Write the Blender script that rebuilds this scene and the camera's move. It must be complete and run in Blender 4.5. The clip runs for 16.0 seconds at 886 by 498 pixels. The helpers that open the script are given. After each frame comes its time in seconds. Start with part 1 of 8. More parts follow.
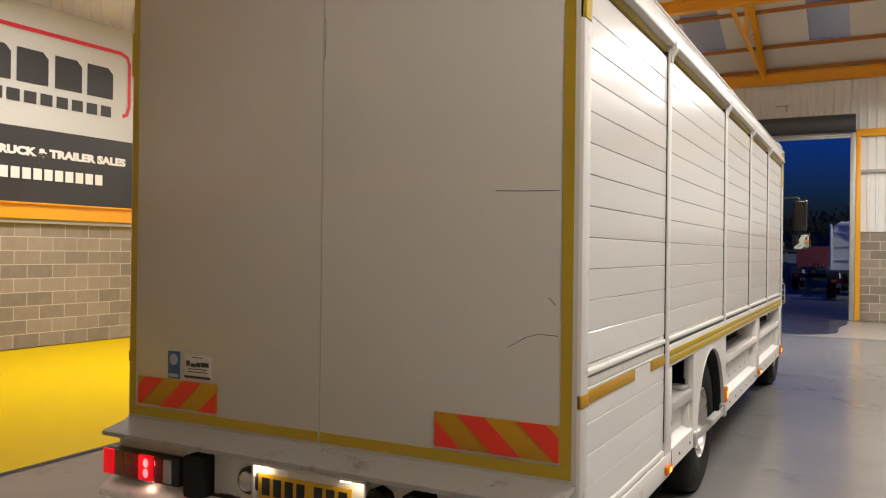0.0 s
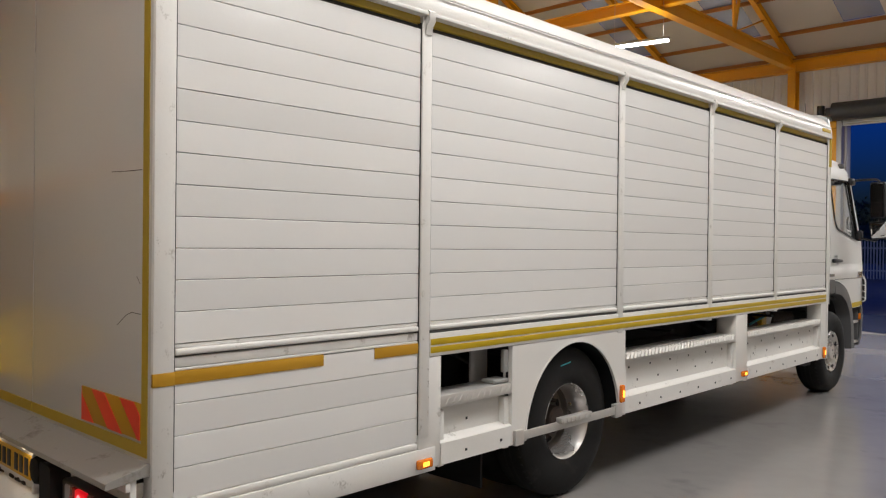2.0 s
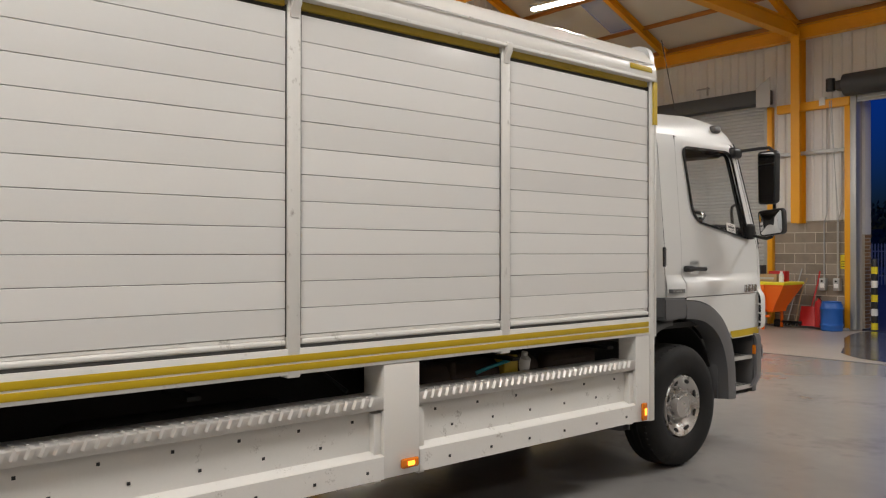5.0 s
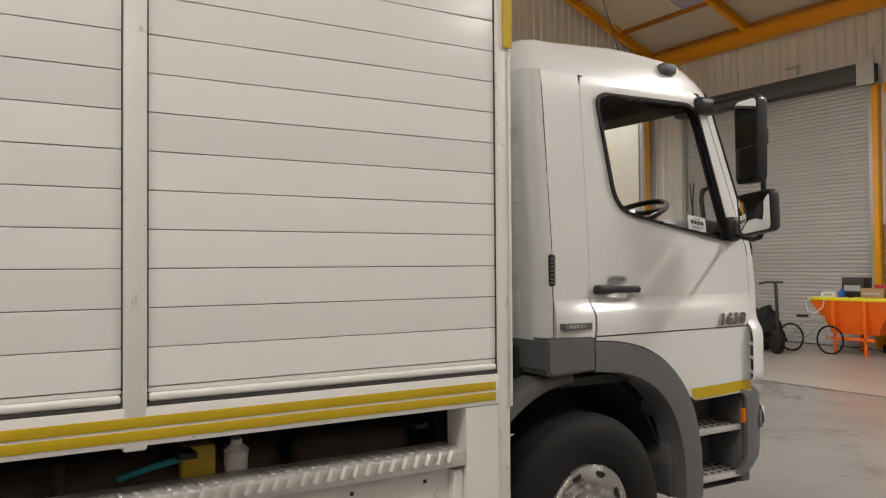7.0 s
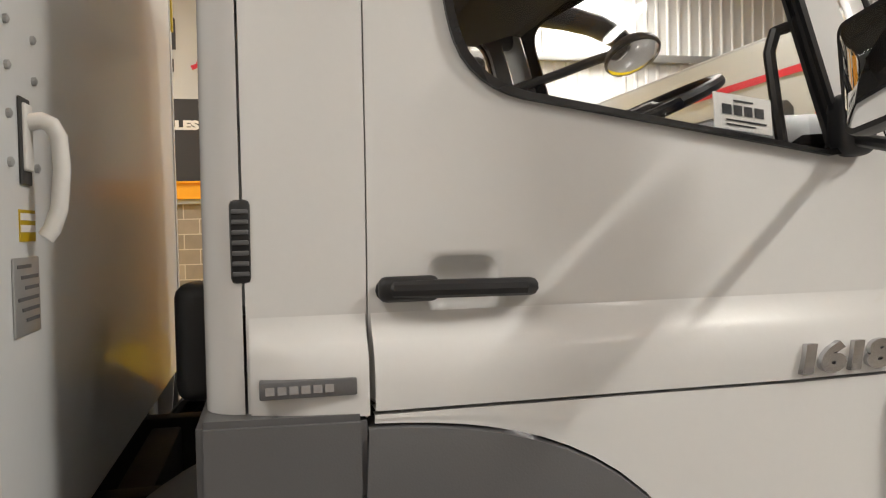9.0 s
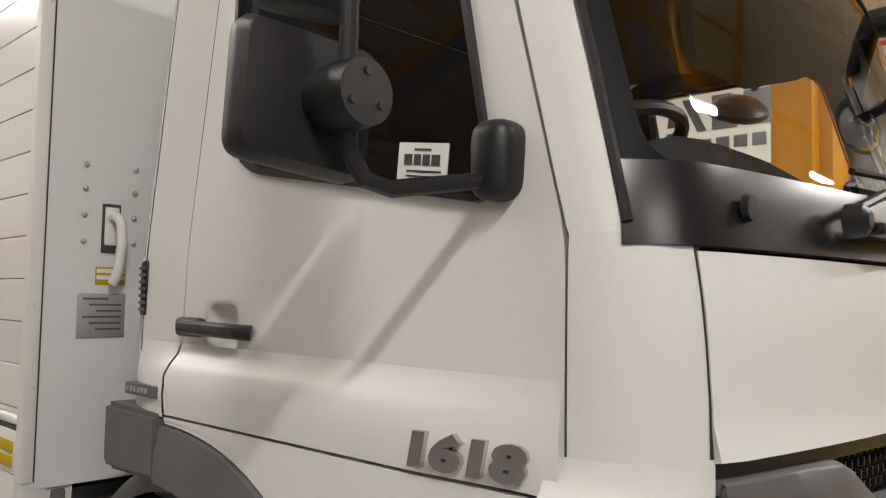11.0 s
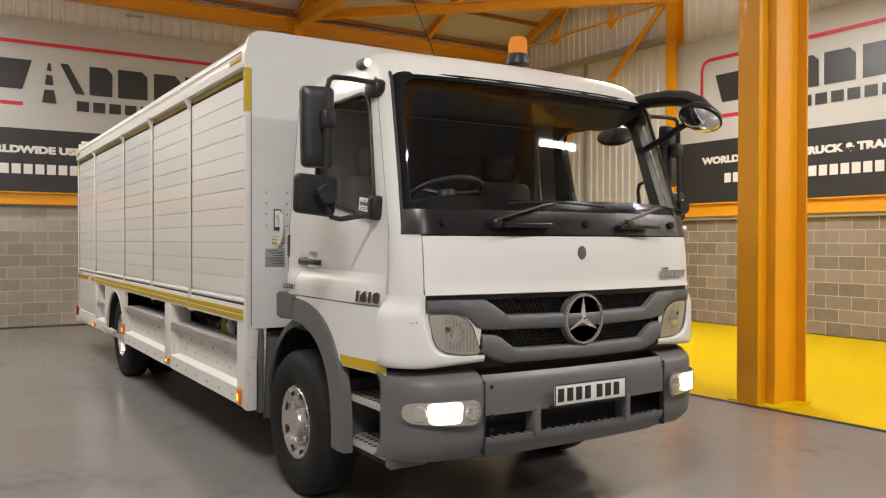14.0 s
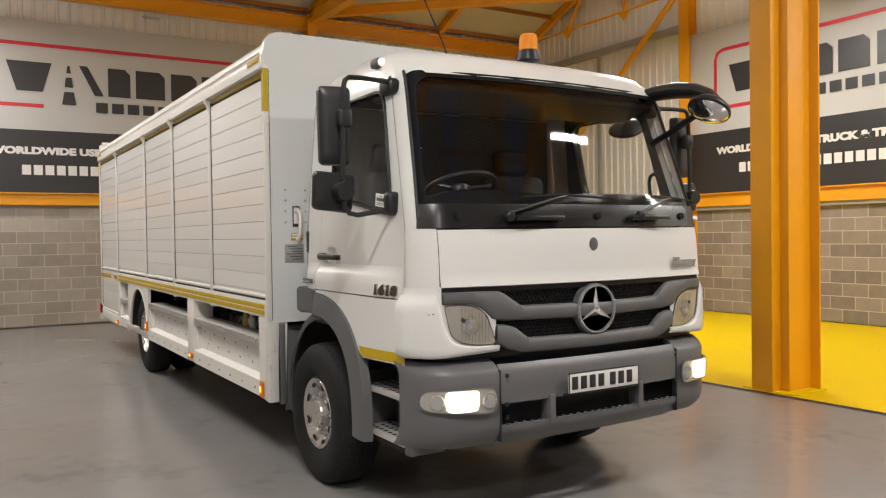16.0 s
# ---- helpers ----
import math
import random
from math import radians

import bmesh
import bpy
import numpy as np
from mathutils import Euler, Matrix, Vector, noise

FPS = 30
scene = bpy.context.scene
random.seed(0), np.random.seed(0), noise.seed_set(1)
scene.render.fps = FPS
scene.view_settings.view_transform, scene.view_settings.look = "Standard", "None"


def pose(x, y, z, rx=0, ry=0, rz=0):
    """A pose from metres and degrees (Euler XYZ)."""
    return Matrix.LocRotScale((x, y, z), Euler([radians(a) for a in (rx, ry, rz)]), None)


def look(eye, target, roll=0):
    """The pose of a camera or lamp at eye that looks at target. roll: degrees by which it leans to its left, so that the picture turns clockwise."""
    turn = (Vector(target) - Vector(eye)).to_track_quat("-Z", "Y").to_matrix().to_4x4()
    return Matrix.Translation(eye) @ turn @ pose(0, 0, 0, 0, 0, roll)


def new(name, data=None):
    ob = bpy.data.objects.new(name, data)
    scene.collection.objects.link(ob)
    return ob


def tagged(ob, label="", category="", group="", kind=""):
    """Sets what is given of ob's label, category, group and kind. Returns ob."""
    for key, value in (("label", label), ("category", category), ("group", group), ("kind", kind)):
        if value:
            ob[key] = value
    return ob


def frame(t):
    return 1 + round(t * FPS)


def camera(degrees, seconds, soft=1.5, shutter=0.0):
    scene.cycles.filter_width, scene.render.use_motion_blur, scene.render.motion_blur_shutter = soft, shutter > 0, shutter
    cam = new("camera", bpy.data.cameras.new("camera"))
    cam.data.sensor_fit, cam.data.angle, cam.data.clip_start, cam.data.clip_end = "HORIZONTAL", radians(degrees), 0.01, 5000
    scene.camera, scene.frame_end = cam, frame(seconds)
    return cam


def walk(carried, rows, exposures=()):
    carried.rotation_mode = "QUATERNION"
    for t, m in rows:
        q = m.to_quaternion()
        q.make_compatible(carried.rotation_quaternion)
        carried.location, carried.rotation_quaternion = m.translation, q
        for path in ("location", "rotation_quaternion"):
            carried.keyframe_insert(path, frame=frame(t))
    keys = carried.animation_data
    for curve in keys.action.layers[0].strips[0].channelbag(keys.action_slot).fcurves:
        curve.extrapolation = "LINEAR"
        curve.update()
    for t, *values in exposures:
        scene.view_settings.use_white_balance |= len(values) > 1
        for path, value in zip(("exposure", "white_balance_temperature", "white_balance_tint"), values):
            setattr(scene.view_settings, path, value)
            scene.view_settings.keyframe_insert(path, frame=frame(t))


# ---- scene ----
cam = camera(58.2, 16.0, soft=1.2)
PATH = [
    (0, (0.969, -2.904, 1.634), (0.02, -1.144, 1.639), 0.7),
    (0.5, (1.589, -2.743, 1.639), (0.472, -1.084, 1.656), 0.8),
    (1, (2.091, -2.418, 1.598), (0.856, -0.845, 1.616), 0.9),
    (1.5, (2.567, -1.992, 1.614), (1.254, -0.484, 1.616), 1.0),
    (2, (2.876, -1.427, 1.596), (1.497, 0.021, 1.584), 0.6),
    (2.5, (3.074, -0.778, 1.608), (1.659, 0.636, 1.592), 0.4),
    (3, (3.202, -0.056, 1.59), (1.746, 1.316, 1.582), 0.2),
    (3.5, (3.287, 0.653, 1.606), (1.818, 2.01, 1.603), 0.1),
    (4, (3.343, 1.408, 1.594), (1.849, 2.737, 1.595), 0.2),
    (4.5, (3.308, 2.165, 1.585), (1.8, 3.479, 1.588), 0.1),
    (7, (2.629, 5.628, 1.575), (0.925, 6.675, 1.615), -0.4),
    (7.5, (2.304, 6.352, 1.54), (0.533, 7.28, 1.577), -0.8),
    (8, (1.921, 6.925, 1.55), (0.103, 7.76, 1.545), -0.8),
    (8.5, (1.553, 7.467, 1.566), (-0.306, 8.203, 1.514), -0.8),
    (11, (0.81, 9.948, 1.531), (-0.625, 8.561, 1.657), 1.0),
    (11.5, (0.938, 10.584, 1.538), (-0.433, 9.131, 1.624), 0.3),
    (12, (1.032, 11.216, 1.576), (-0.218, 9.656, 1.648), 0.2),
    (12.5, (1.254, 11.809, 1.582), (0.087, 10.185, 1.632), 0.1),
    (13, (1.451, 12.317, 1.574), (0.335, 10.658, 1.594), 0.1),
    (13.5, (1.629, 12.621, 1.585), (0.538, 10.945, 1.578), 0.1),
    (14, (1.786, 12.83, 1.581), (0.71, 11.144, 1.561), 0.1),
    (14.5, (1.83, 12.913, 1.584), (0.764, 11.221, 1.556), -0.1),
    (15, (1.846, 12.94, 1.583), (0.79, 11.242, 1.555), -0.4),
    (15.5, (1.845, 12.946, 1.582), (0.798, 11.242, 1.552), -0.7),
    (16, (1.844, 12.935, 1.58), (0.803, 11.228, 1.545), -0.8),
]
walk(cam, [(t, look(eye, target, roll)) for t, eye, target, roll in PATH],
     [(0, -0.06, 6500, 10), (1, -0.18, 6330, 10), (2.5, -0.27, 6150, 10), (4.5, -0.36, 6300, 10), (7.5, -0.24, 6500, 10), (8.5, -0.14, 6550, 10),
      (11, -0.25, 6400, 10), (12.5, -0.2, 6330, 10), (14.5, -0.16, 6400, 10), (16, -0.16, 6400, 10)])

# ---- world and light ----
world = bpy.data.worlds.new("dusk")
scene.world = world
world.use_nodes = True
wn = world.node_tree.nodes
wl = world.node_tree.links
sky = wn.new("ShaderNodeTexSky")
sky.sky_type = "NISHITA"
sky.sun_disc = False
sky.sun_elevation = radians(1.0)
sky.sun_rotation = radians(200)
sky.air_density = 1.2
sky.ozone_density = 6.0
tint = wn.new("ShaderNodeMix")
tint.data_type = "RGBA"
tint.blend_type = "MULTIPLY"
tint.inputs[0].default_value = 1.0
tint.inputs[7].default_value = (0.14, 0.36, 1.0, 1)
wl.new(sky.outputs[0], tint.inputs[6])
wl.new(tint.outputs[2], wn["Background"].inputs[0])
wn["Background"].inputs[1].default_value = 0.36

# several battens, such as (-9.9, 12.9), are guesses added out of view for brightness
LAMPS = [(-5.2, 12.58), (2.4, 12.6), (2.6, 17.0), (2.6, 5.6), (7.6, 12.6), (2.6, -1.6), (-7.6, 4.4), (7.6, 5.6), (1.6, 2.0), (-9.9, 12.9)]
LAMP_Z = 5.6
SKEW = {(-5.2, 12.58): 9.0}  # degrees that a fitting is turned in plan
POWER = {(2.4, 12.6): 380.0, (2.6, 5.6): 110.0, (1.6, 2.0): 165.0, (2.6, -1.6): 125.0, (-7.6, 4.4): 350.0, (-5.2, 12.58): 330.0, (2.6, 17.0): 150.0, (7.6, 12.6): 70.0, (7.6, 5.6): 70.0, (-9.9, 12.9): 250.0}
for lx, ly in LAMPS:
    data = bpy.data.lights.new("batten_and_fill_light", "AREA")
    data.shape, data.size, data.size_y = "RECTANGLE", 1.2, 0.12
    data.energy, data.color = POWER.get((lx, ly), 215.0), (1.0, 0.955, 0.89)
    new("batten_and_fill_light", data).matrix_world = pose(lx, ly, LAMP_Z - 0.06, 0, 0, SKEW.get((lx, ly), 0.0))

# upward fill added over some battens to brighten the roof; the housings are closed
for lx, ly, watts in ((-5.2, 12.58, 14), (2.4, 12.6, 30), (2.6, 5.6, 140), (-7.6, 4.4, 200), (2.6, -1.6, 120), (7.6, 5.6, 120)):
    data = bpy.data.lights.new("roof_fill_light", "AREA")
    data.shape, data.size, data.size_y, data.energy, data.color = "RECTANGLE", 1.2, 0.12, watts, (1.0, 0.955, 0.89)
    new("roof_fill_light", data).matrix_world = pose(lx, ly, LAMP_Z + 0.08, 180)


# the truck's own lit plate and tail lamps
for lx, ly, lz, watts, tone in ((-1.47, -0.112, 0.640, 0.2, (1, 0.78, 0.55)), (-0.93, -0.112, 0.640, 0.13, (1, 0.78, 0.55)), (-2.17, -0.172, 0.57, 0.16, (1, 0.10, 0.10)), (-0.29, -0.172, 0.57, 0.16, (1, 0.10, 0.10)), (-2.15, -0.13, 0.462, 0.12, (1, 0.72, 0.5)), (-0.31, -0.13, 0.462, 0.12, (1, 0.72, 0.5))):
    data = bpy.data.lights.new("truck_lamp_light", "POINT")
    data.energy, data.color, data.shadow_soft_size = watts, tone, 0.015
    new("truck_lamp_light", data).matrix_world = pose(lx, ly, lz)


# ---- materials ----
def link(nt, a, b):
    nt.links.new(a, b)


def pbr(name, base, rough=0.5, metal=0.0, var=0.08, scale=3.0, grain=60.0, bump=0.02, coat=0.0, dirt=None, dirt_at=0.62, dirt_scale=4.0,
        rand=0.0, stretch=(1, 1, 1), emit=None, power=0.0, spec=0.5, rvar=0.1):
    """A surface with variation at two scales, fine relief and, if asked, patches of dirt or wear."""
    m = bpy.data.materials.new(name)
    m.use_nodes = True
    nt = m.node_tree
    p = nt.nodes["Principled BSDF"]
    geo = nt.nodes.new("ShaderNodeNewGeometry")
    mapping = nt.nodes.new("ShaderNodeMapping")
    mapping.inputs["Scale"].default_value = stretch
    link(nt, geo.outputs["Position"], mapping.inputs["Vector"])

    def cloud(sc, detail=4.0):
        n = nt.nodes.new("ShaderNodeTexNoise")
        n.inputs["Scale"].default_value, n.inputs["Detail"].default_value = sc, detail
        link(nt, mapping.outputs[0], n.inputs["Vector"])
        return n.outputs["Fac"]

    def mathn(op, a, b, clamp=False):
        n = nt.nodes.new("ShaderNodeMath")
        n.operation, n.use_clamp = op, clamp
        for i, v in enumerate((a, b)):
            if isinstance(v, (int, float)):
                n.inputs[i].default_value = v
            else:
                link(nt, v, n.inputs[i])
        return n.outputs[0]

    big, small = cloud(scale), cloud(grain, 3.0)
    val = mathn("ADD", mathn("MULTIPLY", big, 1.4 * var), mathn("MULTIPLY", small, 0.6 * var))
    val = mathn("ADD", val, 1.0 - var)
    if rand:
        info = nt.nodes.new("ShaderNodeObjectInfo")
        val = mathn("ADD", val, mathn("MULTIPLY", mathn("SUBTRACT", info.outputs["Random"], 0.5), rand))
    hsv = nt.nodes.new("ShaderNodeHueSaturation")
    hsv.inputs["Color"].default_value = (*base, 1)
    link(nt, val, hsv.inputs["Value"])
    colour = hsv.outputs[0]
    if dirt:
        mix = nt.nodes.new("ShaderNodeMix")
        mix.data_type = "RGBA"
        mix.inputs[7].default_value = (*dirt, 1)
        link(nt, colour, mix.inputs[6])
        d = mathn("ADD", mathn("MULTIPLY", cloud(dirt_scale, 8.0), 0.7), mathn("MULTIPLY", cloud(dirt_scale * 9, 4.0), 0.3))
        link(nt, mathn("MULTIPLY", mathn("SUBTRACT", d, dirt_at, True), 7.0, True), mix.inputs[0])
        colour = mix.outputs[2]
    link(nt, colour, p.inputs["Base Color"])
    link(nt, mathn("ADD", mathn("MULTIPLY", big, 2 * rvar), rough - rvar, True), p.inputs["Roughness"])
    p.inputs["Metallic"].default_value = metal
    p.inputs["Coat Weight"].default_value = coat
    p.inputs["Coat Roughness"].default_value = 0.06
    p.inputs["Specular IOR Level"].default_value = spec
    if emit:
        p.inputs["Emission Color"].default_value = (*emit, 1)
        p.inputs["Emission Strength"].default_value = power
    if bump:
        b = nt.nodes.new("ShaderNodeBump")
        b.inputs["Strength"].default_value, b.inputs["Distance"].default_value = 0.35, bump
        link(nt, small, b.inputs["Height"])
        link(nt, b.outputs[0], p.inputs["Normal"])
    return m


def glass(name, tone=(1, 1, 1), rough=0.0, ior=1.45):
    """Thin clear pane: mostly see-through, with a Fresnel gloss."""
    m = bpy.data.materials.new(name)
    m.use_nodes = True
    nt = m.node_tree
    out = nt.nodes["Material Output"]
    nt.nodes.remove(nt.nodes["Principled BSDF"])
    see, gloss, mix, face, power, fres = (nt.nodes.new("ShaderNode" + k) for k in ("BsdfTransparent", "BsdfGlossy", "MixShader", "LayerWeight", "Math", "MapRange"))
    see.inputs[0].default_value = (*tone, 1)
    gloss.inputs["Roughness"].default_value = rough
    face.inputs["Blend"].default_value = 0.5
    power.operation, power.inputs[1].default_value = "POWER", 5.0
    link(nt, face.outputs["Facing"], power.inputs[0])
    link(nt, power.outputs[0], fres.inputs["Value"])
    fres.inputs["To Min"].default_value, fres.inputs["To Max"].default_value = 1.3 * ((ior - 1) / (ior + 1)) ** 2, 0.9
    link(nt, fres.outputs[0], mix.inputs[0])
    link(nt, see.outputs[0], mix.inputs[1])
    link(nt, gloss.outputs[0], mix.inputs[2])
    link(nt, mix.outputs[0], out.inputs[0])
    return m


WHITE = pbr("white_body_paint", (0.76, 0.74, 0.70), 0.34, var=0.05, scale=1.2, bump=0.0006, rvar=0.05, coat=0.25, dirt=(0.36, 0.33, 0.29), dirt_at=0.66, dirt_scale=6.0)
SLAT = pbr("white_slat_paint", (0.75, 0.742, 0.72), 0.31, var=0.03, scale=0.9, bump=0.0005, coat=0.5, rand=0.11, rvar=0.02)
SLAT.node_tree.nodes["Principled BSDF"].inputs["Coat Roughness"].default_value = 0.14
WORN = pbr("worn_white_paint", (0.73, 0.715, 0.68), 0.45, var=0.08, scale=3, bump=0.001, dirt=(0.28, 0.25, 0.21), dirt_at=0.60, dirt_scale=9.0)
CAB = pbr("cab_white_paint", (0.69, 0.688, 0.672), 0.34, var=0.05, scale=1.0, bump=0.0004, coat=0.3, dirt=(0.60, 0.57, 0.52), dirt_at=0.68, dirt_scale=3.0)
CAB.node_tree.nodes["Principled BSDF"].inputs["Coat Roughness"].default_value = 0.13
STICK = pbr("faded_sticker", (0.60, 0.585, 0.54), 0.35, var=0.05, bump=0.0)
STICKB = pbr("faded_blue_sticker", (0.03, 0.10, 0.24), 0.35, var=0.15, bump=0.0)
CABB = pbr("glossy_cab_back", (0.64, 0.635, 0.62), 0.12, var=0.04, scale=1.0, bump=0.0003, coat=1.0, rvar=0.02)
REAR = pbr("rear_panel_paint", (0.585, 0.567, 0.53), 0.20, var=0.06, scale=0.8, bump=0.0004, rvar=0.05, coat=0.5, dirt=(0.5, 0.47, 0.42), dirt_at=0.66, dirt_scale=1.6)
FRONTP = pbr("bulkhead_paint", (0.66, 0.68, 0.68), 0.36, var=0.06, scale=1.2, bump=0.0005, coat=0.2, rvar=0.06)
GREY = pbr("grey_plastic", (0.108, 0.108, 0.11), 0.48, var=0.12, scale=4, grain=250, bump=0.001)
BUMPER = pbr("bumper_grey_paint", (0.118, 0.116, 0.120), 0.42, var=0.1, scale=4, grain=250, bump=0.0008, dirt=(0.22, 0.20, 0.18), dirt_at=0.66)
BLACK = pbr("black_plastic", (0.011, 0.011, 0.012), 0.42, var=0.2, scale=6, grain=300, bump=0.0008)
GLOSSB = pbr("black_gloss_trim", (0.012, 0.012, 0.013), 0.27, var=0.1, bump=0.0)
POSTM = pbr("chipped_post_paint", (0.72, 0.705, 0.67), 0.48, var=0.08, scale=3, bump=0.001, dirt=(0.30, 0.265, 0.225), dirt_at=0.585, dirt_scale=19.0, stretch=(1, 1, 0.7))
TRIM = pbr("windscreen_trim_black", (0.007, 0.007, 0.008), 0.45, var=0.15, bump=0.0004, spec=0.06)
# base darkened for the weak light on the step; the patches are dirt
STEPM = pbr("shaded_dirty_step_paint", (0.30, 0.285, 0.26), 0.5, var=0.12, scale=4, bump=0.001, dirt=(0.16, 0.14, 0.12), dirt_at=0.55, dirt_scale=7)
TEAL = pbr("teal_hose", (0.02, 0.25, 0.30), 0.4, bump=0.0)
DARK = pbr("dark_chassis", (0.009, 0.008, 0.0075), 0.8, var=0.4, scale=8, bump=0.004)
RUST = pbr("rusty_steel", (0.05, 0.034, 0.026), 0.8, var=0.4, scale=12, bump=0.004)
LINING = pbr("cab_lining", (0.04, 0.039, 0.038), 0.85, var=0.15, scale=5, bump=0.002)
RUBBER = pbr("tyre_rubber", (0.0105, 0.010, 0.0098), 0.75, spec=0.3, var=0.25, scale=10, grain=120, bump=0.002, dirt=(0.03, 0.027, 0.025), dirt_at=0.62)
RIM = pbr("silver_wheel_paint", (0.58, 0.56, 0.54), 0.28, 0.8, var=0.12, scale=8, bump=0.001, dirt=(0.16, 0.12, 0.09), dirt_at=0.6, dirt_scale=14)
DISC = pbr("grimy_disc_paint", (0.15, 0.13, 0.115), 0.6, 0.2, var=0.3, scale=14, bump=0.002)
ALU = pbr("aluminium_tread", (0.62, 0.60, 0.57), 0.42, 0.55, var=0.12, scale=9, bump=0.001)
CHROMEB = pbr("bright_chrome", (0.55, 0.55, 0.56), 0.10, 1.0, var=0.02, bump=0.0)
CHROME = pbr("chrome", (0.62, 0.62, 0.63), 0.24, 0.75, var=0.03, bump=0.0)
YTAPE = pbr("yellow_reflective_tape", (0.50, 0.345, 0.003), 0.48, var=0.1, scale=6, bump=0.0005, dirt=(0.35, 0.28, 0.12), dirt_at=0.64, dirt_scale=8)
OTAPE = pbr("amber_reflective_tape", (0.48, 0.25, 0.006), 0.55, var=0.08, scale=6, bump=0.0005)
DTAPE = pbr("dull_yellow_tape", (0.42, 0.29, 0.02), 0.42, var=0.12, scale=5, bump=0.0005)
REDT = pbr("red_reflective_tape", (0.78, 0.045, 0.02), 0.4, var=0.08, bump=0.0005)
LENSD = pbr("dark_amber_lens", (0.20, 0.045, 0.008), 0.15, var=0.2, bump=0.0, coat=0.4)
LENSR = pbr("red_lamp_lens", (0.22, 0.004, 0.008), 0.12, var=0.2, bump=0.0, coat=0.6)
LENSA = pbr("amber_lamp_lens", (0.75, 0.20, 0.01), 0.15, var=0.2, bump=0.0, coat=0.5)
BEACON = pbr("beacon_amber", (0.80, 0.26, 0.01), 0.12, var=0.15, bump=0.0, coat=0.8)
GLOWR = pbr("lit_tail_lamp", (0.35, 0.004, 0.006), 0.3, bump=0, emit=(1.0, 0.004, 0.016), power=0.6)
GLOWP = pbr("lit_red_bulb", (0.9, 0.2, 0.2), 0.3, bump=0, emit=(1.0, 0.22, 0.25), power=1.6)
GLOWA = pbr("lit_amber_lamp", (0.9, 0.3, 0.02), 0.3, bump=0, emit=(1.0, 0.30, 0.02), power=5.0)
GLOWW = pbr("lit_white_lamp", (1, 0.9, 0.75), 0.3, bump=0, emit=(1.0, 0.80, 0.58), power=4.2)
GLOWS = pbr("small_lit_lamp", (0.9, 0.8, 0.6), 0.3, bump=0, emit=(1.0, 0.75, 0.5), power=1.3)
GLOWT = pbr("lit_tube", (1, 1, 1), 0.3, bump=0, emit=(1.0, 0.97, 0.92), power=9)
LAMPC = pbr("clear_lamp_reflector", (0.62, 0.61, 0.58), 0.15, 0.55, var=0.3, scale=22, grain=200, bump=0.006)
CLEAR = glass("clear_lens", (0.93, 0.92, 0.88), 0.03)
PANE = glass("cab_glass", (0.95, 0.965, 0.965), 0.0, 1.5)
MIRROR = pbr("mirror_glass", (0.85, 0.86, 0.87), 0.02, 1.0, var=0.0, bump=0.0, rvar=0.0)
ORANGE = pbr("orange_steel_paint", (0.78, 0.345, 0.003), 0.42, var=0.10, scale=2.0, bump=0.0012, coat=0.15, dirt=(0.42, 0.15, 0.01), dirt_at=0.66, dirt_scale=5)
YSTEEL = pbr("yellow_steel_paint", (0.78, 0.36, 0.008), 0.42, var=0.08, scale=2.0, bump=0.0012, coat=0.15)
PURLIN = pbr("purlin_paint", (0.42, 0.16, 0.03), 0.55, var=0.1, bump=0.001)
CLAD = pbr("wall_cladding_sheet", (0.72, 0.705, 0.68), 0.5, var=0.07, scale=0.8, bump=0.001)
ROOFM = pbr("roof_liner_sheet", (0.62, 0.58, 0.52), 0.6, var=0.10, scale=0.7, bump=0.001)
# BLOCK lightened for the back wall, in place of more lamp light there
BLOCKL = pbr("brightened_concrete_block", (0.335, 0.29, 0.238), 0.9, var=0.28, scale=6, grain=130, bump=0.006, rand=0.3)
BLOCK = pbr("concrete_block", (0.265, 0.222, 0.178), 0.9, var=0.32, scale=6, grain=130, bump=0.006, rand=0.42)
PALEB = pbr("pale_concrete_block", (0.42, 0.38, 0.33), 0.9, var=0.22, scale=5, grain=130, bump=0.006, rand=0.22)
MORTAR = pbr("mortar", (0.55, 0.49, 0.40), 0.95, var=0.15, scale=9, bump=0.004)
FLOOR = pbr("polished_concrete", (0.24, 0.231, 0.222), 0.20, var=0.22, scale=0.55, grain=7.0, bump=0.0004, rvar=0.06, dirt=(0.17, 0.165, 0.16), dirt_at=0.55, dirt_scale=0.8)
FLOORD = pbr("dusty_pale_concrete", (0.37, 0.335, 0.295), 0.30, var=0.2, scale=0.6, grain=7.0, bump=0.0005, rvar=0.08, dirt=(0.25, 0.225, 0.20), dirt_at=0.56, dirt_scale=0.7)
YFLOOR = pbr("yellow_floor_paint", (0.68, 0.465, 0.0), 0.5, spec=0.07, var=0.07, scale=0.9, bump=0.0008, rvar=0.1)
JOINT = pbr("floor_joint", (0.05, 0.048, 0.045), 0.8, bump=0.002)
LEDGE = pbr("grey_ledge", (0.36, 0.36, 0.36), 0.55, var=0.08, bump=0.001)
BANNER = pbr("banner_vinyl", (0.52, 0.52, 0.505), 0.4, var=0.05, scale=0.7, bump=0.002)
BANBLK = pbr("banner_dark_vinyl", (0.030, 0.029, 0.030), 0.42, var=0.15, scale=0.7, bump=0.002)
INK = pbr("banner_dark_print", (0.035, 0.034, 0.036), 0.42, var=0.1, bump=0.001)
BANRED = pbr("banner_red_print", (0.62, 0.03, 0.05), 0.42, var=0.06, bump=0.001)
BANWHT = pbr("banner_white_print", (0.78, 0.76, 0.73), 0.42, var=0.04, bump=0.001)
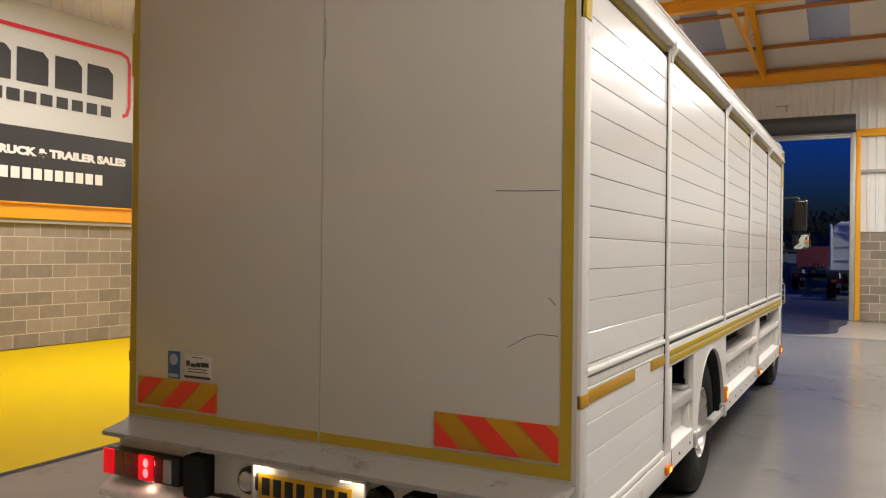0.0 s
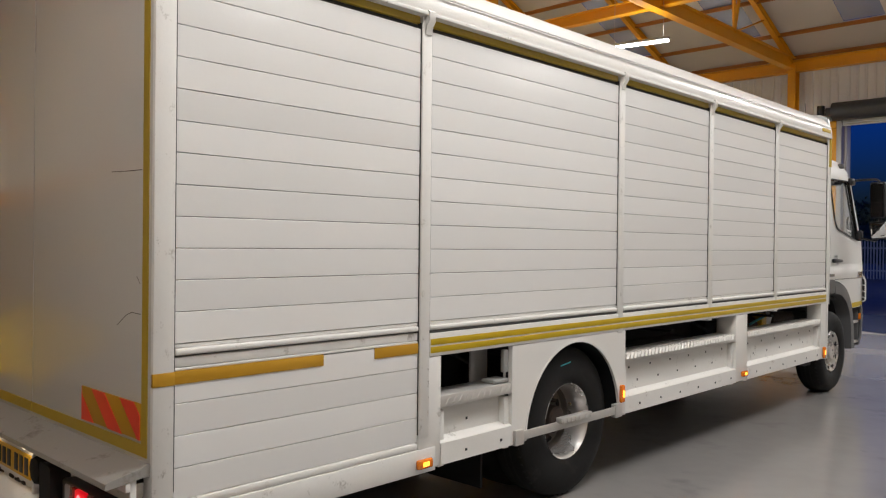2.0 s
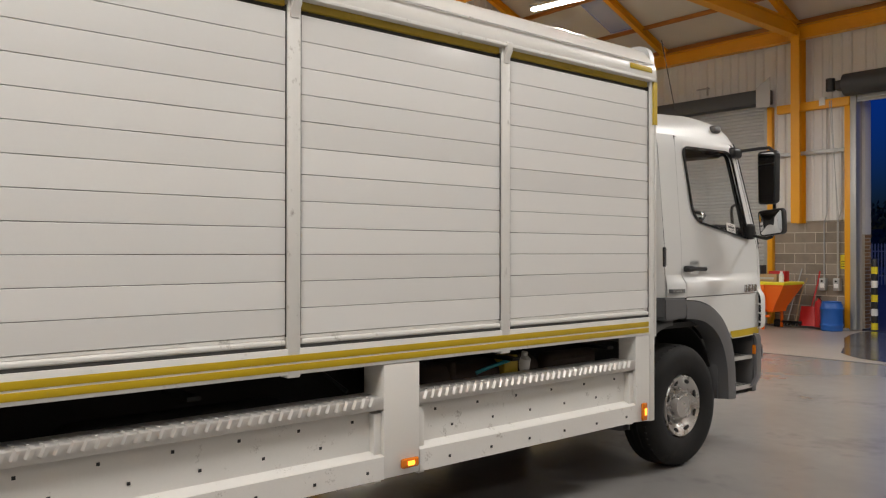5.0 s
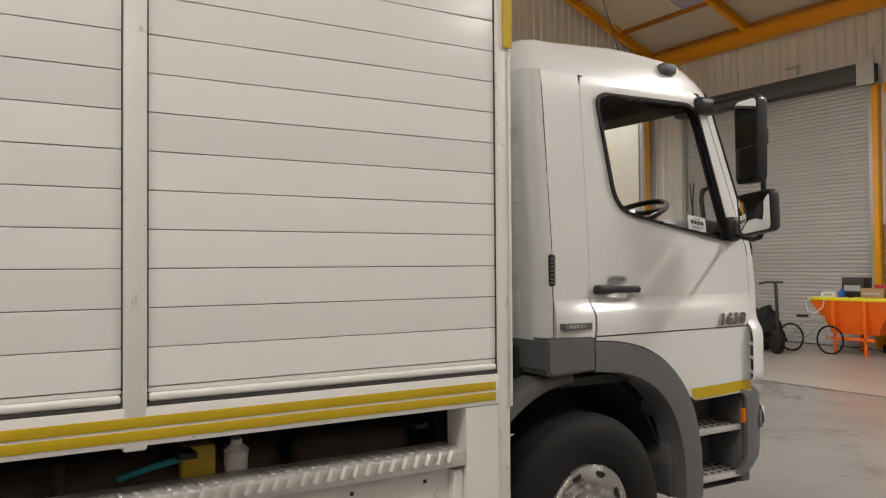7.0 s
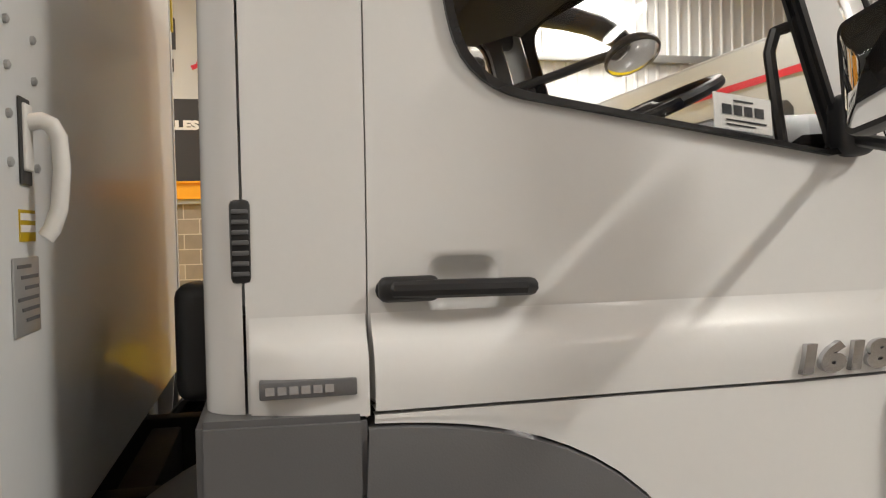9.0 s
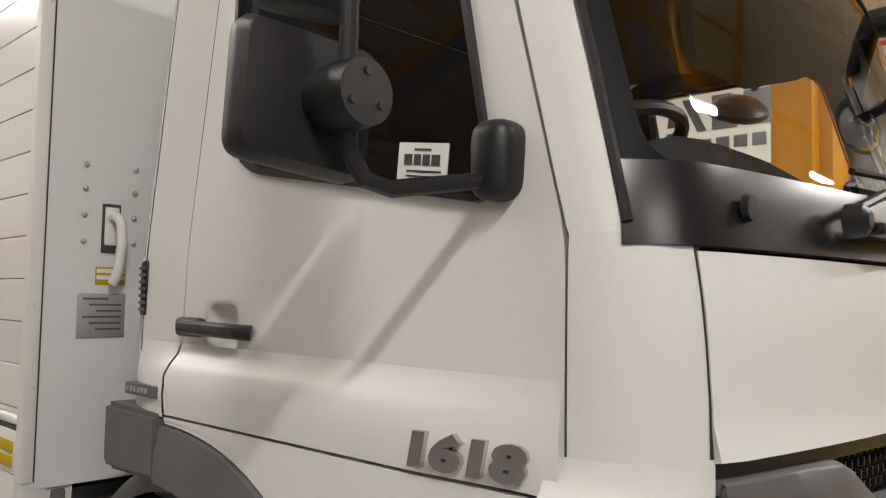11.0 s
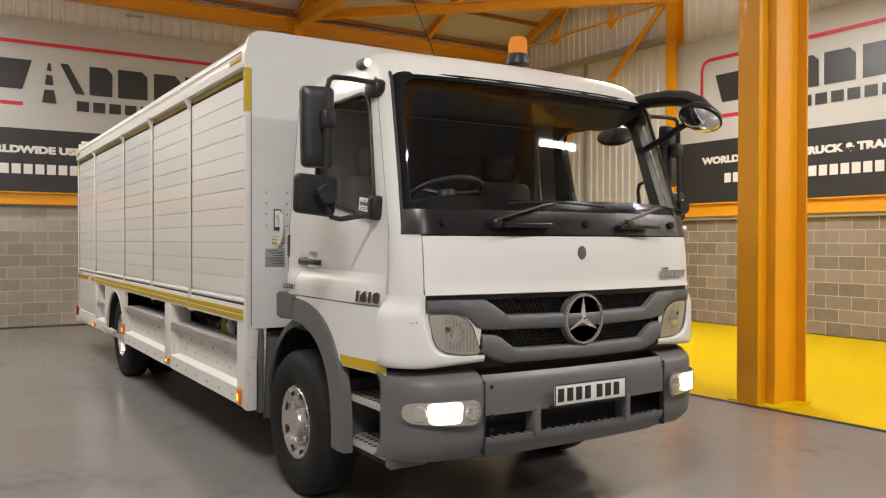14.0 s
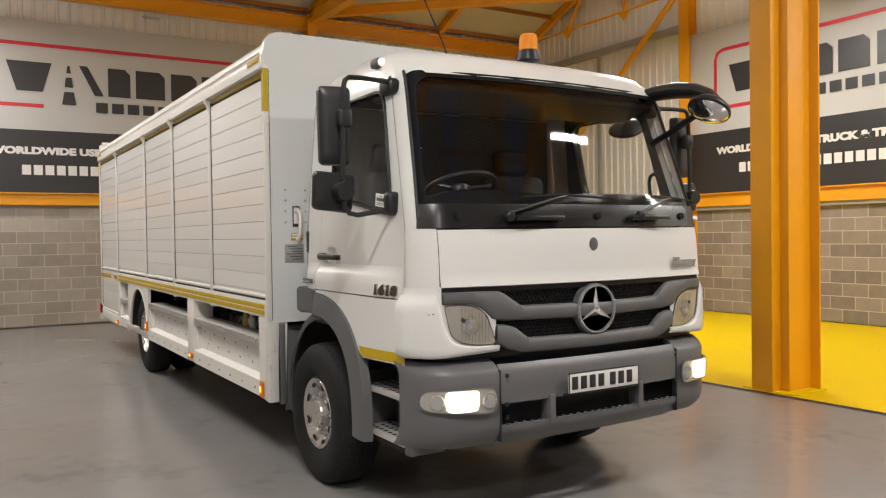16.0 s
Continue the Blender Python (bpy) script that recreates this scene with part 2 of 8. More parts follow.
SHUT = pbr("galvanised_shutter", (0.44, 0.44, 0.435), 0.42, 0.1, var=0.08, scale=2, bump=0.001, rand=0.06)
SHUTD = pbr("dark_shutter_box", (0.045, 0.047, 0.05), 0.5, var=0.15, bump=0.001)
GALV = pbr("galvanised_rail", (0.42, 0.42, 0.41), 0.45, 0.5, var=0.1, bump=0.001)
ASPH = pbr("yard_asphalt", (0.05, 0.05, 0.055), 0.55, var=0.3, scale=0.7, grain=40, bump=0.006)
PLATEY = pbr("yellow_plate", (0.72, 0.42, 0.02), 0.4, var=0.05, bump=0.0)
PLATEW = pbr("white_plate", (0.72, 0.71, 0.68), 0.4, var=0.05, bump=0.0)
PRINT = pbr("black_print", (0.02, 0.02, 0.022), 0.5, bump=0.0)
BLUEP = pbr("blue_plastic", (0.02, 0.11, 0.42), 0.4, var=0.12, bump=0.001)
REDP = pbr("red_paint", (0.50, 0.02, 0.02), 0.4, var=0.12, bump=0.001)
GRITO = pbr("orange_machine_paint", (0.80, 0.14, 0.008), 0.4, var=0.10, bump=0.001)
SIGNY = pbr("yellow_sign", (0.80, 0.66, 0.02), 0.5, bump=0.0)
CLOTH = pbr("grey_cloth", (0.15, 0.14, 0.135), 0.9, var=0.2, scale=8, bump=0.01)
CARD = pbr("cardboard", (0.35, 0.24, 0.13), 0.85, var=0.12, bump=0.002)
BRICK = pbr("yard_brick", (0.30, 0.17, 0.08), 0.9, var=0.2, scale=8, bump=0.006, rand=0.25)
SKYL = bpy.data.materials.new("translucent_rooflight")
SKYL.use_nodes = True
SKYL.node_tree.nodes["Principled BSDF"].inputs["Base Color"].default_value = (0.50, 0.66, 0.95, 1)
SKYL.node_tree.nodes["Principled BSDF"].inputs["Transmission Weight"].default_value = 0.7
SKYL.node_tree.nodes["Principled BSDF"].inputs["Roughness"].default_value = 0.45


# ---- building helpers ----
def thing(name, loc, label, category, group="", kind=""):
    e = new(name)
    e.location = loc
    e.empty_display_size = 0.2
    return tagged(e, label, category, group, kind)


def finish(ob, smooth=35):
    me = ob.data
    me.polygons.foreach_set("use_smooth", [True] * len(me.polygons))
    me.set_sharp_from_angle(angle=radians(smooth))
    return ob


SHIFT = Vector((0, 0, 0))


def part(name, bm, material, parent=None, label="", smooth=35):
    bm.transform(Matrix.Translation(SHIFT))
    bmesh.ops.recalc_face_normals(bm, faces=bm.faces[:])
    me = bpy.data.meshes.new(name)
    bm.to_mesh(me)
    bm.free()
    me.materials.append(material)
    ob = finish(new(name, me), smooth)
    if parent:
        ob.parent = parent
        if parent.type == "EMPTY":
            ob.matrix_parent_inverse = Matrix.Translation(parent.location).inverted()
    return tagged(ob, label)


def parts(name, bm, material, parent=None, label="", smooth=35):
    """Each loose piece of bm becomes a part of its own."""
    left = set(bm.faces)
    while left:
        stack, island = [left.pop()], []
        while stack:
            f_ = stack.pop()
            island.append(f_)
            for e in f_.edges:
                for g in e.link_faces:
                    if g in left:
                        left.remove(g)
                        stack.append(g)
        one, made = B(), {}
        for f_ in island:
            for v in f_.verts:
                if v not in made:
                    made[v] = one.verts.new(v.co)
            one.faces.new([made[v] for v in f_.verts])
        part(name, one, material, parent, label, smooth)
    bm.free()


def structure(name, bm, material, label, category):
    return tagged(part(name, bm, material), label, category, kind="structure")


def B():
    return bmesh.new()


def bx(bm, x0, x1, y0, y1, z0, z1, bev=0.0, seg=2, m=None):
    mid, size = ((x0 + x1) / 2, (y0 + y1) / 2, (z0 + z1) / 2), (abs(x1 - x0), abs(y1 - y0), abs(z1 - z0))
    mat = Matrix.Translation(mid) @ Matrix.Diagonal((*size, 1))
    vs = bmesh.ops.create_cube(bm, size=1, matrix=(m @ mat) if m else mat)["verts"]
    if bev:
        es = list({e for v in vs for e in v.link_edges})
        bmesh.ops.bevel(bm, geom=es, offset=min(bev, 0.45 * min(size)), segments=seg, affect="EDGES", profile=0.5)
    return bm


def tube(bm, pts, r, n=10):
    """A round bar along a line of points."""
    pts = [Vector(p) for p in pts]
    rows = []
    side = None
    for i, p in enumerate(pts):
        d = (pts[min(i + 1, len(pts) - 1)] - pts[max(i - 1, 0)]).normalized()
        if side is None:
            side = d.orthogonal().normalized()
        side = (side - d * side.dot(d)).normalized()
        up = d.cross(side)
        rows.append([bm.verts.new(p + r * (math.cos(a) * side + math.sin(a) * up)) for a in (2 * math.pi * k / n for k in range(n))])
    for a, b in zip(rows, rows[1:]):
        for k in range(n):
            bm.faces.new((a[k], a[(k + 1) % n], b[(k + 1) % n], b[k]))
    bm.faces.new(rows[0][::-1])
    bm.faces.new(rows[-1])
    return bm


def lathe(bm, prof, m=Matrix(), n=32, caps=True):
    """prof: (radius, height) turned about the local z of m."""
    rows = [[bm.verts.new(m @ Vector((r * math.cos(a), r * math.sin(a), h))) for a in (2 * math.pi * k / n for k in range(n))] for r, h in prof]
    for a, b in zip(rows, rows[1:]):
        for k in range(n):
            bm.faces.new((a[k], a[(k + 1) % n], b[(k + 1) % n], b[k]))
    if caps:
        bm.faces.new(rows[0][::-1])
        bm.faces.new(rows[-1])
    return bm


def grid(bm, rows, loop=False):
    vs = [[bm.verts.new(p) for p in row] for row in rows]
    for a, b in zip(vs, vs[1:]):
        n = len(a)
        for k in range(n if loop else n - 1):
            bm.faces.new((a[k], a[(k + 1) % n], b[(k + 1) % n], b[k]))
    return vs


def thick(bm, t):
    bmesh.ops.recalc_face_normals(bm, faces=bm.faces[:])
    bmesh.ops.solidify(bm, geom=bm.faces[:], thickness=t)
    return bm


def prism(bm, pts, vec):
    """A flat outline of points pushed along vec."""
    vec = Vector(vec)
    a = [bm.verts.new(p) for p in pts]
    b = [bm.verts.new(Vector(p) + vec) for p in pts]
    n = len(a)
    bm.faces.new(a)
    bm.faces.new(b[::-1])
    for k in range(n):
        bm.faces.new((a[k], b[k], b[(k + 1) % n], a[(k + 1) % n]))
    return bm


def rounded(pts, r, seg=4):
    """A closed 2D outline with its corners rounded."""
    out = []
    n = len(pts)
    for i in range(n):
        p, a, b = Vector(pts[i]), Vector(pts[i - 1]), Vector(pts[(i + 1) % n])
        ra = min(r[i] if isinstance(r, (list, tuple)) else r, 0.45 * (a - p).length, 0.45 * (b - p).length)
        s, e = p + (a - p).normalized() * ra, p + (b - p).normalized() * ra
        for k in range(seg + 1):
            t = k / seg
            out.append((1 - t) ** 2 * s + 2 * t * (1 - t) * p + t * t * e)
    return out


def resample(pts, n):
    """n points at even steps round a closed outline."""
    pts = [Vector(p) for p in pts]
    lens = [(pts[(i + 1) % len(pts)] - p).length for i, p in enumerate(pts)]
    total, out = sum(lens), []
    for k in range(n):
        d = total * k / n
        i = 0
        while d > lens[i]:
            d -= lens[i]
            i += 1
        out.append(pts[i].lerp(pts[(i + 1) % len(pts)], d / lens[i] if lens[i] else 0))
    return out


def ring(bm, outer, inner, put, n=72, steps=4):
    """The band between two closed outlines in 2D, laid onto a surface by put(u, v)."""
    o, i = resample(outer, n), None
    c = sum(o, Vector((0, 0))) / n
    inn = [Vector(p) for p in resample(inner, n * 6)]
    ci = sum(inn, Vector((0, 0))) / len(inn)
    ang = lambda q, c0: math.atan2(q[1] - c0[1], q[0] - c0[0])  # noqa: E731
    i = [min(inn, key=lambda q: abs((ang(q, ci) - ang(p, c) + math.pi) % (2 * math.pi) - math.pi)) for p in o]
    rows = [[put(*p.lerp(q, s / steps)) for p, q in zip(o, i)] for s in range(steps + 1)]
    return grid(bm, rows, True)


def lettering(name, body, size, material, parent, m, depth=0.004, bold=0.0, align="LEFT", width=1.0, slant=0.0):
    cu = bpy.data.curves.new(name, "FONT")
    cu.body, cu.size, cu.extrude, cu.offset, cu.align_x = body, size, depth, bold, align
    cu.resolution_u, cu.shear = 3, slant
    tmp = bpy.data.objects.new(name, cu)
    scene.collection.objects.link(tmp)
    bpy.context.view_layer.update()
    me = bpy.data.meshes.new_from_object(tmp.evaluated_get(bpy.context.evaluated_depsgraph_get()))
    bpy.data.objects.remove(tmp)
    me.transform(Matrix.Translation(SHIFT) @ m @ Matrix.Diagonal((width, 1, 1, 1)))
    me.materials.clear()
    me.materials.append(material)
    ob = new(name, me)
    ob.parent = parent
    if parent.type == "EMPTY":
        ob.matrix_parent_inverse = Matrix.Translation(parent.location).inverted()
    return ob


def interp(table, z):
    if z <= table[0][0]:
        return table[0][1]
    for (a, u), (b, v) in zip(table, table[1:]):
        if z <= b:
            return u + (v - u) * (z - a) / (b - a)
    return table[-1][1]


def shared(name, me, material, parent, loc, rot=(0, 0, 0)):
    """A piece that shares its mesh with the others of its kind."""
    ob = new(name, me)
    ob.location, ob.rotation_euler = loc, rot
    ob.parent = parent
    if parent.type == "EMPTY":
        ob.matrix_parent_inverse = Matrix.Translation(parent.location).inverted()
    return ob


def piece_mesh(name, bm, material):
    bmesh.ops.recalc_face_normals(bm, faces=bm.faces[:])
    me = bpy.data.meshes.new(name)
    bm.to_mesh(me)
    bm.free()
    me.materials.append(material)
    me.polygons.foreach_set("use_smooth", [True] * len(me.polygons))
    me.set_sharp_from_angle(angle=radians(35))
    return me


# ---- the hall ----
XB, XD, YA, YC = -11.0, 11.5, -3.6, 19.9
EAVE, RIDGE_Y, RIDGE_Z = 6.5, 8.15, 11.2
GZ = -0.02  # floor level


def paint_edge(y):
    """x of the yellow paint's edge."""
    return -4.53 - 0.05 * y



def roof_z(y):
    return RIDGE_Z - (RIDGE_Z - EAVE) * abs(y - RIDGE_Y) / (YC - RIDGE_Y)


ys = [YA - 0.3, 0, 4, 8, 12, 16, 19.88, YC + 0.02]
bm = B()
for y0, y1 in zip(ys, ys[1:]):
    bx(bm, XB - 0.3, XD + 0.3, y0, y1, GZ - 0.15, GZ)
bmesh.ops.remove_doubles(bm, verts=bm.verts[:], dist=0.001)
bmesh.ops.delete(bm, geom=[f for f in bm.faces if abs(f.normal.y) > 0.9 and YA < f.calc_center_median().y < YC], context="FACES_ONLY")
structure("floor", bm, FLOOR, "polished grey concrete warehouse floor with faint stains", "floor")
bm = B()
grid(bm, [[(x, y, GZ + 0.006) for x in (XB, paint_edge(y))] for y in (YA, 0, 4, 8, 11, 14.0)])
structure("floor_paint", bm, YFLOOR, "bright yellow painted floor strip beside the columns", "floor paint")
bm = B()
grid(bm, [[(x, y, GZ + 0.009) for x in (paint_edge(y), paint_edge(y) + 0.05)] for y in (YA, 0, 4, 8, 11, 14.0)])
structure("floor_edge", bm, JOINT, "dark edge line of the yellow floor paint", "floor line")
bm = B()
grid(bm, [[(x, y, GZ + 0.004) for x in (XB, -5.0, 0.0, 5.0, XD)] for y in (14.992, 17.0, 19.86)])
structure("floor_doors", bm, FLOORD, "pale dusty concrete slab inside the goods doors", "floor")
bm = B()
bx(bm, -4.7, 3.4, 14.965, 14.99, GZ + 0.001, GZ + 0.005)
bx(bm, 3.4, XD, 14.965, 14.99, GZ + 0.001, GZ + 0.005)
bx(bm, 3.6, 3.615, -3, 14.96, GZ + 0.001, GZ + 0.005)
structure("floor_joint", bm, JOINT, "thin dark saw-cut joint across the concrete floor", "floor joint")


def cladding(bm, axis, at, out, u0, u1, z0, z1):
    """Ribbed vertical sheet on a wall; out is +1 or -1, the way it faces."""
    prof, u = [], u0
    while u < u1 - 0.01:
        for du, d in ((0, 0), (0.125, 0), (0.145, 0.025), (0.18, 0.025)):
            if u + du <= u1:
                prof.append((u + du, d))
        u += 0.2
    prof.append((u1, 0))
    rows = [[((at + out * d, q, z) if axis == "x" else (q, at + out * d, z)) for q, d in prof] for z in (z0, z1)]
    grid(bm, rows)


def gable(bm, x, out, z0):
    """Ribbed sheet up to the roof slope on an end wall."""
    y = YA
    cols = []
    while y < YC:
        for dy, d in ((0, 0), (0.125, 0), (0.145, 0.025), (0.18, 0.025)):
            if y + dy <= YC:
                cols.append((y + dy, d))
        y += 0.2
    grid(bm, [[(x + out * d, q, z0 if k == 0 else roof_z(q)) for q, d in cols] for k in (0, 1)])


# walls: a solid leaf with ribbed sheet above the block courses
bm = B()
bx(bm, XB - 0.25, XD + 0.25, YA - 0.25, YA - 0.05, -0.3, EAVE)
structure("wall_back", bm, MORTAR, "back wall with concrete block base", "wall")
bm = B()
cladding(bm, "y", YA + 0.02, 1, XB, XD, 2.3, EAVE)
structure("wall_back_sheet", bm, CLAD, "pale ribbed metal sheet above the block base", "wall cladding")
bm = B()
bx(bm, XB - 0.25, XB - 0.05, YA - 0.05, YC + 0.25, -0.3, EAVE)
structure("wall_side", bm, MORTAR, "side wall with concrete block base", "wall")
bm = B()
gable(bm, XB + 0.02, 1, 2.3)
structure("wall_side_sheet", bm, CLAD, "pale ribbed metal sheet above the block base", "wall cladding")
bm = B()
bx(bm, XD, XD + 0.2, YA - 0.05, YC + 0.25, -0.3, 2.2)
structure("wall_far_side", bm, BLOCK, "plain concrete block wall on the open side", "wall")
bm = B()
gable(bm, XD, -1, 2.2)
structure("wall_far_side_sheet", bm, CLAD, "pale ribbed metal sheet on the open side", "wall cladding")

D1, D2 = (-3.68, 0.5, 4.72), (-9.85, -5.55, 4.85)
bm = B()
for a, b, z0, z1 in ((XB, D2[0], -0.2, EAVE), (D2[0], D2[1], D2[2], EAVE), (D2[1], D1[0], -0.2, EAVE), (D1[0], D1[1], D1[2], EAVE), (D1[1], XD + 0.25, -0.2, EAVE)):
    bx(bm, a, b, YC + 0.05, YC + 0.25, z0, z1)
structure("wall_front", bm, MORTAR, "front wall with two goods doorways", "wall")
bm = B()
for a, b, z0 in ((XB, D2[0], 2.25), (D2[0], D2[1], D2[2] + 0.3), (D2[1], D1[0], 2.25), (D1[0], D1[1], D1[2] + 0.4), (D1[1], XD, 2.25)):
    cladding(bm, "y", YC - 0.02, -1, a, b, z0, EAVE)
structure("wall_front_sheet", bm, CLAD, "pale ribbed metal sheet of the front wall", "wall cladding")

# roof: sheets with rooflight openings between
LIGHTS = (-9.0, -6.17, -3.31, -0.45, 2.4, 5.25, 8.1)
bm, sk = B(), B()
for sgn in (1, -1):
    q = lambda d: RIDGE_Y + sgn * d  # noqa: E731
    strips = sorted({XB - 0.3, XD + 0.3, *LIGHTS, *(x + 0.9 for x in LIGHTS)})
    for a, b in zip(strips, strips[1:]):
        spans = [(0, 3.0), (10.58, 12.1)] if a in LIGHTS else [(0, 12.1)]
        for d0, d1 in spans:
            grid(bm, [[(a, q(d), roof_z(q(d))), (b, q(d), roof_z(q(d)))] for d in (d0, d1)])
        if a in LIGHTS:
            grid(sk, [[(a, q(d), roof_z(q(d)) + 0.01), (b, q(d), roof_z(q(d)) + 0.01)] for d in (3.0, 10.58)])
structure("ceiling", bm, ROOFM, "cream lined sheet roof of the hall", "roof")
structure("rooflight", sk, SKYL, "translucent bluish rooflight sheets", "rooflight")


def i_beam(bm, p0, p1, depth, width, up=(0, 0, 1), t=0.022):
    """A rolled section from p0 to p1, its web along up."""
    p0, p1 = Vector(p0), Vector(p1)
    d = (p1 - p0)
    length = d.length
    zax = d.normalized()
    upv = Vector(up)
    upv = (upv - zax * upv.dot(zax)).normalized()
    m = Matrix((upv.cross(zax), upv, zax)).transposed().to_4x4()
    m.translation = p0
    for x0, x1, y0, y1 in ((-width / 2, width / 2, depth / 2 - t, depth / 2), (-width / 2, width / 2, -depth / 2, -depth / 2 + t), (-t / 2, t / 2, -depth / 2 + t, depth / 2 - t)):
        bx(bm, x0, x1, y0, y1, 0, length, m=m)


def steel(name, label, beams, mat=ORANGE, box=False):
    bm = B()
    for p0, p1, depth, width, up in beams:
        if box:
            tube(bm, [p0, p1], depth, 6)
        else:
            i_beam(bm, p0, p1, depth, width, up)
    return structure(name, bm, mat, label, "steelwork")


Z = (0, 0, 1)
steel("eave_beam_front", "orange painted steel eave beam", [((XB, YC - 0.2, 6.27), (XD, YC - 0.2, 6.27), 0.30, 0.2, Z)])
steel("eave_beam_back", "orange painted steel eave beam", [((XB, YA + 0.2, 6.2), (XD, YA + 0.2, 6.2), 0.30, 0.2, Z)])
steel("rail_side", "yellow painted steel rail on top of the blocks", [((XB + 0.09, YA, 2.2), (XB + 0.09, YC, 2.2), 0.26, 0.14, Z)], YSTEEL)
steel("rail_back", "yellow painted steel rail on top of the blocks", [((XB, YA + 0.09, 2.35), (XD, YA + 0.09, 2.35), 0.23, 0.14, Z)], YSTEEL)
bm = B()
bx(bm, XB - 0.05, XB + 0.12, YA, YC, 2.0, 2.07, 0.004)
structure("trim_side", bm, LEDGE, "grey ledge on the block wall", "trim")
bm = B()
bx(bm, XB, XD, YA - 0.05, YA + 0.07, 2.19, 2.235, 0.004)
structure("trim_back", bm, LEDGE, "brown-grey ledge on the block wall", "trim")
# the deep main column and the wall columns
bm = B()
bx(bm, -5.085, -4.95, 7.725, 7.965, GZ, 10.9, 0.006)
bx(bm, -5.11, -5.087, 7.62, 8.055, GZ + 0.02, 10.9, 0.004)
bx(bm, -5.44, -5.112, 7.66, 8.045, GZ + 0.02, 10.9)
bx(bm, -5.465, -5.442, 7.56, 8.145, GZ + 0.02, 10.9, 0.004)
structure("column_main", bm, ORANGE, "deep orange painted steel column with a welded front post", "column")
bm = B()
bx(bm, -5.52, -4.97, 7.60, 8.17, GZ + 0.006, GZ + 0.02, 0.004)
structure("column_base", bm, YFLOOR, "yellow painted base plate of the column", "column base")
for k, cy in enumerate((1.735, 8.05, 19.45)):
    steel(f"column_side_{k + 1}", "orange painted steel column on the side wall", [((XB + 0.15, cy, GZ), (XB + 0.15, cy, roof_z(cy)), 0.24, 0.25, (1, 0, 0))])
steel("column_front_1", "orange painted steel column between the goods doors", [((-4.8, YC - 0.2, 2.2), (-4.8, YC - 0.2, 6.3), 0.3, 0.19, (0, 1, 0))])
steel("column_back_1", "orange painted steel column on the back wall", [((-4.8, YA + 0.2, 2.3), (-4.8, YA + 0.2, 6.3), 0.3, 0.2, (0, 1, 0))])
tr = [((-4.85, YC - 0.1, 6.35), (-4.85, YA + 0.1, 6.35), 0.32, 0.2, Z)]
steel("truss_chord", "orange painted steel tie beam under the roof", tr)
web = []
for ye, sg in ((YC - 0.2, -1), (YA + 0.2, 1)):
    for y in (3.5, 7.0, 10.4):
        n = (-4.85, ye + sg * y, 6.48)
        for dy, r in ((-1.75, 0.022), (-0.35, 0.04), (0.1, 0.045)):
            web.append((n, (-4.85, n[1] + sg * dy, roof_z(n[1] + sg * dy) - 0.15), r, 0, Z))
steel("truss_web", "orange painted lattice bars of the roof truss", web, box=True)
steel("girder_chord_1", "orange painted steel beam crossing the corner under the roof", [((XB + 0.35, 2.05, 6.42), (-4.95, -3.2, 6.42), 0.2, 0.16, Z)])
gy = 12.85
steel("girder_chord_2", "orange painted steel girder under the roof", [((XB + 0.1, gy, 6.42), (XD, gy, 6.42), 0.24, 0.18, Z)])
# lattice along the side wall with plates under its nodes
web = [((XB + 0.2, 1.6, 6.46), (XB + 0.2, YA + 0.1, 6.46), 0.03, 0, Z)]
for y in (0.0, -1.89):
    web += [((XB + 0.2, y, 6.46), (XB + 0.2, y - 0.36, roof_z(y - 0.36) - 0.1), 0.02, 0, Z), ((XB + 0.2, y, 6.46), (XB + 0.2, y + 0.62, roof_z(y + 0.62) - 0.1), 0.045, 0, Z)]
steel("lattice_side", "thin orange lattice girder along the side wall", web, box=True)
bm = B()
for y in (0.0, -1.89):
    prism(bm, [(XB + 0.19, y - 0.2, 6.45), (XB + 0.19, y, 6.25), (XB + 0.19, y + 0.2, 6.45)], (0.02, 0, 0))
structure("lattice_plate", bm, ORANGE, "orange plates under the lattice nodes", "steelwork")
rafters = []
for x in (XB + 0.2, -8.1, -4.85, -1.6, 1.65, 4.9, 8.15):
    for sgn, ye in ((1, YC - 0.2), (-1, YA + 0.2)):
        rafters.append(((x, ye, roof_z(ye) - 0.13), (x, RIDGE_Y, RIDGE_Z - 0.13), 0.18, 0.12, Z))
steel("rafter", "orange painted steel rafters", rafters)
ties = []
for x in (-1.6, 1.65):
    for ye, sg in ((YC - 0.3, -1), (YA + 0.3, 1)):
        z3, z6 = roof_z(ye + sg * 3.3) - 0.1, roof_z(ye + sg * 5.7) - 0.1
        ties += [((x, ye, 6.33), (x, ye + sg * 5.7, 6.66), 0.055, 0, Z), ((x, ye + sg * 3.3, 6.52), (x, ye + sg * 3.3, z3), 0.045, 0, Z),
                 ((x, ye + sg * 3.25, 6.52), (x, ye + sg * 1.6, roof_z(ye + sg * 1.6) - 0.1), 0.022, 0, Z), ((x, ye + sg * 5.6, 6.66), (x, ye + sg * 5.6, z6), 0.045, 0, Z)]
steel("frame_tie", "orange painted ties and posts of the roof frames", ties, box=True)
brace = []
for ye, sg in ((YC - 0.25, -1), (YA + 0.25, 1)):
    brace.append(((-4.85, ye, roof_z(ye) - 0.2), (-8.1, ye + sg * 3.9, roof_z(ye + sg * 3.9) - 0.2), 0.035, 0, Z))
brace.append(((XB + 0.25, 1.5, 6.38), (XB + 0.25, -2.2, 3.3), 0.06, 0, Z))
steel("brace", "orange painted diagonal roof braces", brace, box=True)
pur = []
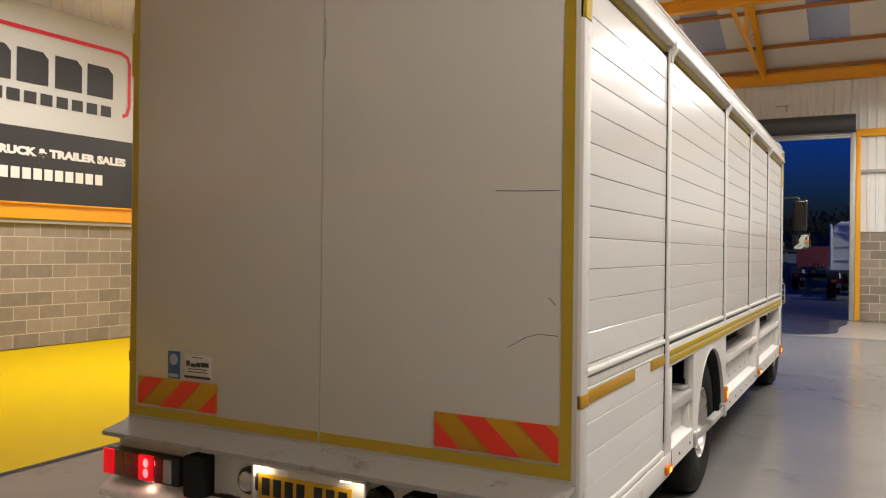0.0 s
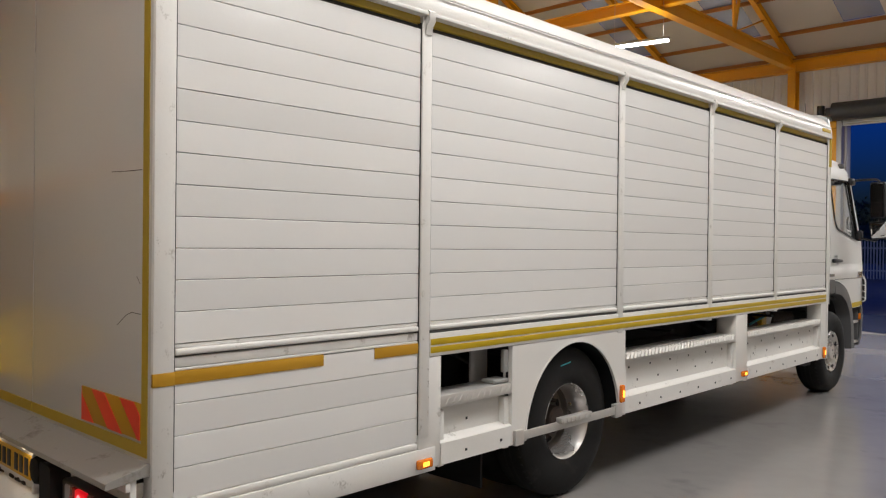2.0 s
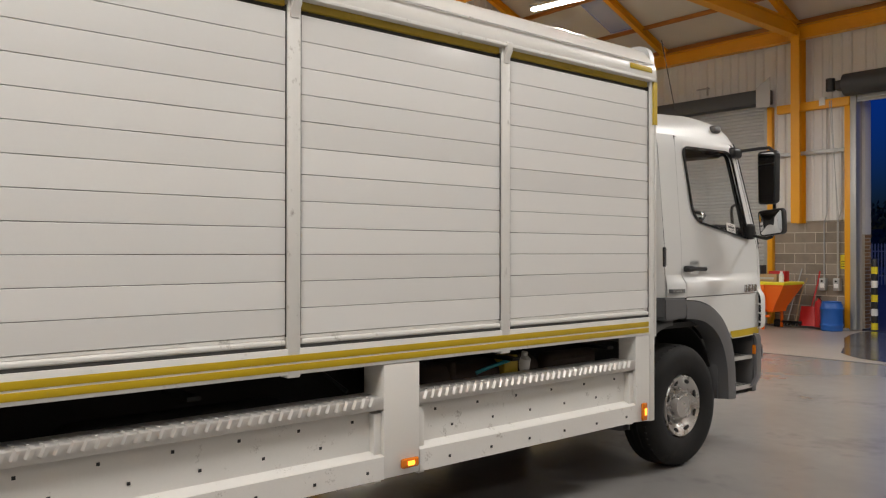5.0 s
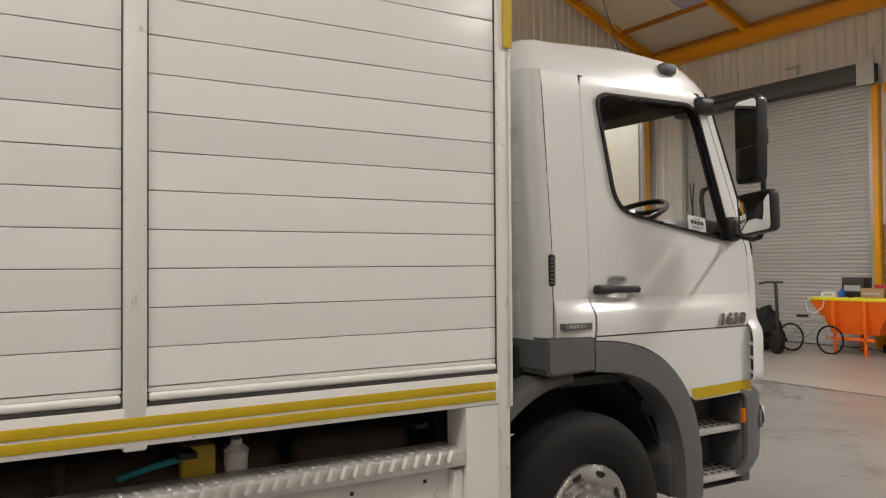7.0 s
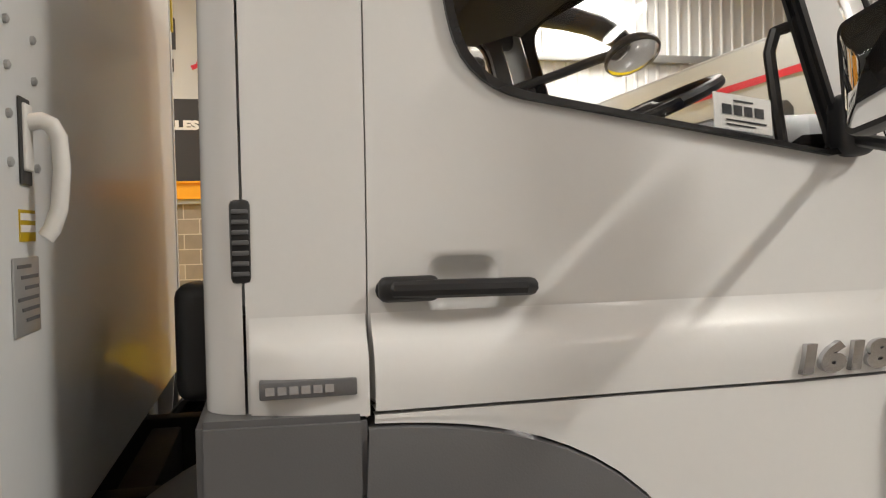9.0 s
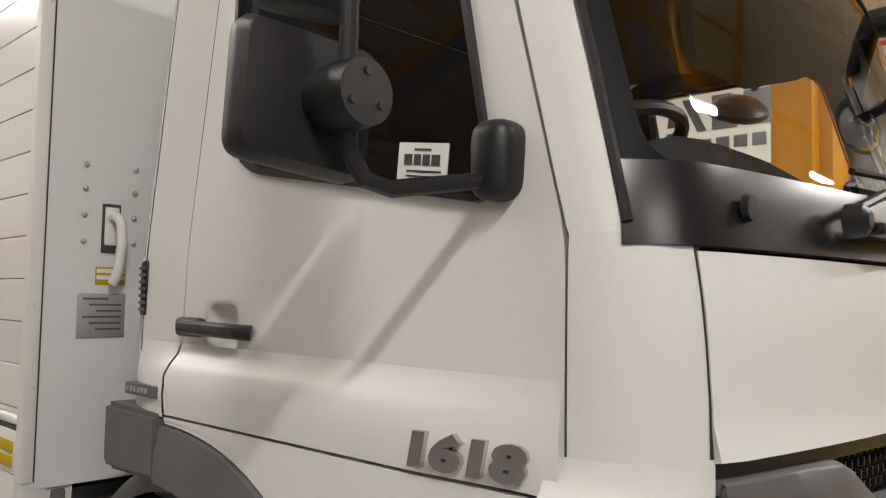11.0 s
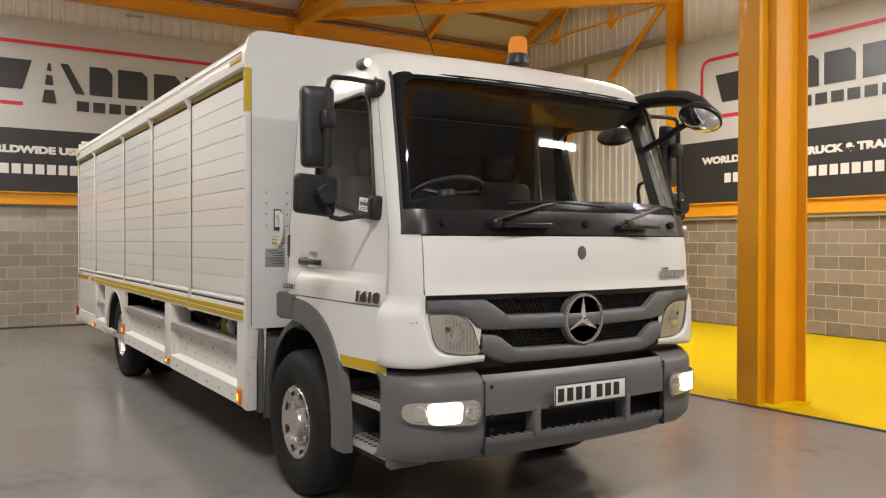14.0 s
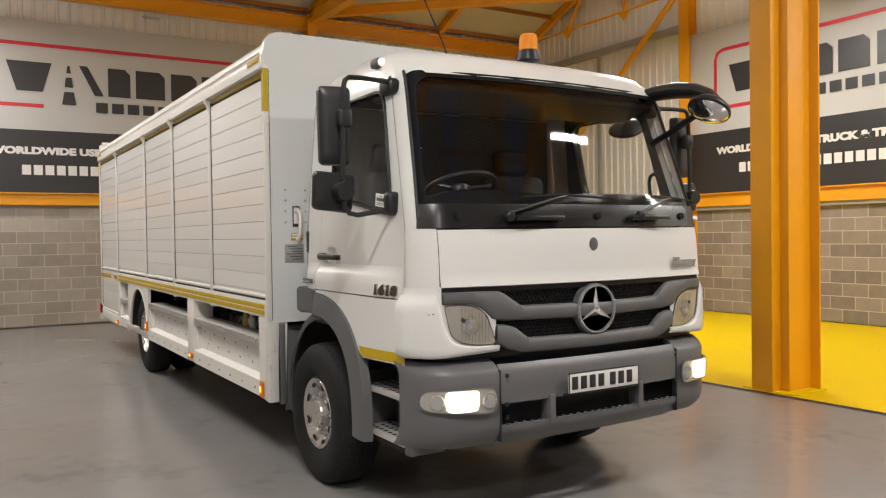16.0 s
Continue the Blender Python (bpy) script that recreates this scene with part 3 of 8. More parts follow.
for d in (11.6, 10.62, 9.27, 7.92, 6.57, 5.22, 3.87, 2.52, 1.17):
    for sg in (1, -1):
        y = RIDGE_Y + sg * d
        pur.append(((XB, y, roof_z(y) - 0.05), (XD, y, roof_z(y) - 0.05), 0.09, 0.06, Z))
steel("purlin", "brown-orange roof purlins", pur, PURLIN)
bm = B()
bx(bm, XB + 0.04, XB + 0.16, YA, 1.6, 5.66, 5.81, 0.01)
bx(bm, XB + 0.04, XB + 0.16, 8.2, 19.3, 4.2, 4.32, 0.01)
bx(bm, XB + 0.04, XB + 0.1, -1.0, -0.94, 2.35, 5.66)
structure("wall_rail_side", bm, GALV, "grey steel sheeting rail on the side wall", "rail")

# goods doorways
bm = B()
for x in (D1[0] - 0.02, D1[1] + 0.02):
    bx(bm, x - 0.06, x + 0.06, YC - 0.14, YC + 0.04, 0, D1[2] + 0.1, 0.006)
structure("door_frame_1", bm, GALV, "galvanised guide rails of the open goods door", "door frame")
bm = B()
bx(bm, D1[0] - 0.2, D1[0] - 0.085, YC - 0.12, YC + 0.03, 0, 4.6, 0.006)
bx(bm, D1[1] + 0.085, D1[1] + 0.2, YC - 0.12, YC + 0.03, 0, 4.85, 0.006)
bx(bm, -5.3, D1[0] - 0.09, YC - 0.16, YC - 0.02, 4.6, 4.78, 0.006)
bx(bm, D1[1] + 0.09, XD, YC - 0.16, YC - 0.02, 4.66, 4.84, 0.006)
bx(bm, D2[1] + 0.03, D2[1] + 0.14, YC - 0.16, YC - 0.02, 0, 4.78, 0.006)
structure("door_surround", bm, YSTEEL, "yellow painted steel round the goods doors", "door frame")
bm = B()
bx(bm, -5.3, D1[0] - 0.2, YC - 0.12, YC - 0.05, 3.66, 3.74, 0.004)
bx(bm, D1[1] + 0.2, XD, YC - 0.12, YC - 0.05, 3.74, 3.82, 0.004)
structure("wall_rail_front", bm, GALV, "grey steel sheeting rail on the front wall", "rail")
door = thing("door_1", (-1.6, YC, 4.7), "open goods door rolled up in a dark housing", "roller door", kind="structure")
bm = B()
lathe(bm, [(0.23, -2.2), (0.23, 2.2)], pose(-1.62, YC - 0.22, 5.0, 0, 90, 0), 20)
part("housing", bm, SHUTD, door)
bm = B()
for k in range(3):
    bx(bm, D1[0] + 0.05, D1[1] - 0.05, YC - 0.12, YC - 0.09, 4.64 + 0.055 * k, 4.69 + 0.055 * k, 0.008)
part("curtain_end", bm, GALV, door)
bm = B()
bx(bm, D1[0] - 0.3, D1[0] - 0.02, YC - 0.35, YC - 0.1, 4.9, 5.1, 0.03)
lathe(bm, [(0.09, 0), (0.09, 0.25)], pose(D1[0] - 0.42, YC - 0.25, 4.92), 14)
part("motor", bm, BLACK, door)
door = thing("door_2", (-7.7, YC, 0.0), "closed grey steel roller door", "roller door", kind="structure")
bm = B()
bx(bm, D2[0] - 0.1, D2[1] + 0.1, YC - 0.36, YC - 0.02, 4.85, 5.17, 0.02)
part("housing", bm, SHUTD, door)
bm = B()
for x in (D2[0] - 0.03, D2[1] + 0.0):
    bx(bm, x - 0.06, x + 0.03, YC - 0.14, YC + 0.0, 0, 4.85, 0.006)
part("guide", bm, GALV, door)
bm = B()
bx(bm, D2[0] - 0.25, D2[1] + 0.25, YC + 0.0, YC + 0.02, 0.0, 0.02)
prism(bm, [(D2[1] - 0.1, YC - 0.4, 4.75), (D2[1] + 0.22, YC - 0.4, 4.75), (D2[1] + 0.22, YC - 0.4, 5.4), (D2[1] - 0.1, YC - 0.4, 5.2)], (0, 0.02, 0))
part("end_plate", bm, SHUT, door)
bm = B()
prof = [(-0.035, 0.0), (-0.045, 0.02), (-0.045, 0.05), (-0.035, 0.07), (-0.02, 0.075)]
prism(bm, [(D2[0], YC + a, b) for a, b in prof] + [(D2[0], YC - 0.015, 0.0)], (D2[1] - D2[0], 0, 0))
slat_me = piece_mesh("shutter_slat", bm, SHUT)
for k in range(64):
    shared("shutter_slat", slat_me, SHUT, door, (0, 0, 0.0765 * k + 0.005))

# brackets over the doors
for x, y, z, r in ((-7.0, YC - 0.06, 5.44, 0), (-1.0, YC - 0.06, 5.55, 0), (-1.35, YA + 0.1, 5.93, 0)):
    bm = B()
    bx(bm, x - 0.32, x, y - 0.03, y + 0.03, z, z + 0.03, 0.004)
    bx(bm, x - 0.06, x - 0.03, y - 0.02, y + 0.02, z - 0.15 if y > 0 else z - 0.03, z + 0.05, 0.004)
    tagged(part("wall_bracket", bm, GALV), "small grey metal bracket fixed to the wall sheet", "bracket", "wall brackets")

# light fittings, on the guessed battens as well
for lx, ly in LAMPS:
    lamp = thing("ceiling_light", (lx, ly, LAMP_Z), "lit white batten light hung under the roof, several of them assumed", "ceiling light", "hall lights")
    bm = B()
    m = pose(lx, ly, LAMP_Z, 0, 0, SKEW.get((lx, ly), 0.0))
    bx(bm, -0.62, 0.62, -0.06, 0.06, 0.0, 0.05, 0.01, m=m)
    part("housing", bm, GALV, lamp)
    bm = B()
    bx(bm, -0.6, 0.6, -0.05, 0.05, -0.05, 0.0, 0.015, m=m)
    part("diffuser", bm, GLOWT, lamp)
    bm = B()
    for s in (-0.5, 0.5):
        tube(bm, [m @ Vector((s, 0, 0.04)), m @ Vector((s, 0, roof_z(ly) - LAMP_Z - 0.05))], 0.003, 5)
    parts("hanger", bm, GALV, lamp)


# ---- banners ----
def banner(loc, put, length, label, line=0.068):
    """put(u, z, d) lays a point of the sheet: u along the reading direction, d out of the wall."""
    e = thing("banner", loc, label, "banner", "printed wall banners")

    def sheet(name, mat, u0, u1, z0, z1, d, lab=""):
        bm = B()
        n = 14
        grid(bm, [[put(u0 + (u1 - u0) * k / n, z, d + 0.006 * math.sin(1.7 * (u0 + (u1 - u0) * k / n))) for k in range(n + 1)] for z in (z0, (z0 + z1) / 2, z1)])
        return part(name, thick(bm, 0.002), mat, e, lab)

    sheet("sheet", BANNER, 0, length, 3.53, 5.55, 0.03, "pale grey vinyl sheet")
    sheet("lower_band", BANBLK, 0, length, 2.33, 3.53, 0.03, "near-black band")
    # open red frame
    u0, u1, z0, z1, w = 0.63, length - 0.62, 3.98, 5.10, line
    for pts in ([(1.55, z0), (u0 + 0.18, z0), (u0 + 0.05, z0 + 0.05), (u0, z0 + 0.18), (u0, z1 - 0.18), (u0 + 0.05, z1 - 0.05), (u0 + 0.18, z1),
                 (u1 - 0.18, z1), (u1 - 0.05, z1 - 0.05), (u1, z1 - 0.18), (u1, z0 + 0.18), (u1 - 0.05, z0 + 0.04), (u1 - 0.14, z0)],):
        bm = B()
        rows = []
        for i, p in enumerate(pts):
            a, b = Vector(pts[max(i - 1, 0)]), Vector(pts[min(i + 1, len(pts) - 1)])
            nrm = Vector((-(b - a).y, (b - a).x)).normalized() * w / 2
            rows.append([put(p[0] + s * nrm.x, p[1] + s * nrm.y, 0.042) for s in (-1, 1)])
        grid(bm, rows)
        part("red_frame", thick(bm, 0.002), BANRED, e, "open red frame line")

    def blocks(name, shapes, mat):
        for pts in shapes:
            bm = B()
            v = [put(u, z, 0.043) for u, z in pts]
            bm.faces.new([bm.verts.new(p) for p in v])
            part(name, thick(bm, 0.002), mat, e)

    zt, zb = 4.78, 4.24
    k = (length - 1.9) / 4.0
    U = lambda u: 0.95 + u * k  # noqa: E731
    shapes = [[(U(0), zt), (U(0.74), zt), (U(0.58), zb), (U(0.16), zb)],
              [(U(1.0), zt - 0.02), (U(1.04), zt - 0.02), (U(1.06), 4.62), (U(0.98), 4.62)], [(U(0.97), 4.54), (U(1.07), 4.54), (U(1.09), 4.36), (U(0.95), 4.36)],
              [(U(0.94), 4.27), (U(1.1), 4.27), (U(1.14), 4.03), (U(0.90), 4.03)], [(U(1.2), zt), (U(1.34), zt), (U(1.62), zb), (U(1.46), zb)]]
    for a, b in ((1.7, 2.1), (2.2, 2.74), (2.86, 3.36), (3.46, 3.98)):
        shapes.append([(U(a), zt), (U(b - 0.1), zt), (U(b), zt - 0.1), (U(b), zb), (U(a), zb)])
    blocks("word_block", shapes, INK)
    small = []
    for q in range(9):
        a = U(1.48 + 0.282 * q)
        small.append([(a, 4.11), (a + 0.21 * k, 4.11), (a + 0.21 * k, 3.92), (a, 3.92)])
    blocks("word_block", small, INK)
    site = []
    for q in range(19):
        a = U(0.22 + 0.19 * q)
        site.append([(a, 2.885), (a + 0.145 * k, 2.885), (a + 0.145 * k, 2.705), (a, 2.705)])
    blocks("word_block", site, BANWHT)
    o, ux = Vector(put(0, 0, 0)), (Vector(put(1, 0, 0)) - Vector(put(0, 0, 0)))
    out = Vector(put(0, 0, 1)) - o
    m = Matrix((ux, Vector((0, 0, 1)), out)).transposed().to_4x4()
    m.translation = Vector(put(0.66, 3.09, 0.043))
    lettering("lettering", "WORLDWIDE USED TRUCK & TRAILER SALES", 0.172, BANWHT, e, m, 0.001, 0.011, width=(length - 1.3) / 3.52)
    return e


banner((XB, 4.7, 2.33), lambda u, z, d: (XB + 0.05 + d, 1.74 + u, z), 5.95, "wide printed vinyl banner on the side wall")
hung = banner((-7.75, 13.1, 0), lambda u, z, d: (-4.7 - (5.95 - u) * 1.03, 13.1 - d, 3.43 - (5.55 - z) * 0.87), 5.95, "printed vinyl banner on a free-standing grey frame", 0.09)
for px in (-4.7, -7.75, -10.8):
    bm = B()
    bx(bm, px - 0.03, px + 0.03, 13.09, 13.15, 0, 3.45, 0.006)
    bx(bm, px - 0.05, px + 0.05, 12.75, 13.5, 0, 0.05, 0.006)
    part("post", bm, LEDGE, hung, "grey steel post with a foot")
bm = B()
bx(bm, -10.83, -4.67, 13.085, 13.135, 3.42, 3.47, 0.006)
part("top_rail", bm, LEDGE, hung)
banner((-1.0, YA, 2.33), lambda u, z, d: (1.98 - u, YA + 0.06 + d, z + 0.09), 5.95, "wide printed vinyl banner on the back wall")


# ---- the truck ----
truck = thing("delivery_truck", (-1.23, 4.7, 0.0), "white drinks delivery truck with roller-shutter sides and grey bumper", "truck")
XC, LEN = -1.23, 7.56
POSTS = (1.463, 3.36, 4.735, 6.112)
TOP = 2.72   # top of the shutters
FOOT = 1.17  # foot of the shutters

# body shell: floor, roof with rounded cornices, bulkhead, rear panel
bm = B()
prof = [(-0.055, 2.69), (-0.055, 2.745), (0.012, 2.755), (0.022, 2.78), (0.018, 2.84), (-0.005, 2.91), (-0.05, 2.965), (-0.12, 3.0), (-0.22, 3.015), (-0.5, 3.02)]
sect = prof + [(2 * XC - x, z) for x, z in prof[::-1]]
grid(bm, [[(x, y, z) for x, z in sect] for y in (0.0, 0.03, LEN - 0.03, LEN - 0.006)])
thick(bm, 0.03)
roof = part("body_roof", bm, WHITE, truck, "white roof with rounded cornice")
bm = B()
bx(bm, 0.016, 0.028, 0.05, LEN - 0.05, 2.865, 2.875, 0.003)
bx(bm, 0.0, 0.03, 0.02, LEN - 0.02, 2.755, 2.775, 0.004)
part("cornice_bead", bm, WORN, roof)
bm = B()
bx(bm, -2.05, -0.41, 0.06, LEN - 0.1, 0.95, 1.05, 0.01)
part("body_floor", bm, DARK, truck)
bm = B()
out = rounded([(0.0, 0.98), (0.0, 3.02), (2 * XC, 3.02), (2 * XC, 0.98)], [0.01, 0.13, 0.13, 0.01], 6)
prism(bm, [(x, LEN - 0.05, z) for x, z in out], (0, 0.05, 0))
bulk = part("bulkhead", bm, FRONTP, truck, "pale grey-white front panel of the body")
bm = B()
bx(bm, -0.025, 0.012, LEN - 0.003, LEN + 0.006, 1.0, 2.78, 0.003)
part("corner_angle", bm, WORN, bulk)
bm = B()
bx(bm, 2 * XC - 0.012, 2 * XC + 0.025, LEN - 0.003, LEN + 0.006, 1.0, 2.78, 0.003)
part("corner_angle", bm, WORN, bulk)
for z in (1.913, 1.84, 1.763, 1.685):
    for x in (-0.135, -0.285):
        bm = B()
        lathe(bm, [(0.008, 0), (0.008, 0.006), (0.003, 0.009)], pose(x, LEN, z, -90, 0, 0), 8)
        parts("rivet", bm, GALV, bulk)
bm = B()
bx(bm, -0.243, -0.187, LEN, LEN + 0.006, 1.652, 1.80, 0.018, 3)
part("handle_plate", bm, JOINT, bulk)
bm = B()
bx(bm, -0.236, -0.194, LEN + 0.002, LEN + 0.012, 1.675, 1.79, 0.012, 3)
part("handle_plate", bm, WORN, bulk)
bm = B()
tube(bm, [(-0.212, LEN + 0.01, 1.758), (-0.215, LEN + 0.03, 1.762), (-0.219, LEN + 0.045, 1.755), (-0.224, LEN + 0.055, 1.735), (-0.226, LEN + 0.058, 1.68), (-0.223, LEN + 0.052, 1.61), (-0.218, LEN + 0.04, 1.575), (-0.215, LEN + 0.03, 1.562)], 0.015, 10)
part("grab_handle", bm, WORN, bulk, "worn grey-white grab handle", 60)
bm = B()
bx(bm, -0.265, -0.175, LEN, LEN + 0.002, 1.556, 1.61)
ws_ = part("warning_label", bm, YTAPE, bulk, "yellow warning label with pale bars")
for z in (1.592, 1.572):
    bm = B()
    bx(bm, -0.262, -0.178, LEN + 0.001, LEN + 0.0035, z, z + 0.012)
    part("print_bar", bm, BANWHT, ws_)
bm = B()
bx(bm, -0.268, -0.125, LEN, LEN + 0.005, 1.40, 1.53, 0.003)
plaque = part("data_plate", bm, GALV, bulk, "grey metal data plate")
for k in range(6):
    bm = B()
    bx(bm, -0.255 if k else -0.215, -0.14 - 0.02 * (k % 3), LEN + 0.004, LEN + 0.0065, 1.512 - 0.018 * k, 1.518 - 0.018 * k)
    part("print_bar", bm, GREY, plaque)
bm = B()
bx(bm, -0.031, -0.027, LEN, LEN + 0.0015, 1.0, 2.75)
part("sealant_line", bm, JOINT, bulk)
bm = B()
bx(bm, 2 * XC + 0.005, -0.005, -0.002, 0.05, 0.735, 3.0, 0.012)
bx(bm, 2 * XC + 0.04, -0.04, 0.0, 0.05, 3.001, 3.045, 0.008)
rear = part("rear_panel", bm, REAR, truck, "dull grey-white rear panel with scratches")
bm = B()
bx(bm, -1.2195, -1.2165, -0.004, 0.0, 0.76, 2.98)
part("seam", bm, LEDGE, rear)
bm = B()
for pts in ([(-0.36, 1.878), (-0.25, 1.874), (-0.09, 1.872)], [(-0.30, 1.255), (-0.22, 1.30), (-0.17, 1.315), (-0.09, 1.312)], [(-0.13, 1.46), (-0.1, 1.43)], [(-1.212, 2.68), (-1.208, 2.62), (-1.212, 2.5)]):
    tube(bm, [(x, -0.0015, z) for x, z in pts], 0.0016, 5)
parts("scratch", bm, RUST, rear)
bm = B()
bx(bm, 2 * XC + 0.012, 2 * XC + 0.05, -0.006, -0.002, 0.765, 2.96)
bx(bm, -0.075, -0.03, -0.006, -0.002, 0.765, 2.96)
bx(bm, 2 * XC + 0.05, -1.225, -0.006, -0.002, 0.765, 0.812)
bx(bm, -1.212, -0.075, -0.006, -0.002, 0.765, 0.812)
parts("outline_tape", bm, DTAPE, rear, "dull yellow outline tape")
for x0, name in ((-2.385, "l"), (-0.625, "r")):
    w, h, z0 = 0.55, 0.142, 0.826
    bm = B()
    bx(bm, x0, x0 + w, -0.008, -0.002, z0, z0 + h, 0.001)
    board = part("marker_board", bm, OTAPE, rear, "red and amber striped marker board")
    slant = 0.16 if name == "l" else -0.16
    for k in range(3):
        bm = B()
        c0 = x0 - 0.10 + (0.265 * k if name == "l" else 0.265 * k)
        a = [(c0, z0), (c0 + 0.125, z0), (c0 + 0.125 + slant, z0 + h), (c0 + slant, z0 + h)]
        if name == "r":
            a = [(u + 0.1, z) for u, z in a]
        lo, hi = x0 + 0.004, x0 + w - 0.004
        cl = []
        for (ux, uz), (vx, vz) in zip(a, a[1:] + a[:1]):
            n = 12
            for q in range(n):
                t = q / n
                cl.append((min(max(ux + (vx - ux) * t, lo), hi), uz + (vz - uz) * t))
        seen = []
        for p in cl:
            if not seen or (abs(p[0] - seen[-1][0]) + abs(p[1] - seen[-1][1])) > 1e-5:
                seen.append(p)
        prism(bm, [(u, -0.0115, z) for u, z in seen], (0, 0.003, 0))
        part("stripe", bm, REDT, board)
bm = B()
bx(bm, -2.172, -2.09, -0.006, -0.002, 0.975, 1.112, 0.001)
st = part("sticker", bm, STICKB, rear, "blue and white sticker")
bm = B()
lathe(bm, [(0.028, 0), (0.028, 0.002)], pose(-2.13, -0.006, 1.07, 90, 0, 0), 16)
bx(bm, -2.165, -2.097, -0.008, -0.006, 0.982, 0.998)
parts("print", bm, LEDGE, st)
bm = B()
bx(bm, -2.055, -1.88, -0.006, -0.002, 0.985, 1.10, 0.001)
st = part("sticker", bm, STICK, rear, "pale grey sticker with dark print bars")
bm = B()
for x0, x1, z0, z1 in ((-2.005, -1.93, 1.088, 1.092), (-2.042, -2.018, 1.046, 1.072), (-2.012, -1.978, 1.042, 1.060), (-1.974, -1.948, 1.044, 1.066), (-1.944, -1.892, 1.046, 1.068), (-2.03, -1.905, 1.030, 1.034), (-2.035, -1.90, 1.016, 1.020), (-2.055, -1.88, 0.986, 0.998)):
    bx(bm, x0, x1, -0.008, -0.006, z0, z1)
parts("print", bm, INK, st)

# rear step and under-run bumper
bm = B()
prism(bm, [(2 * XC + 0.01, y, z) for y, z in ((0.0, 0.748), (-0.018, 0.745), (-0.035, 0.736), (-0.16, 0.709), (-0.17, 0.703), (-0.172, 0.684), (-0.163, 0.681), (-0.03, 0.70), (0.0, 0.70))], (-2 * XC - 0.02, 0, 0))
part("rear_step", bm, STEPM, truck, "scuffed white rear step")
bm = B()
bx(bm, 2 * XC + 0.02, -0.02, -0.075, -0.045, 0.44, 0.70, 0.008)
prism(bm, [(2 * XC - 0.01, y, z) for y, z in ((-0.045, 0.47), (-0.08, 0.466), (-0.165, 0.418), (-0.172, 0.408), (-0.172, 0.385), (-0.045, 0.385))], (-2 * XC + 0.02, 0, 0))
bump = part("underrun_bumper", bm, WORN, truck, "scuffed white under-run bumper")
bm = B()
rng = random.Random(8)
for k in range(46):
    x = rng.choice((-1.72, -1.45, -1.15)) + rng.uniform(-0.10, 0.10)
    w = rng.uniform(0.008, 0.022)
    bx(bm, x - w, x + w, -0.092, -0.070, 0.452, 0.466 + rng.uniform(0.0, 0.012), 0.003, 1)
parts("mud_crumb", bm, RUST, bump)
for s in (-1, 1):
    U = lambda d: XC + s * d  # noqa: E731
    bm = B()
    bx(bm, U(0.72), U(1.235), -0.135, -0.075, 0.478, 0.618, 0.012)
    tl = part("tail_lamp", bm, PRINT, truck, "dark red tail lamp cluster with lit lenses")
    bm = B()
    bx(bm, U(1.163), U(1.242), -0.150, -0.128, 0.484, 0.612, 0.012, 3)
    part("lit_side_lens", bm, GLOWR, tl)
    bm = B()
    bx(bm, U(1.095), U(1.161), -0.146, -0.128, 0.484, 0.612, 0.008)
    part("amber_lens", bm, LENSD, tl)
    bm = B()
    bx(bm, U(0.99), U(1.093), -0.146, -0.128, 0.484, 0.612, 0.008)
    part("red_lens", bm, LENSR, tl)
    bm = B()
    bx(bm, U(0.885), U(0.988), -0.150, -0.128, 0.484, 0.612, 0.014, 3)
    lit = part("lit_lens", bm, GLOWR, tl)
    for z in (0.525, 0.575):
        bm = B()
        lathe(bm, [(0.024, 0), (0.02, 0.004), (0.01, 0.007)], pose(U(0.93), -0.149, z, 90, 0, 0) @ Matrix.Diagonal((0.75, 1, 1, 1)), 16)
        part("bulb", bm, GLOWP, lit)
    bm = B()
    bx(bm, U(0.825), U(0.883), -0.146, -0.128, 0.484, 0.612, 0.008)
    part("red_lens", bm, LENSR, tl)
    bm = B()
    bx(bm, U(0.768), U(0.823), -0.143, -0.128, 0.49, 0.606, 0.008)
    part("clear_lens", bm, LEDGE, tl)
    bm = B()
    prism(bm, [(U(0.605) + u, -0.075, z) for u, z in rounded([(-0.058, 0.455), (0.058, 0.455), (0.058, 0.655), (-0.058, 0.655)], 0.02, 3)], (0, -0.085, 0))
    part("rubber_buffer", bm, RUBBER, truck, "black rubber buffer")
    bm = B()
    bx(bm, U(0.15 if s > 0 else 0.20), U(1.22), -0.095, -0.074, 0.655, 0.69, 0.006)
    part("step_angle", bm, WORN, truck)
bm = B()
lathe(bm, [(0.064, 0), (0.064, 0.025), (0.056, 0.035)], pose(-1.55, -0.07, 0.565, 90, 0, 0), 20)
rl = part("reversing_lamp", bm, BLACK, truck)
bm = B()
lathe(bm, [(0.052, 0), (0.044, 0.016), (0.02, 0.026)], pose(-1.55, -0.098, 0.565, 90, 0, 0), 18)
part("lens", bm, CHROME, rl, "chrome round lamp with a clear lens")
bm = B()
lathe(bm, [(0.066, 0), (0.066, 0.04), (0.058, 0.06), (0.03, 0.066)], pose(-0.828, -0.07, 0.583, 90, 0, 0), 8)
part("round_cap", bm, RUBBER, truck, "black eight-sided cap")
bm = B()
bx(bm, -1.515, -0.885, -0.088, -0.074, 0.46, 0.665, 0.006)
for x0, x1 in ((-1.515, -1.50), (-0.90, -0.885)):
    bx(bm, x0, x1, -0.115, -0.086, 0.46, 0.655, 0.004)
bx(bm, -1.515, -0.885, -0.125, -0.086, 0.652, 0.668, 0.004)
house_ = part("plate_box", bm, WORN, truck, "scuffed white box round the rear plate")
bm = B()
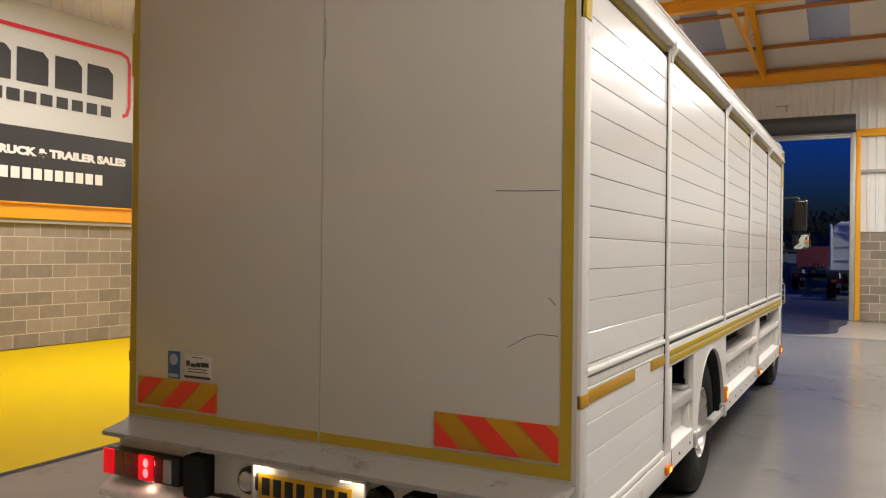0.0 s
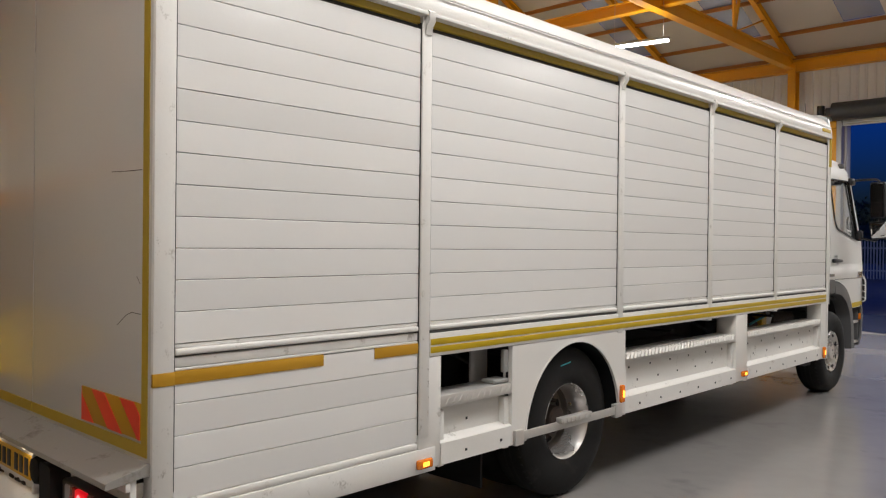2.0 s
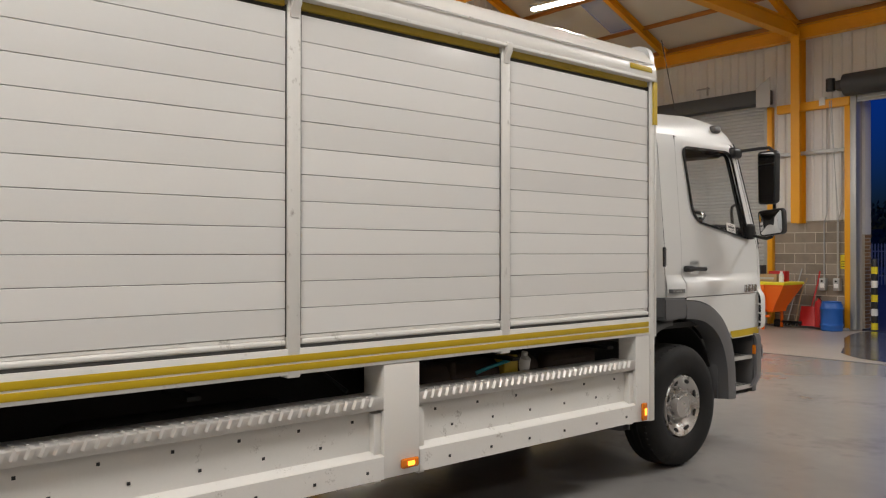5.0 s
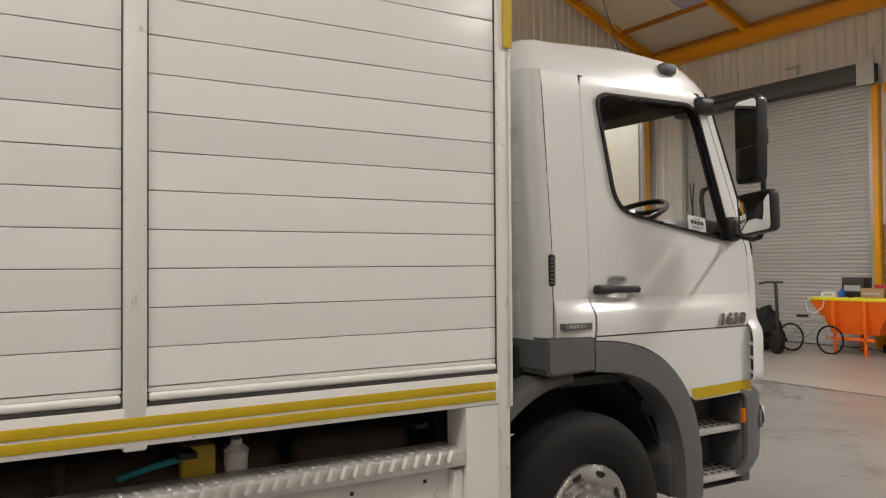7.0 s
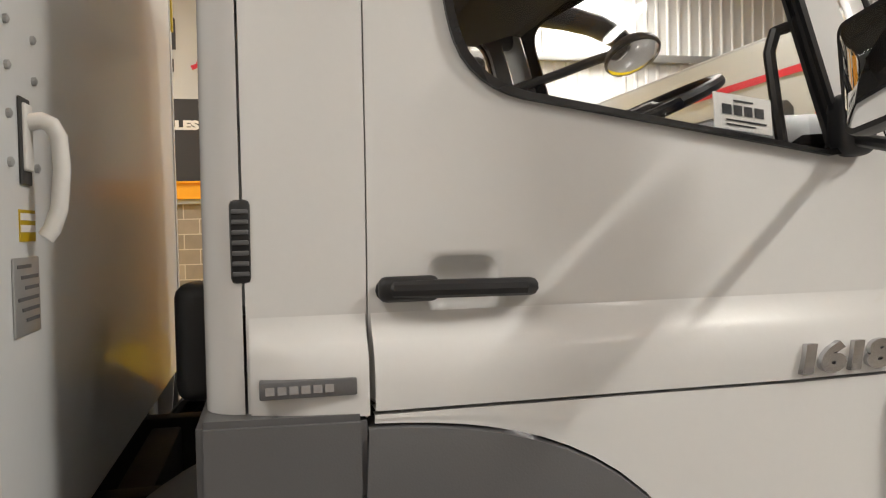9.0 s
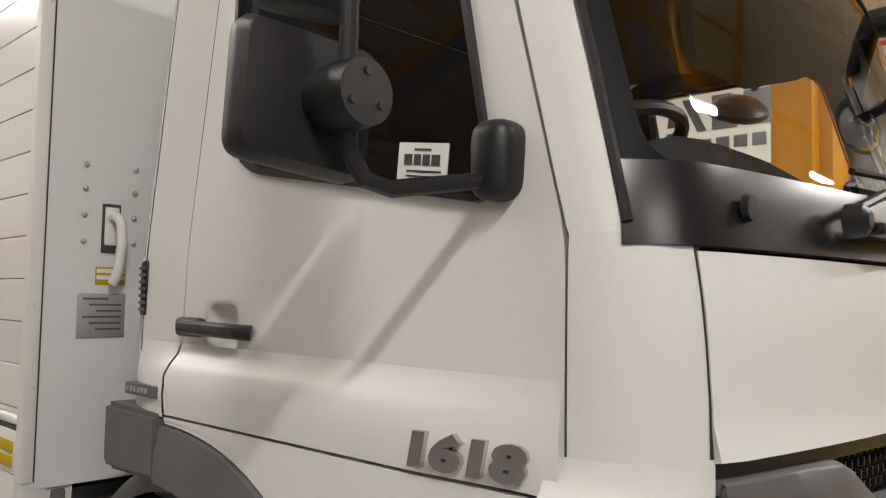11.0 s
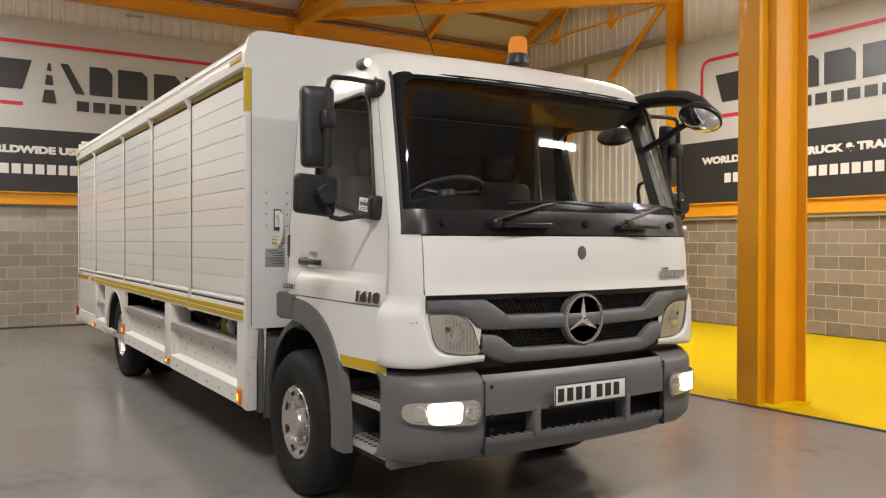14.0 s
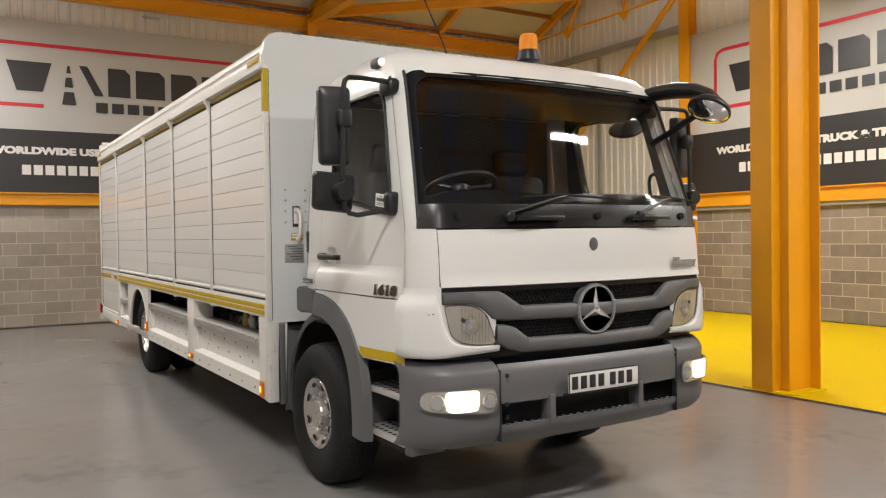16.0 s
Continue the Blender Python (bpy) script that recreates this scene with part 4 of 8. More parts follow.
bx(bm, -1.49, -0.972, -0.097, -0.089, 0.498, 0.612, 0.003)
pl = part("number_plate", bm, PLATEY, truck, "yellow rear number plate with dark bars")
for k in range(7):
    bm = B()
    x = -1.466 + 0.066 * k + (0.03 if k > 3 else 0)
    bx(bm, x, x + 0.045, -0.0995, -0.0965, 0.515, 0.595, 0.001)
    part("print_bar", bm, PRINT, pl)
for x in (-1.44, -0.99):
    bm = B()
    bx(bm, x - 0.025, x + 0.025, -0.122, -0.10, 0.645, 0.652, 0.002)
    part("plate_lamp", bm, GLOWW, truck)
for s in (-1, 1):
    bm = B()
    lathe(bm, [(0.03, 0), (0.03, 0.03), (0.015, 0.045)], pose(XC + s * 1.17, 0.0, 2.98, 90, 0, 0), 14)
    part("marker_lamp", bm, GLOWR, truck, "lit red marker lamp")


def side(s):
    """x of a point dx outside the side plane; s is +1 on the walked side."""
    return lambda d: d if s > 0 else 2 * XC - d


for s in (1, -1):
    X = side(s)
    # posts
    for i, y in enumerate((0.045, *POSTS, LEN - 0.032)):
        w = 0.045 if i == 0 else 0.03 if i == 5 else 0.036
        bm = B()
        bx(bm, X(-0.07), X(0.004), y - w, y + w, (0.60 if i < 2 else 1.0) if i < 5 else 0.42, 2.77, 0.008)
        post = part("post", bm, POSTM, truck, "chipped white shutter post")
        if 0 < i < 5:
            bm = B()
            prism(bm, [(X(a), y - 0.022, z) for a, z in ((0.0, 2.665), (0.01, 2.665), (0.015, 2.70), (0.036, 2.73), (0.036, 2.775), (0.024, 2.785), (0.0, 2.72))], (0, 0.044, 0))
            part("bracket", bm, WHITE, post)
        bm = B()
        for q in ((1,) if i == 0 else (-1,) if i == 5 else (-1, 1)):
            bx(bm, X(-0.05), X(-0.004), y + q * (w + 0.0025) - 0.002, y + q * (w + 0.0025) + 0.002, 1.19 if 1 < i < 5 else 0.62, TOP)
        parts("brush_seal", bm, JOINT, post)
    # shutters
    edges = [(0.095, POSTS[0] - 0.041)] + [(a + 0.041, b - 0.041) for a, b in zip(POSTS, POSTS[1:])] + [(POSTS[3] + 0.041, LEN - 0.067)]
    for i, (a, b) in enumerate(edges):
        bm = B()
        bx(bm, X(-0.05), X(0.002), a, b, 1.150, 1.178, 0.010, 3)
        bx(bm, X(-0.045), X(-0.012), a, b, 1.18, 1.194)
        sh = part("roller_shutter", bm, WORN, truck, "white slatted roller shutter, closed")
        bm = B()
        bx(bm, X(-0.048), X(-0.03), a, b, 1.16, TOP + 0.03)
        part("backing", bm, JOINT, sh)
        bm = B()
        h = 0.1246
        lip = [(-0.036, 0.0014), (-0.011, 0.0014), (-0.0095, 0.003), (-0.0085, h / 2), (-0.0095, h - 0.003), (-0.011, h - 0.0014), (-0.036, h - 0.0014)]
        prism(bm, [(X(u), a, z) for u, z in lip], (0, b - a, 0))
        me = piece_mesh("slat", bm, SLAT)
        for k in range(13):
            z = 1.196 + h * k
            if z < TOP - 0.03:
                shared("slat", me, SLAT, sh, (0, 0, z))
        if i == 0:
            bm = B()
            bx(bm, X(-0.04), X(-0.009), a, b, 1.104, 1.143, 0.003)
            bx(bm, X(-0.04), X(0.0), a, b, 0.545, 0.582, 0.012)
            bx(bm, X(-0.03), X(-0.006), a, b, 1.090, 1.102, 0.004)
            low = part("lower_shutter", bm, WORN, truck, "white slatted lower panel with amber tape")
            bm = B()
            prism(bm, [(X(u), a, z * 0.1262 / h) for u, z in lip], (0, b - a, 0))
            me = piece_mesh("slat", bm, SLAT)
            for k in range(4):
                shared("slat", me, SLAT, low, (0, 0, 0.583 + 0.1262 * k))
            bm = B()
            bx(bm, X(-0.012), X(-0.0045), a - 0.0, 0.82, 1.038, 1.09, 0.001)
            bx(bm, X(-0.012), X(-0.0045), 1.13, b, 1.038, 1.09, 0.001)
            bx(bm, X(-0.012), X(0.0065), 0.0, 0.09, 1.038, 1.09, 0.001)
            parts("amber_tape", bm, OTAPE, low)
            bm = B()
            bx(bm, X(-0.05), X(-0.03), a, b, 0.60, 1.12)
            part("backing", bm, JOINT, low)
        else:
            # dark strip that paints the shade in the gap under the shutter
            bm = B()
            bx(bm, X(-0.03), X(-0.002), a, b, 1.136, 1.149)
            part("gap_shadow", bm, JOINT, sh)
        bm = B()
        bx(bm, X(-0.045), X(-0.01), a, b, TOP - 0.005, TOP + 0.05, 0.006)
        part("head_trim", bm, DTAPE, sh)
    # long rail with its two yellow tapes
    bm = B()
    bx(bm, X(-0.07), X(0.003), POSTS[0] + 0.037, LEN - 0.052, 1.014, 1.135, 0.005)
    rail = part("side_rail", bm, WORN, truck, "white side rail with two yellow tapes")
    bm = B()
    bx(bm, X(-0.01), X(0.0058), POSTS[0] + 0.042, LEN - 0.075, 1.032, 1.064, 0.0008)
    bx(bm, X(-0.01), X(0.0058), POSTS[0] + 0.042, LEN - 0.075, 1.073, 1.106, 0.0008)
    parts("yellow_tape", bm, YTAPE, rail)
    bm = B()
    bx(bm, X(-0.06), X(0.0085), 0.0, 0.012, 2.53, 2.76)
    bx(bm, X(-0.004), X(0.0075), 0.012, 0.075, 2.53, 2.76)
    bx(bm, X(-0.02), X(0.0145), LEN - 0.03, LEN + 0.014, 2.46, 2.755)
    parts("corner_tape", bm, YTAPE, rail)
    bm = B()
    for u, v in ((0.1, 0.34), (LEN - 0.3, LEN - 0.06)):
        bx(bm, X(0.0), X(0.026), u, v, 2.81, 2.845, 0.002)
    parts("cornice_tape", bm, YTAPE, roof)
    # skirt: panels, recesses, tread boards
    bm = B()
    arch = [(2.84 + 0.525 * math.cos(t), 0.44 + 0.548 * math.sin(t)) for t in (math.pi * k / 18 for k in range(19))]
    arch = [(y, min(z, 0.99)) for y, z in arch]
    pts = [(2.185, 0.44)] + [p for p in arch[::-1]] + [(3.432, 0.44), (3.432, 1.012), (2.185, 1.012)]
    prism(bm, [(X(0.0), y, z) for y, z in pts], (-0.03 * s, 0, 0))
    sk = part("wheel_arch_panel", bm, WHITE, truck, "white wheel arch panel")
    bm = B()
    rows = [[(X(d), y, z) for y, z in [(2.84 + r * math.cos(t), 0.44 + 1.044 * r * math.sin(t)) for t in (math.pi * k / 24 for k in range(25))]] for d, r in ((0.003, 0.518), (0.003, 0.53), (-0.012, 0.53))]
    grid(bm, rows)
    part("arch_lip", thick(bm, 0.006), WORN, sk)
    bm = B()
    rows = [[(X(d), y, z) for y, z in [(2.84 + 0.535 * math.cos(t), 0.44 + 0.552 * math.sin(t)) for t in (math.pi * k / 18 for k in range(19))]] for d in (-0.02, -0.55)]
    grid(bm, rows)
    part("wheel_liner", thick(bm, 0.01), BLACK, truck)
    for a, b, post_after, ztop in ((1.59, 2.185, 0.0, 0.80), (3.432, 5.25, 0.24, 0.85), (5.48, 7.345, 0.0, 0.85)):
        bm = B()
        bx(bm, X(-0.10), X(-0.09), a, b, 0.45, ztop - 0.02)
        grid(bm, [[(X(-0.062), y, ztop - 0.03), (X(-0.06), y, 0.575), (X(-0.012), y, 0.558), (X(0.0), y, 0.55), (X(0.003), y, 0.437), (X(-0.02), y, 0.43)] for y in (a, b)])
        rp = part("skirt_recess", bm, WORN, truck, "scuffed white recessed step panel")
        bm = B()
        n = max(2, int((b - a) / 0.3))
        for k in range(n):
            y = a + (k + 0.5) * (b - a) / n
            for dx, z, dy in ((-0.06, 0.735, 0), (-0.06, 0.635, 0.12), (0.0035, 0.485, 0.05)):
                if z < ztop - 0.08:
                    bx(bm, X(dx - 0.003), X(dx + 0.002), y + dy - 0.007, y + dy + 0.007, z - 0.007, z + 0.007)
        parts("bolt_hole", bm, PRINT, rp)
        bm = B()
        bx(bm, X(-0.18), X(-0.005), a, b, ztop - 0.012, ztop, 0.003)
        bx(bm, X(-0.015), X(-0.003), a, b, ztop - 0.062, ztop - 0.002, 0.003)
        if ztop > 0.82:
            n = int((b - a - 0.04) / 0.05)
            for k in range(n):
                y = a + 0.02 + 0.05 * k
                prism(bm, [(X(-0.004), y, ztop - 0.036), (X(-0.004), y + 0.022, ztop + 0.007), (X(0.010), y + 0.026, ztop - 0.002), (X(0.012), y + 0.010, ztop - 0.038)], (0, 0.016, 0))
                bx(bm, X(-0.12), X(-0.05), y + 0.02, y + 0.034, ztop, ztop + 0.005, 0.002, 1)
        else:
            for k in range(11):
                y = a + 0.04 + 0.05 * k
                prism(bm, [(X(-0.004), y, ztop - 0.05), (X(-0.004), y + 0.02, ztop - 0.012), (X(0.0005), y + 0.024, ztop - 0.018), (X(0.0005), y + 0.006, ztop - 0.046)], (0, 0.014, 0))
        part("tread_board", bm, ALU, truck, "aluminium chequer tread board")
        for y in (a + 0.025, b - 0.025):
            bm = B()
            bx(bm, X(-0.18), X(-0.02), y - 0.022, y + 0.022, 0.42, ztop - 0.08, 0.004)
            part("bracket", bm, WORN, rp)
    # dark sheets added behind the skirt openings so that they read as deep shade
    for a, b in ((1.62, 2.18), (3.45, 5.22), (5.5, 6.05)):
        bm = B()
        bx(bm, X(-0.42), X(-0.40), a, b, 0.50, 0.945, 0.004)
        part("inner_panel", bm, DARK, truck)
    bm = B()
    bx(bm, X(-0.20), X(-0.185), 2.03, 2.18, 0.60, 1.0, 0.003)
    side_plate = part("inner_plate", bm, LEDGE, truck)
    bm = B()
    bx(bm, X(-0.05), X(-0.02), 2.135, 2.175, 0.86, 0.99, 0.006)
    bx(bm, X(-0.12), X(-0.02), 2.05, 2.18, 0.805, 0.825, 0.004)
    tube(bm, [(X(-0.035), 2.155, 0.81), (X(-0.035), 2.155, 0.87)], 0.008, 8)
    parts("latch", bm, GALV, side_plate)
    bm = B()
    bx(bm, X(-0.18), X(0.0), POSTS[0] - 0.036, 1.59, 0.437, 1.012, 0.006)
    part("skirt_post", bm, WORN, truck)
    bm = B()
    bx(bm, X(-0.18), X(0.0), 5.25, 5.48, 0.437, 1.012, 0.006)
    part("skirt_post", bm, WHITE, truck)
    bm = B()
    prism(bm, [(X(0.0), y, z) for y, z in ((7.345, 1.012), (LEN - 0.008, 1.012), (7.50, 0.425), (7.345, 0.437))], (X(-0.14) - X(0.0), 0, 0))
    part("skirt_post", bm, WORN, truck)
    bm = B()
    bx(bm, X(-0.42), X(-0.145), 7.46, 7.48, 0.34, 0.95, 0.004)
    part("splash_plate", bm, GREY, truck)
    bm = B()
    bx(bm, X(-0.12), X(-0.08), 7.50, 7.56, 0.40, 0.97, 0.006)
    part("body_bracket", bm, GREY, truck)
    bm = B()
    bx(bm, X(-0.03), X(0.004), 0.06, 1.55, 0.42, 0.545, 0.006)
    part("rear_skirt", bm, WORN, truck, "scuffed white lower rail")
    for y, z in ((1.46, 0.472), (5.405, 0.498)):
        bm = B()
        bx(bm, X(0.0), X(0.026), y - 0.055, y + 0.055, z - 0.025, z + 0.025, 0.014, 3)
        mk = part("side_marker", bm, LENSA, truck, "lit amber side marker lamp")
        bm = B()
        bx(bm, X(0.02), X(0.029), y - 0.022, y + 0.022, z - 0.012, z + 0.012, 0.004, 2)
        part("lit_core", bm, GLOWA, mk)
    for y, z in ((3.38, 0.583), (7.425, 0.498)):
        bm = B()
        bx(bm, X(0.0), X(0.024), y - 0.025, y + 0.025, z - 0.06, z + 0.06, 0.014, 3)
        mk = part("side_marker", bm, LENSA, truck, "lit amber side marker lamp")
        bm = B()
        bx(bm, X(0.018), X(0.027), y - 0.012, y + 0.012, z - 0.024, z + 0.024, 0.004, 2)
        part("lit_core", bm, GLOWA, mk)
    # bar across the rear wheel
    bm = B()
    bx(bm, X(0.0), X(0.012), 2.2, 3.36, 0.452, 0.505, 0.004)
    bx(bm, X(0.0), X(0.05), 2.62, 2.95, 0.497, 0.532, 0.004)
    for k in range(8):
        bx(bm, X(0.046), X(0.053), 2.63 + 0.042 * k, 2.65 + 0.042 * k, 0.50, 0.525, 0.002)
    for y in (2.24, 3.33):
        bx(bm, X(-0.02), X(0.02), y - 0.04, y + 0.04, 0.43, 0.52, 0.004)
    part("wheel_step_bar", bm, ALU, truck, "aluminium step bar across the rear wheel")

# unseen sheet added down the middle, stops light crossing under the body
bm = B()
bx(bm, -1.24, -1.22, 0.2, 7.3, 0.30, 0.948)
part("drive_cover", bm, DARK, truck, "dark sheet added along the middle to keep the underbody in shade")

# ---- wheels ----


def wheel(x, y, s, dual=False, front=False):
    """s: +1 when its outer face looks to +x."""
    R, wd = (0.453 if front else 0.484), 0.265
    m = Matrix.Translation((x, y, R + GZ)) @ Matrix.Rotation(s * math.pi / 2, 4, "Y")
    bm = B()
    if front:
        lathe(bm, [(0.03, 0.0), (0.085, 0.0), (0.09, -0.01), (0.09, -0.06), (0.13, -0.075), (0.19, -0.02), (0.225, -0.005), (0.235, -0.02), (0.236, -0.1)], m, 40)
    else:
        lathe(bm, [(0.212, -0.15), (0.224, -0.10), (0.228, -0.02), (0.242, -0.002), (0.25, -0.018), (0.25, -0.1)], m, 40, False)
    hub = part("wheel", bm, RIM, truck, "silver painted steel wheel")
    if not front:
        bm = B()
        lathe(bm, [(0.01, -0.075), (0.07, -0.08), (0.082, -0.09), (0.086, -0.15), (0.10, -0.18)], m, 28)
        part("hub", bm, RUST, hub, "rusty brown wheel hub")
        bm = B()
        lathe(bm, [(0.09, -0.19), (0.16, -0.205), (0.2, -0.19), (0.213, -0.149)], m, 40, False)
        part("disc", bm, DISC, hub, "grimy wheel disc")
    bm = B()
    n = 10
    pr = [(0.236, -0.012), (0.25, 0.0), (0.30, 0.012), (0.36, 0.016), (0.41, 0.006), (R - 0.025, -0.012), (R - 0.008, -0.035), (R, -0.06), (R, -wd + 0.06), (R - 0.008, -wd + 0.035), (0.40, -wd - 0.006), (0.30, -wd - 0.01), (0.236, -wd + 0.01)]
    lathe(bm, pr, m, 64, False)
    tyre = part("tyre", bm, RUBBER, hub, "worn black rubber tyre")
    if dual and s > 0:
        bm = B()
        bx(bm, -0.055, 0.055, 0.375, 0.383, 0.0155, 0.0175, m=m @ Matrix.Rotation(radians(180 + 8), 4, "Z") @ Matrix.Rotation(radians(-90), 4, "Z"))
        part("chalk_mark", bm, TEAL, tyre, "teal chalk line")
    bm = B()
    for u in (-0.105, -0.15, -0.195):
        lathe(bm, [(R - 0.001, u - 0.006), (R + 0.0015, u - 0.006), (R + 0.0015, u + 0.006), (R - 0.001, u + 0.006)], m, 64, False)
    for k in range(56):
        a = 2 * math.pi * k / 56
        for u in (-0.05, -wd + 0.05):
            q = m @ Matrix.Rotation(a, 4, "Z")
            bx(bm, R - 0.028, R - 0.004, -0.006, 0.006, u - 0.012, u + 0.018, m=q)
    part("tread_groove", bm, DARK, hub)
    bm = B()
    for k in range(8):
        a = 2 * math.pi * (k + 0.5) / 8
        q = m @ Matrix.Rotation(a, 4, "Z") @ Matrix.Translation((0.19 if front else 0.178, 0, -0.022 if front else -0.200))
        lathe(bm, [(0.024, 0.0), (0.024, 0.006)], q @ Matrix.Diagonal((0.8, 1.2, 1, 1)), 12)
    parts("hand_hole", bm, DARK, hub)
    for k in range(10 if not front else 8):
        bm = B()
        a = 2 * math.pi * k / (10 if not front else 8)
        q = m @ Matrix.Rotation(a, 4, "Z") @ Matrix.Translation((0.125, 0, -0.075 if front else -0.2))
        lathe(bm, [(0.018, 0), (0.018, 0.03), (0.012, 0.05)], q, 6)
        part("wheel_nut", bm, RUST if not front else RIM, hub)
    if dual:
        bm = B()
        m2 = m @ Matrix.Translation((0, 0, -wd - 0.05))
        lathe(bm, pr, m2, 48, False)
        part("inner_tyre", bm, RUBBER, hub)
    return hub


wheel(-0.07, 2.85, 1, dual=True)
wheel(2 * XC + 0.07, 2.85, -1, dual=True)
FW = 8.10
wheel(-0.12, FW, 1, front=True)
wheel(2 * XC + 0.12, FW, -1, front=True)
bm = B()
lathe(bm, [(0.06, -0.85), (0.06, 0.85)], pose(XC, 2.85, 0.47, 0, 90, 0), 14)
lathe(bm, [(0.02, -0.25), (0.2, -0.18), (0.2, 0.18), (0.02, 0.25)], pose(XC, 2.85, 0.47, 0, 90, 0), 18)
lathe(bm, [(0.05, -0.85), (0.05, 0.85)], pose(XC, FW, 0.44, 0, 90, 0), 14)
parts("axle", bm, DARK, truck)
for s in (-1, 1):
    bm = B()
    bx(bm, XC + s * 0.42 - 0.04, XC + s * 0.42 + 0.04, 0.1, 9.25, 0.68, 0.93, 0.01)
    part("chassis_rail", bm, DARK, truck, "dark dirty chassis rail")
for y in (0.6, 1.9, 3.8, 5.2, 6.7, 7.6):
    bm = B()
    bx(bm, XC - 0.379, XC + 0.379, y - 0.05, y + 0.05, 0.72, 0.90, 0.01)
    part("cross_member", bm, DARK, truck)
for y in (0.5, 1.4, 2.3, 3.3, 4.3, 5.3, 6.3, 7.2):
    bm = B()
    bx(bm, -2.36, -0.1, y - 0.03, y + 0.03, 0.93, 0.949)
    part("floor_bearer", bm, DARK, truck)
bm = B()
bx(bm, -0.75, -0.25, 3.8, 4.9, 0.45, 0.85, 0.08, 4)
part("battery_box", bm, DARK, truck)
bm = B()
bx(bm, -0.72, -0.24, 5.7, 6.7, 0.48, 0.93, 0.09, 4)
for y in (5.9, 6.45):
    bx(bm, -0.735, -0.225, y, y + 0.04, 0.465, 0.945, 0.06, 3)
part("air_tank", bm, RUST, truck, "brown dirty tank under the body")
bm = B()
bx(bm, -0.34, -0.22, 6.72, 7.22, 0.74, 0.93, 0.05, 4)
lid = part("tank_cover", bm, RUST, truck, "brown ribbed cover under the body")
for k in range(3):
    bm = B()
    bx(bm, -0.222, -0.212, 6.77, 7.17, 0.775 + 0.05 * k, 0.785 + 0.05 * k, 0.003)
    part("rib", bm, RUST, lid)
bm = B()
lathe(bm, [(0.04, 0), (0.045, 0.01), (0.045, 0.10), (0.02, 0.12), (0.02, 0.14)], pose(-0.25, 6.50, 0.82, 0, 12, 0), 14)
part("bottle", bm, PLATEW, truck, "small white plastic bottle")
bm = B()
bx(bm, -0.30, -0.20, 6.30, 6.42, 0.82, 0.95, 0.01)
part("relay_box", bm, DTAPE, truck, "small yellowish box")
bm = B()
tube(bm, [(-0.24, 6.1, 0.86), (-0.22, 6.2, 0.89), (-0.2, 6.34, 0.92)], 0.012, 8)
part("air_hose", bm, TEAL, truck, "teal air hose")
bm = B()
bx(bm, -2.3, -1.8, 3.7, 5.2, 0.42, 0.9, 0.1, 4)
part("fuel_tank", bm, ALU, truck)
for s in (-1, 1):
    bm = B()
    bx(bm, XC + s * 0.75 - 0.3, XC + s * 0.75 + 0.3, 2.12, 2.14, 0.16, 0.75, 0.004)
    part("mud_flap", bm, RUBBER, truck)
bm = B()
tube(bm, [(-0.35, 5.05, 0.98), (-0.3, 5.12, 0.92), (-0.2, 5.16, 0.86)], 0.012, 6)
part("air_hose", bm, BLACK, truck)
bm = B()
tube(bm, [(-0.5, 6.1, 0.9), (-0.34, 5.95, 0.86), (-0.3, 6.0, 0.92), (-0.28, 6.2, 0.9)], 0.01, 6)
part("air_hose", bm, BLACK, truck)
bm = B()
tube(bm, [(-0.4, 1.95, 0.98), (-0.3, 2.0, 0.95), (-0.22, 2.06, 0.9), (-0.2, 2.08, 0.8)], 0.012, 6)
part("air_hose", bm, BLACK, truck)

# ---- the cab ----
SHIFT = Vector((0, 0.075, -0.012))
FW = 8.0
CW = [(0.5, 1.075), (1.3, 1.075), (1.65, 1.068), (2.45, 1.0), (2.60, 0.955), (2.70, 0.88)]
CF = [(0.5, 9.46), (1.40, 9.46), (1.53, 9.452), (1.63, 9.438), (1.72, 9.418), (2.50, 9.152), (2.555, 9.10), (2.615, 9.02), (2.66, 8.90), (2.70, 8.6)]
RX, RY, BACK = 0.16, 0.16, 7.77


def cab_front(dx, z):
    w = interp(CW, z)
    u = abs(dx)
    y = interp(CF, z) - 0.10 * (u / 1.0) ** 2
    t = min(max((u - (w - RX)) / RX, 0), 1)
    return y - RY * (1 - math.sqrt(1 - t * t))


def cab_dx(y, z):
    """Half-width of the cab at y."""
    w = interp(CW, z)
    if y < BACK + 0.07:
        t = min((BACK + 0.07 - y) / 0.07, 1)
        return w - 0.07 * (1 - math.sqrt(1 - t * t))
    if y <= cab_front(w, z):
        return w
    lo, hi = 0.0, w
    for _ in range(30):
        mid = (lo + hi) / 2
        if cab_front(mid, z) > y:
            lo = mid
        else:
            hi = mid
    return lo


def on_side(s, lift=0.0):
    return lambda y, z: (XC + s * (cab_dx(y, z) + lift), y, z)


def on_front(lift=0.0):
    return lambda dx, z: (XC + dx, cab_front(dx, z) + lift, z)


def swell_out(y):
    """How far the lower door swells out of the side."""
    return interp([(7.85, 0.010), (7.90, 0.026), (7.96, 0.038), (8.06, 0.044), (8.9, 0.031), (9.1, 0.011), (9.19, 0.007)], y)


SWELL = ((1.250, 0.9), (1.30, 1.0), (1.352, 0.96), (1.378, 0.62), (1.40, 0.2), (1.425, 0.02))


def patch(bm, outline, put, n=10, m=10):
    """A patch between a left and a right edge: outline(v) gives u0, u1, z."""
    rows = []
    for k in range(m + 1):
        u0, u1, z = outline(k / m)
        rows.append([put(u0 + (u1 - u0) * j / n, z) for j in range(n + 1)])
    grid(bm, rows)


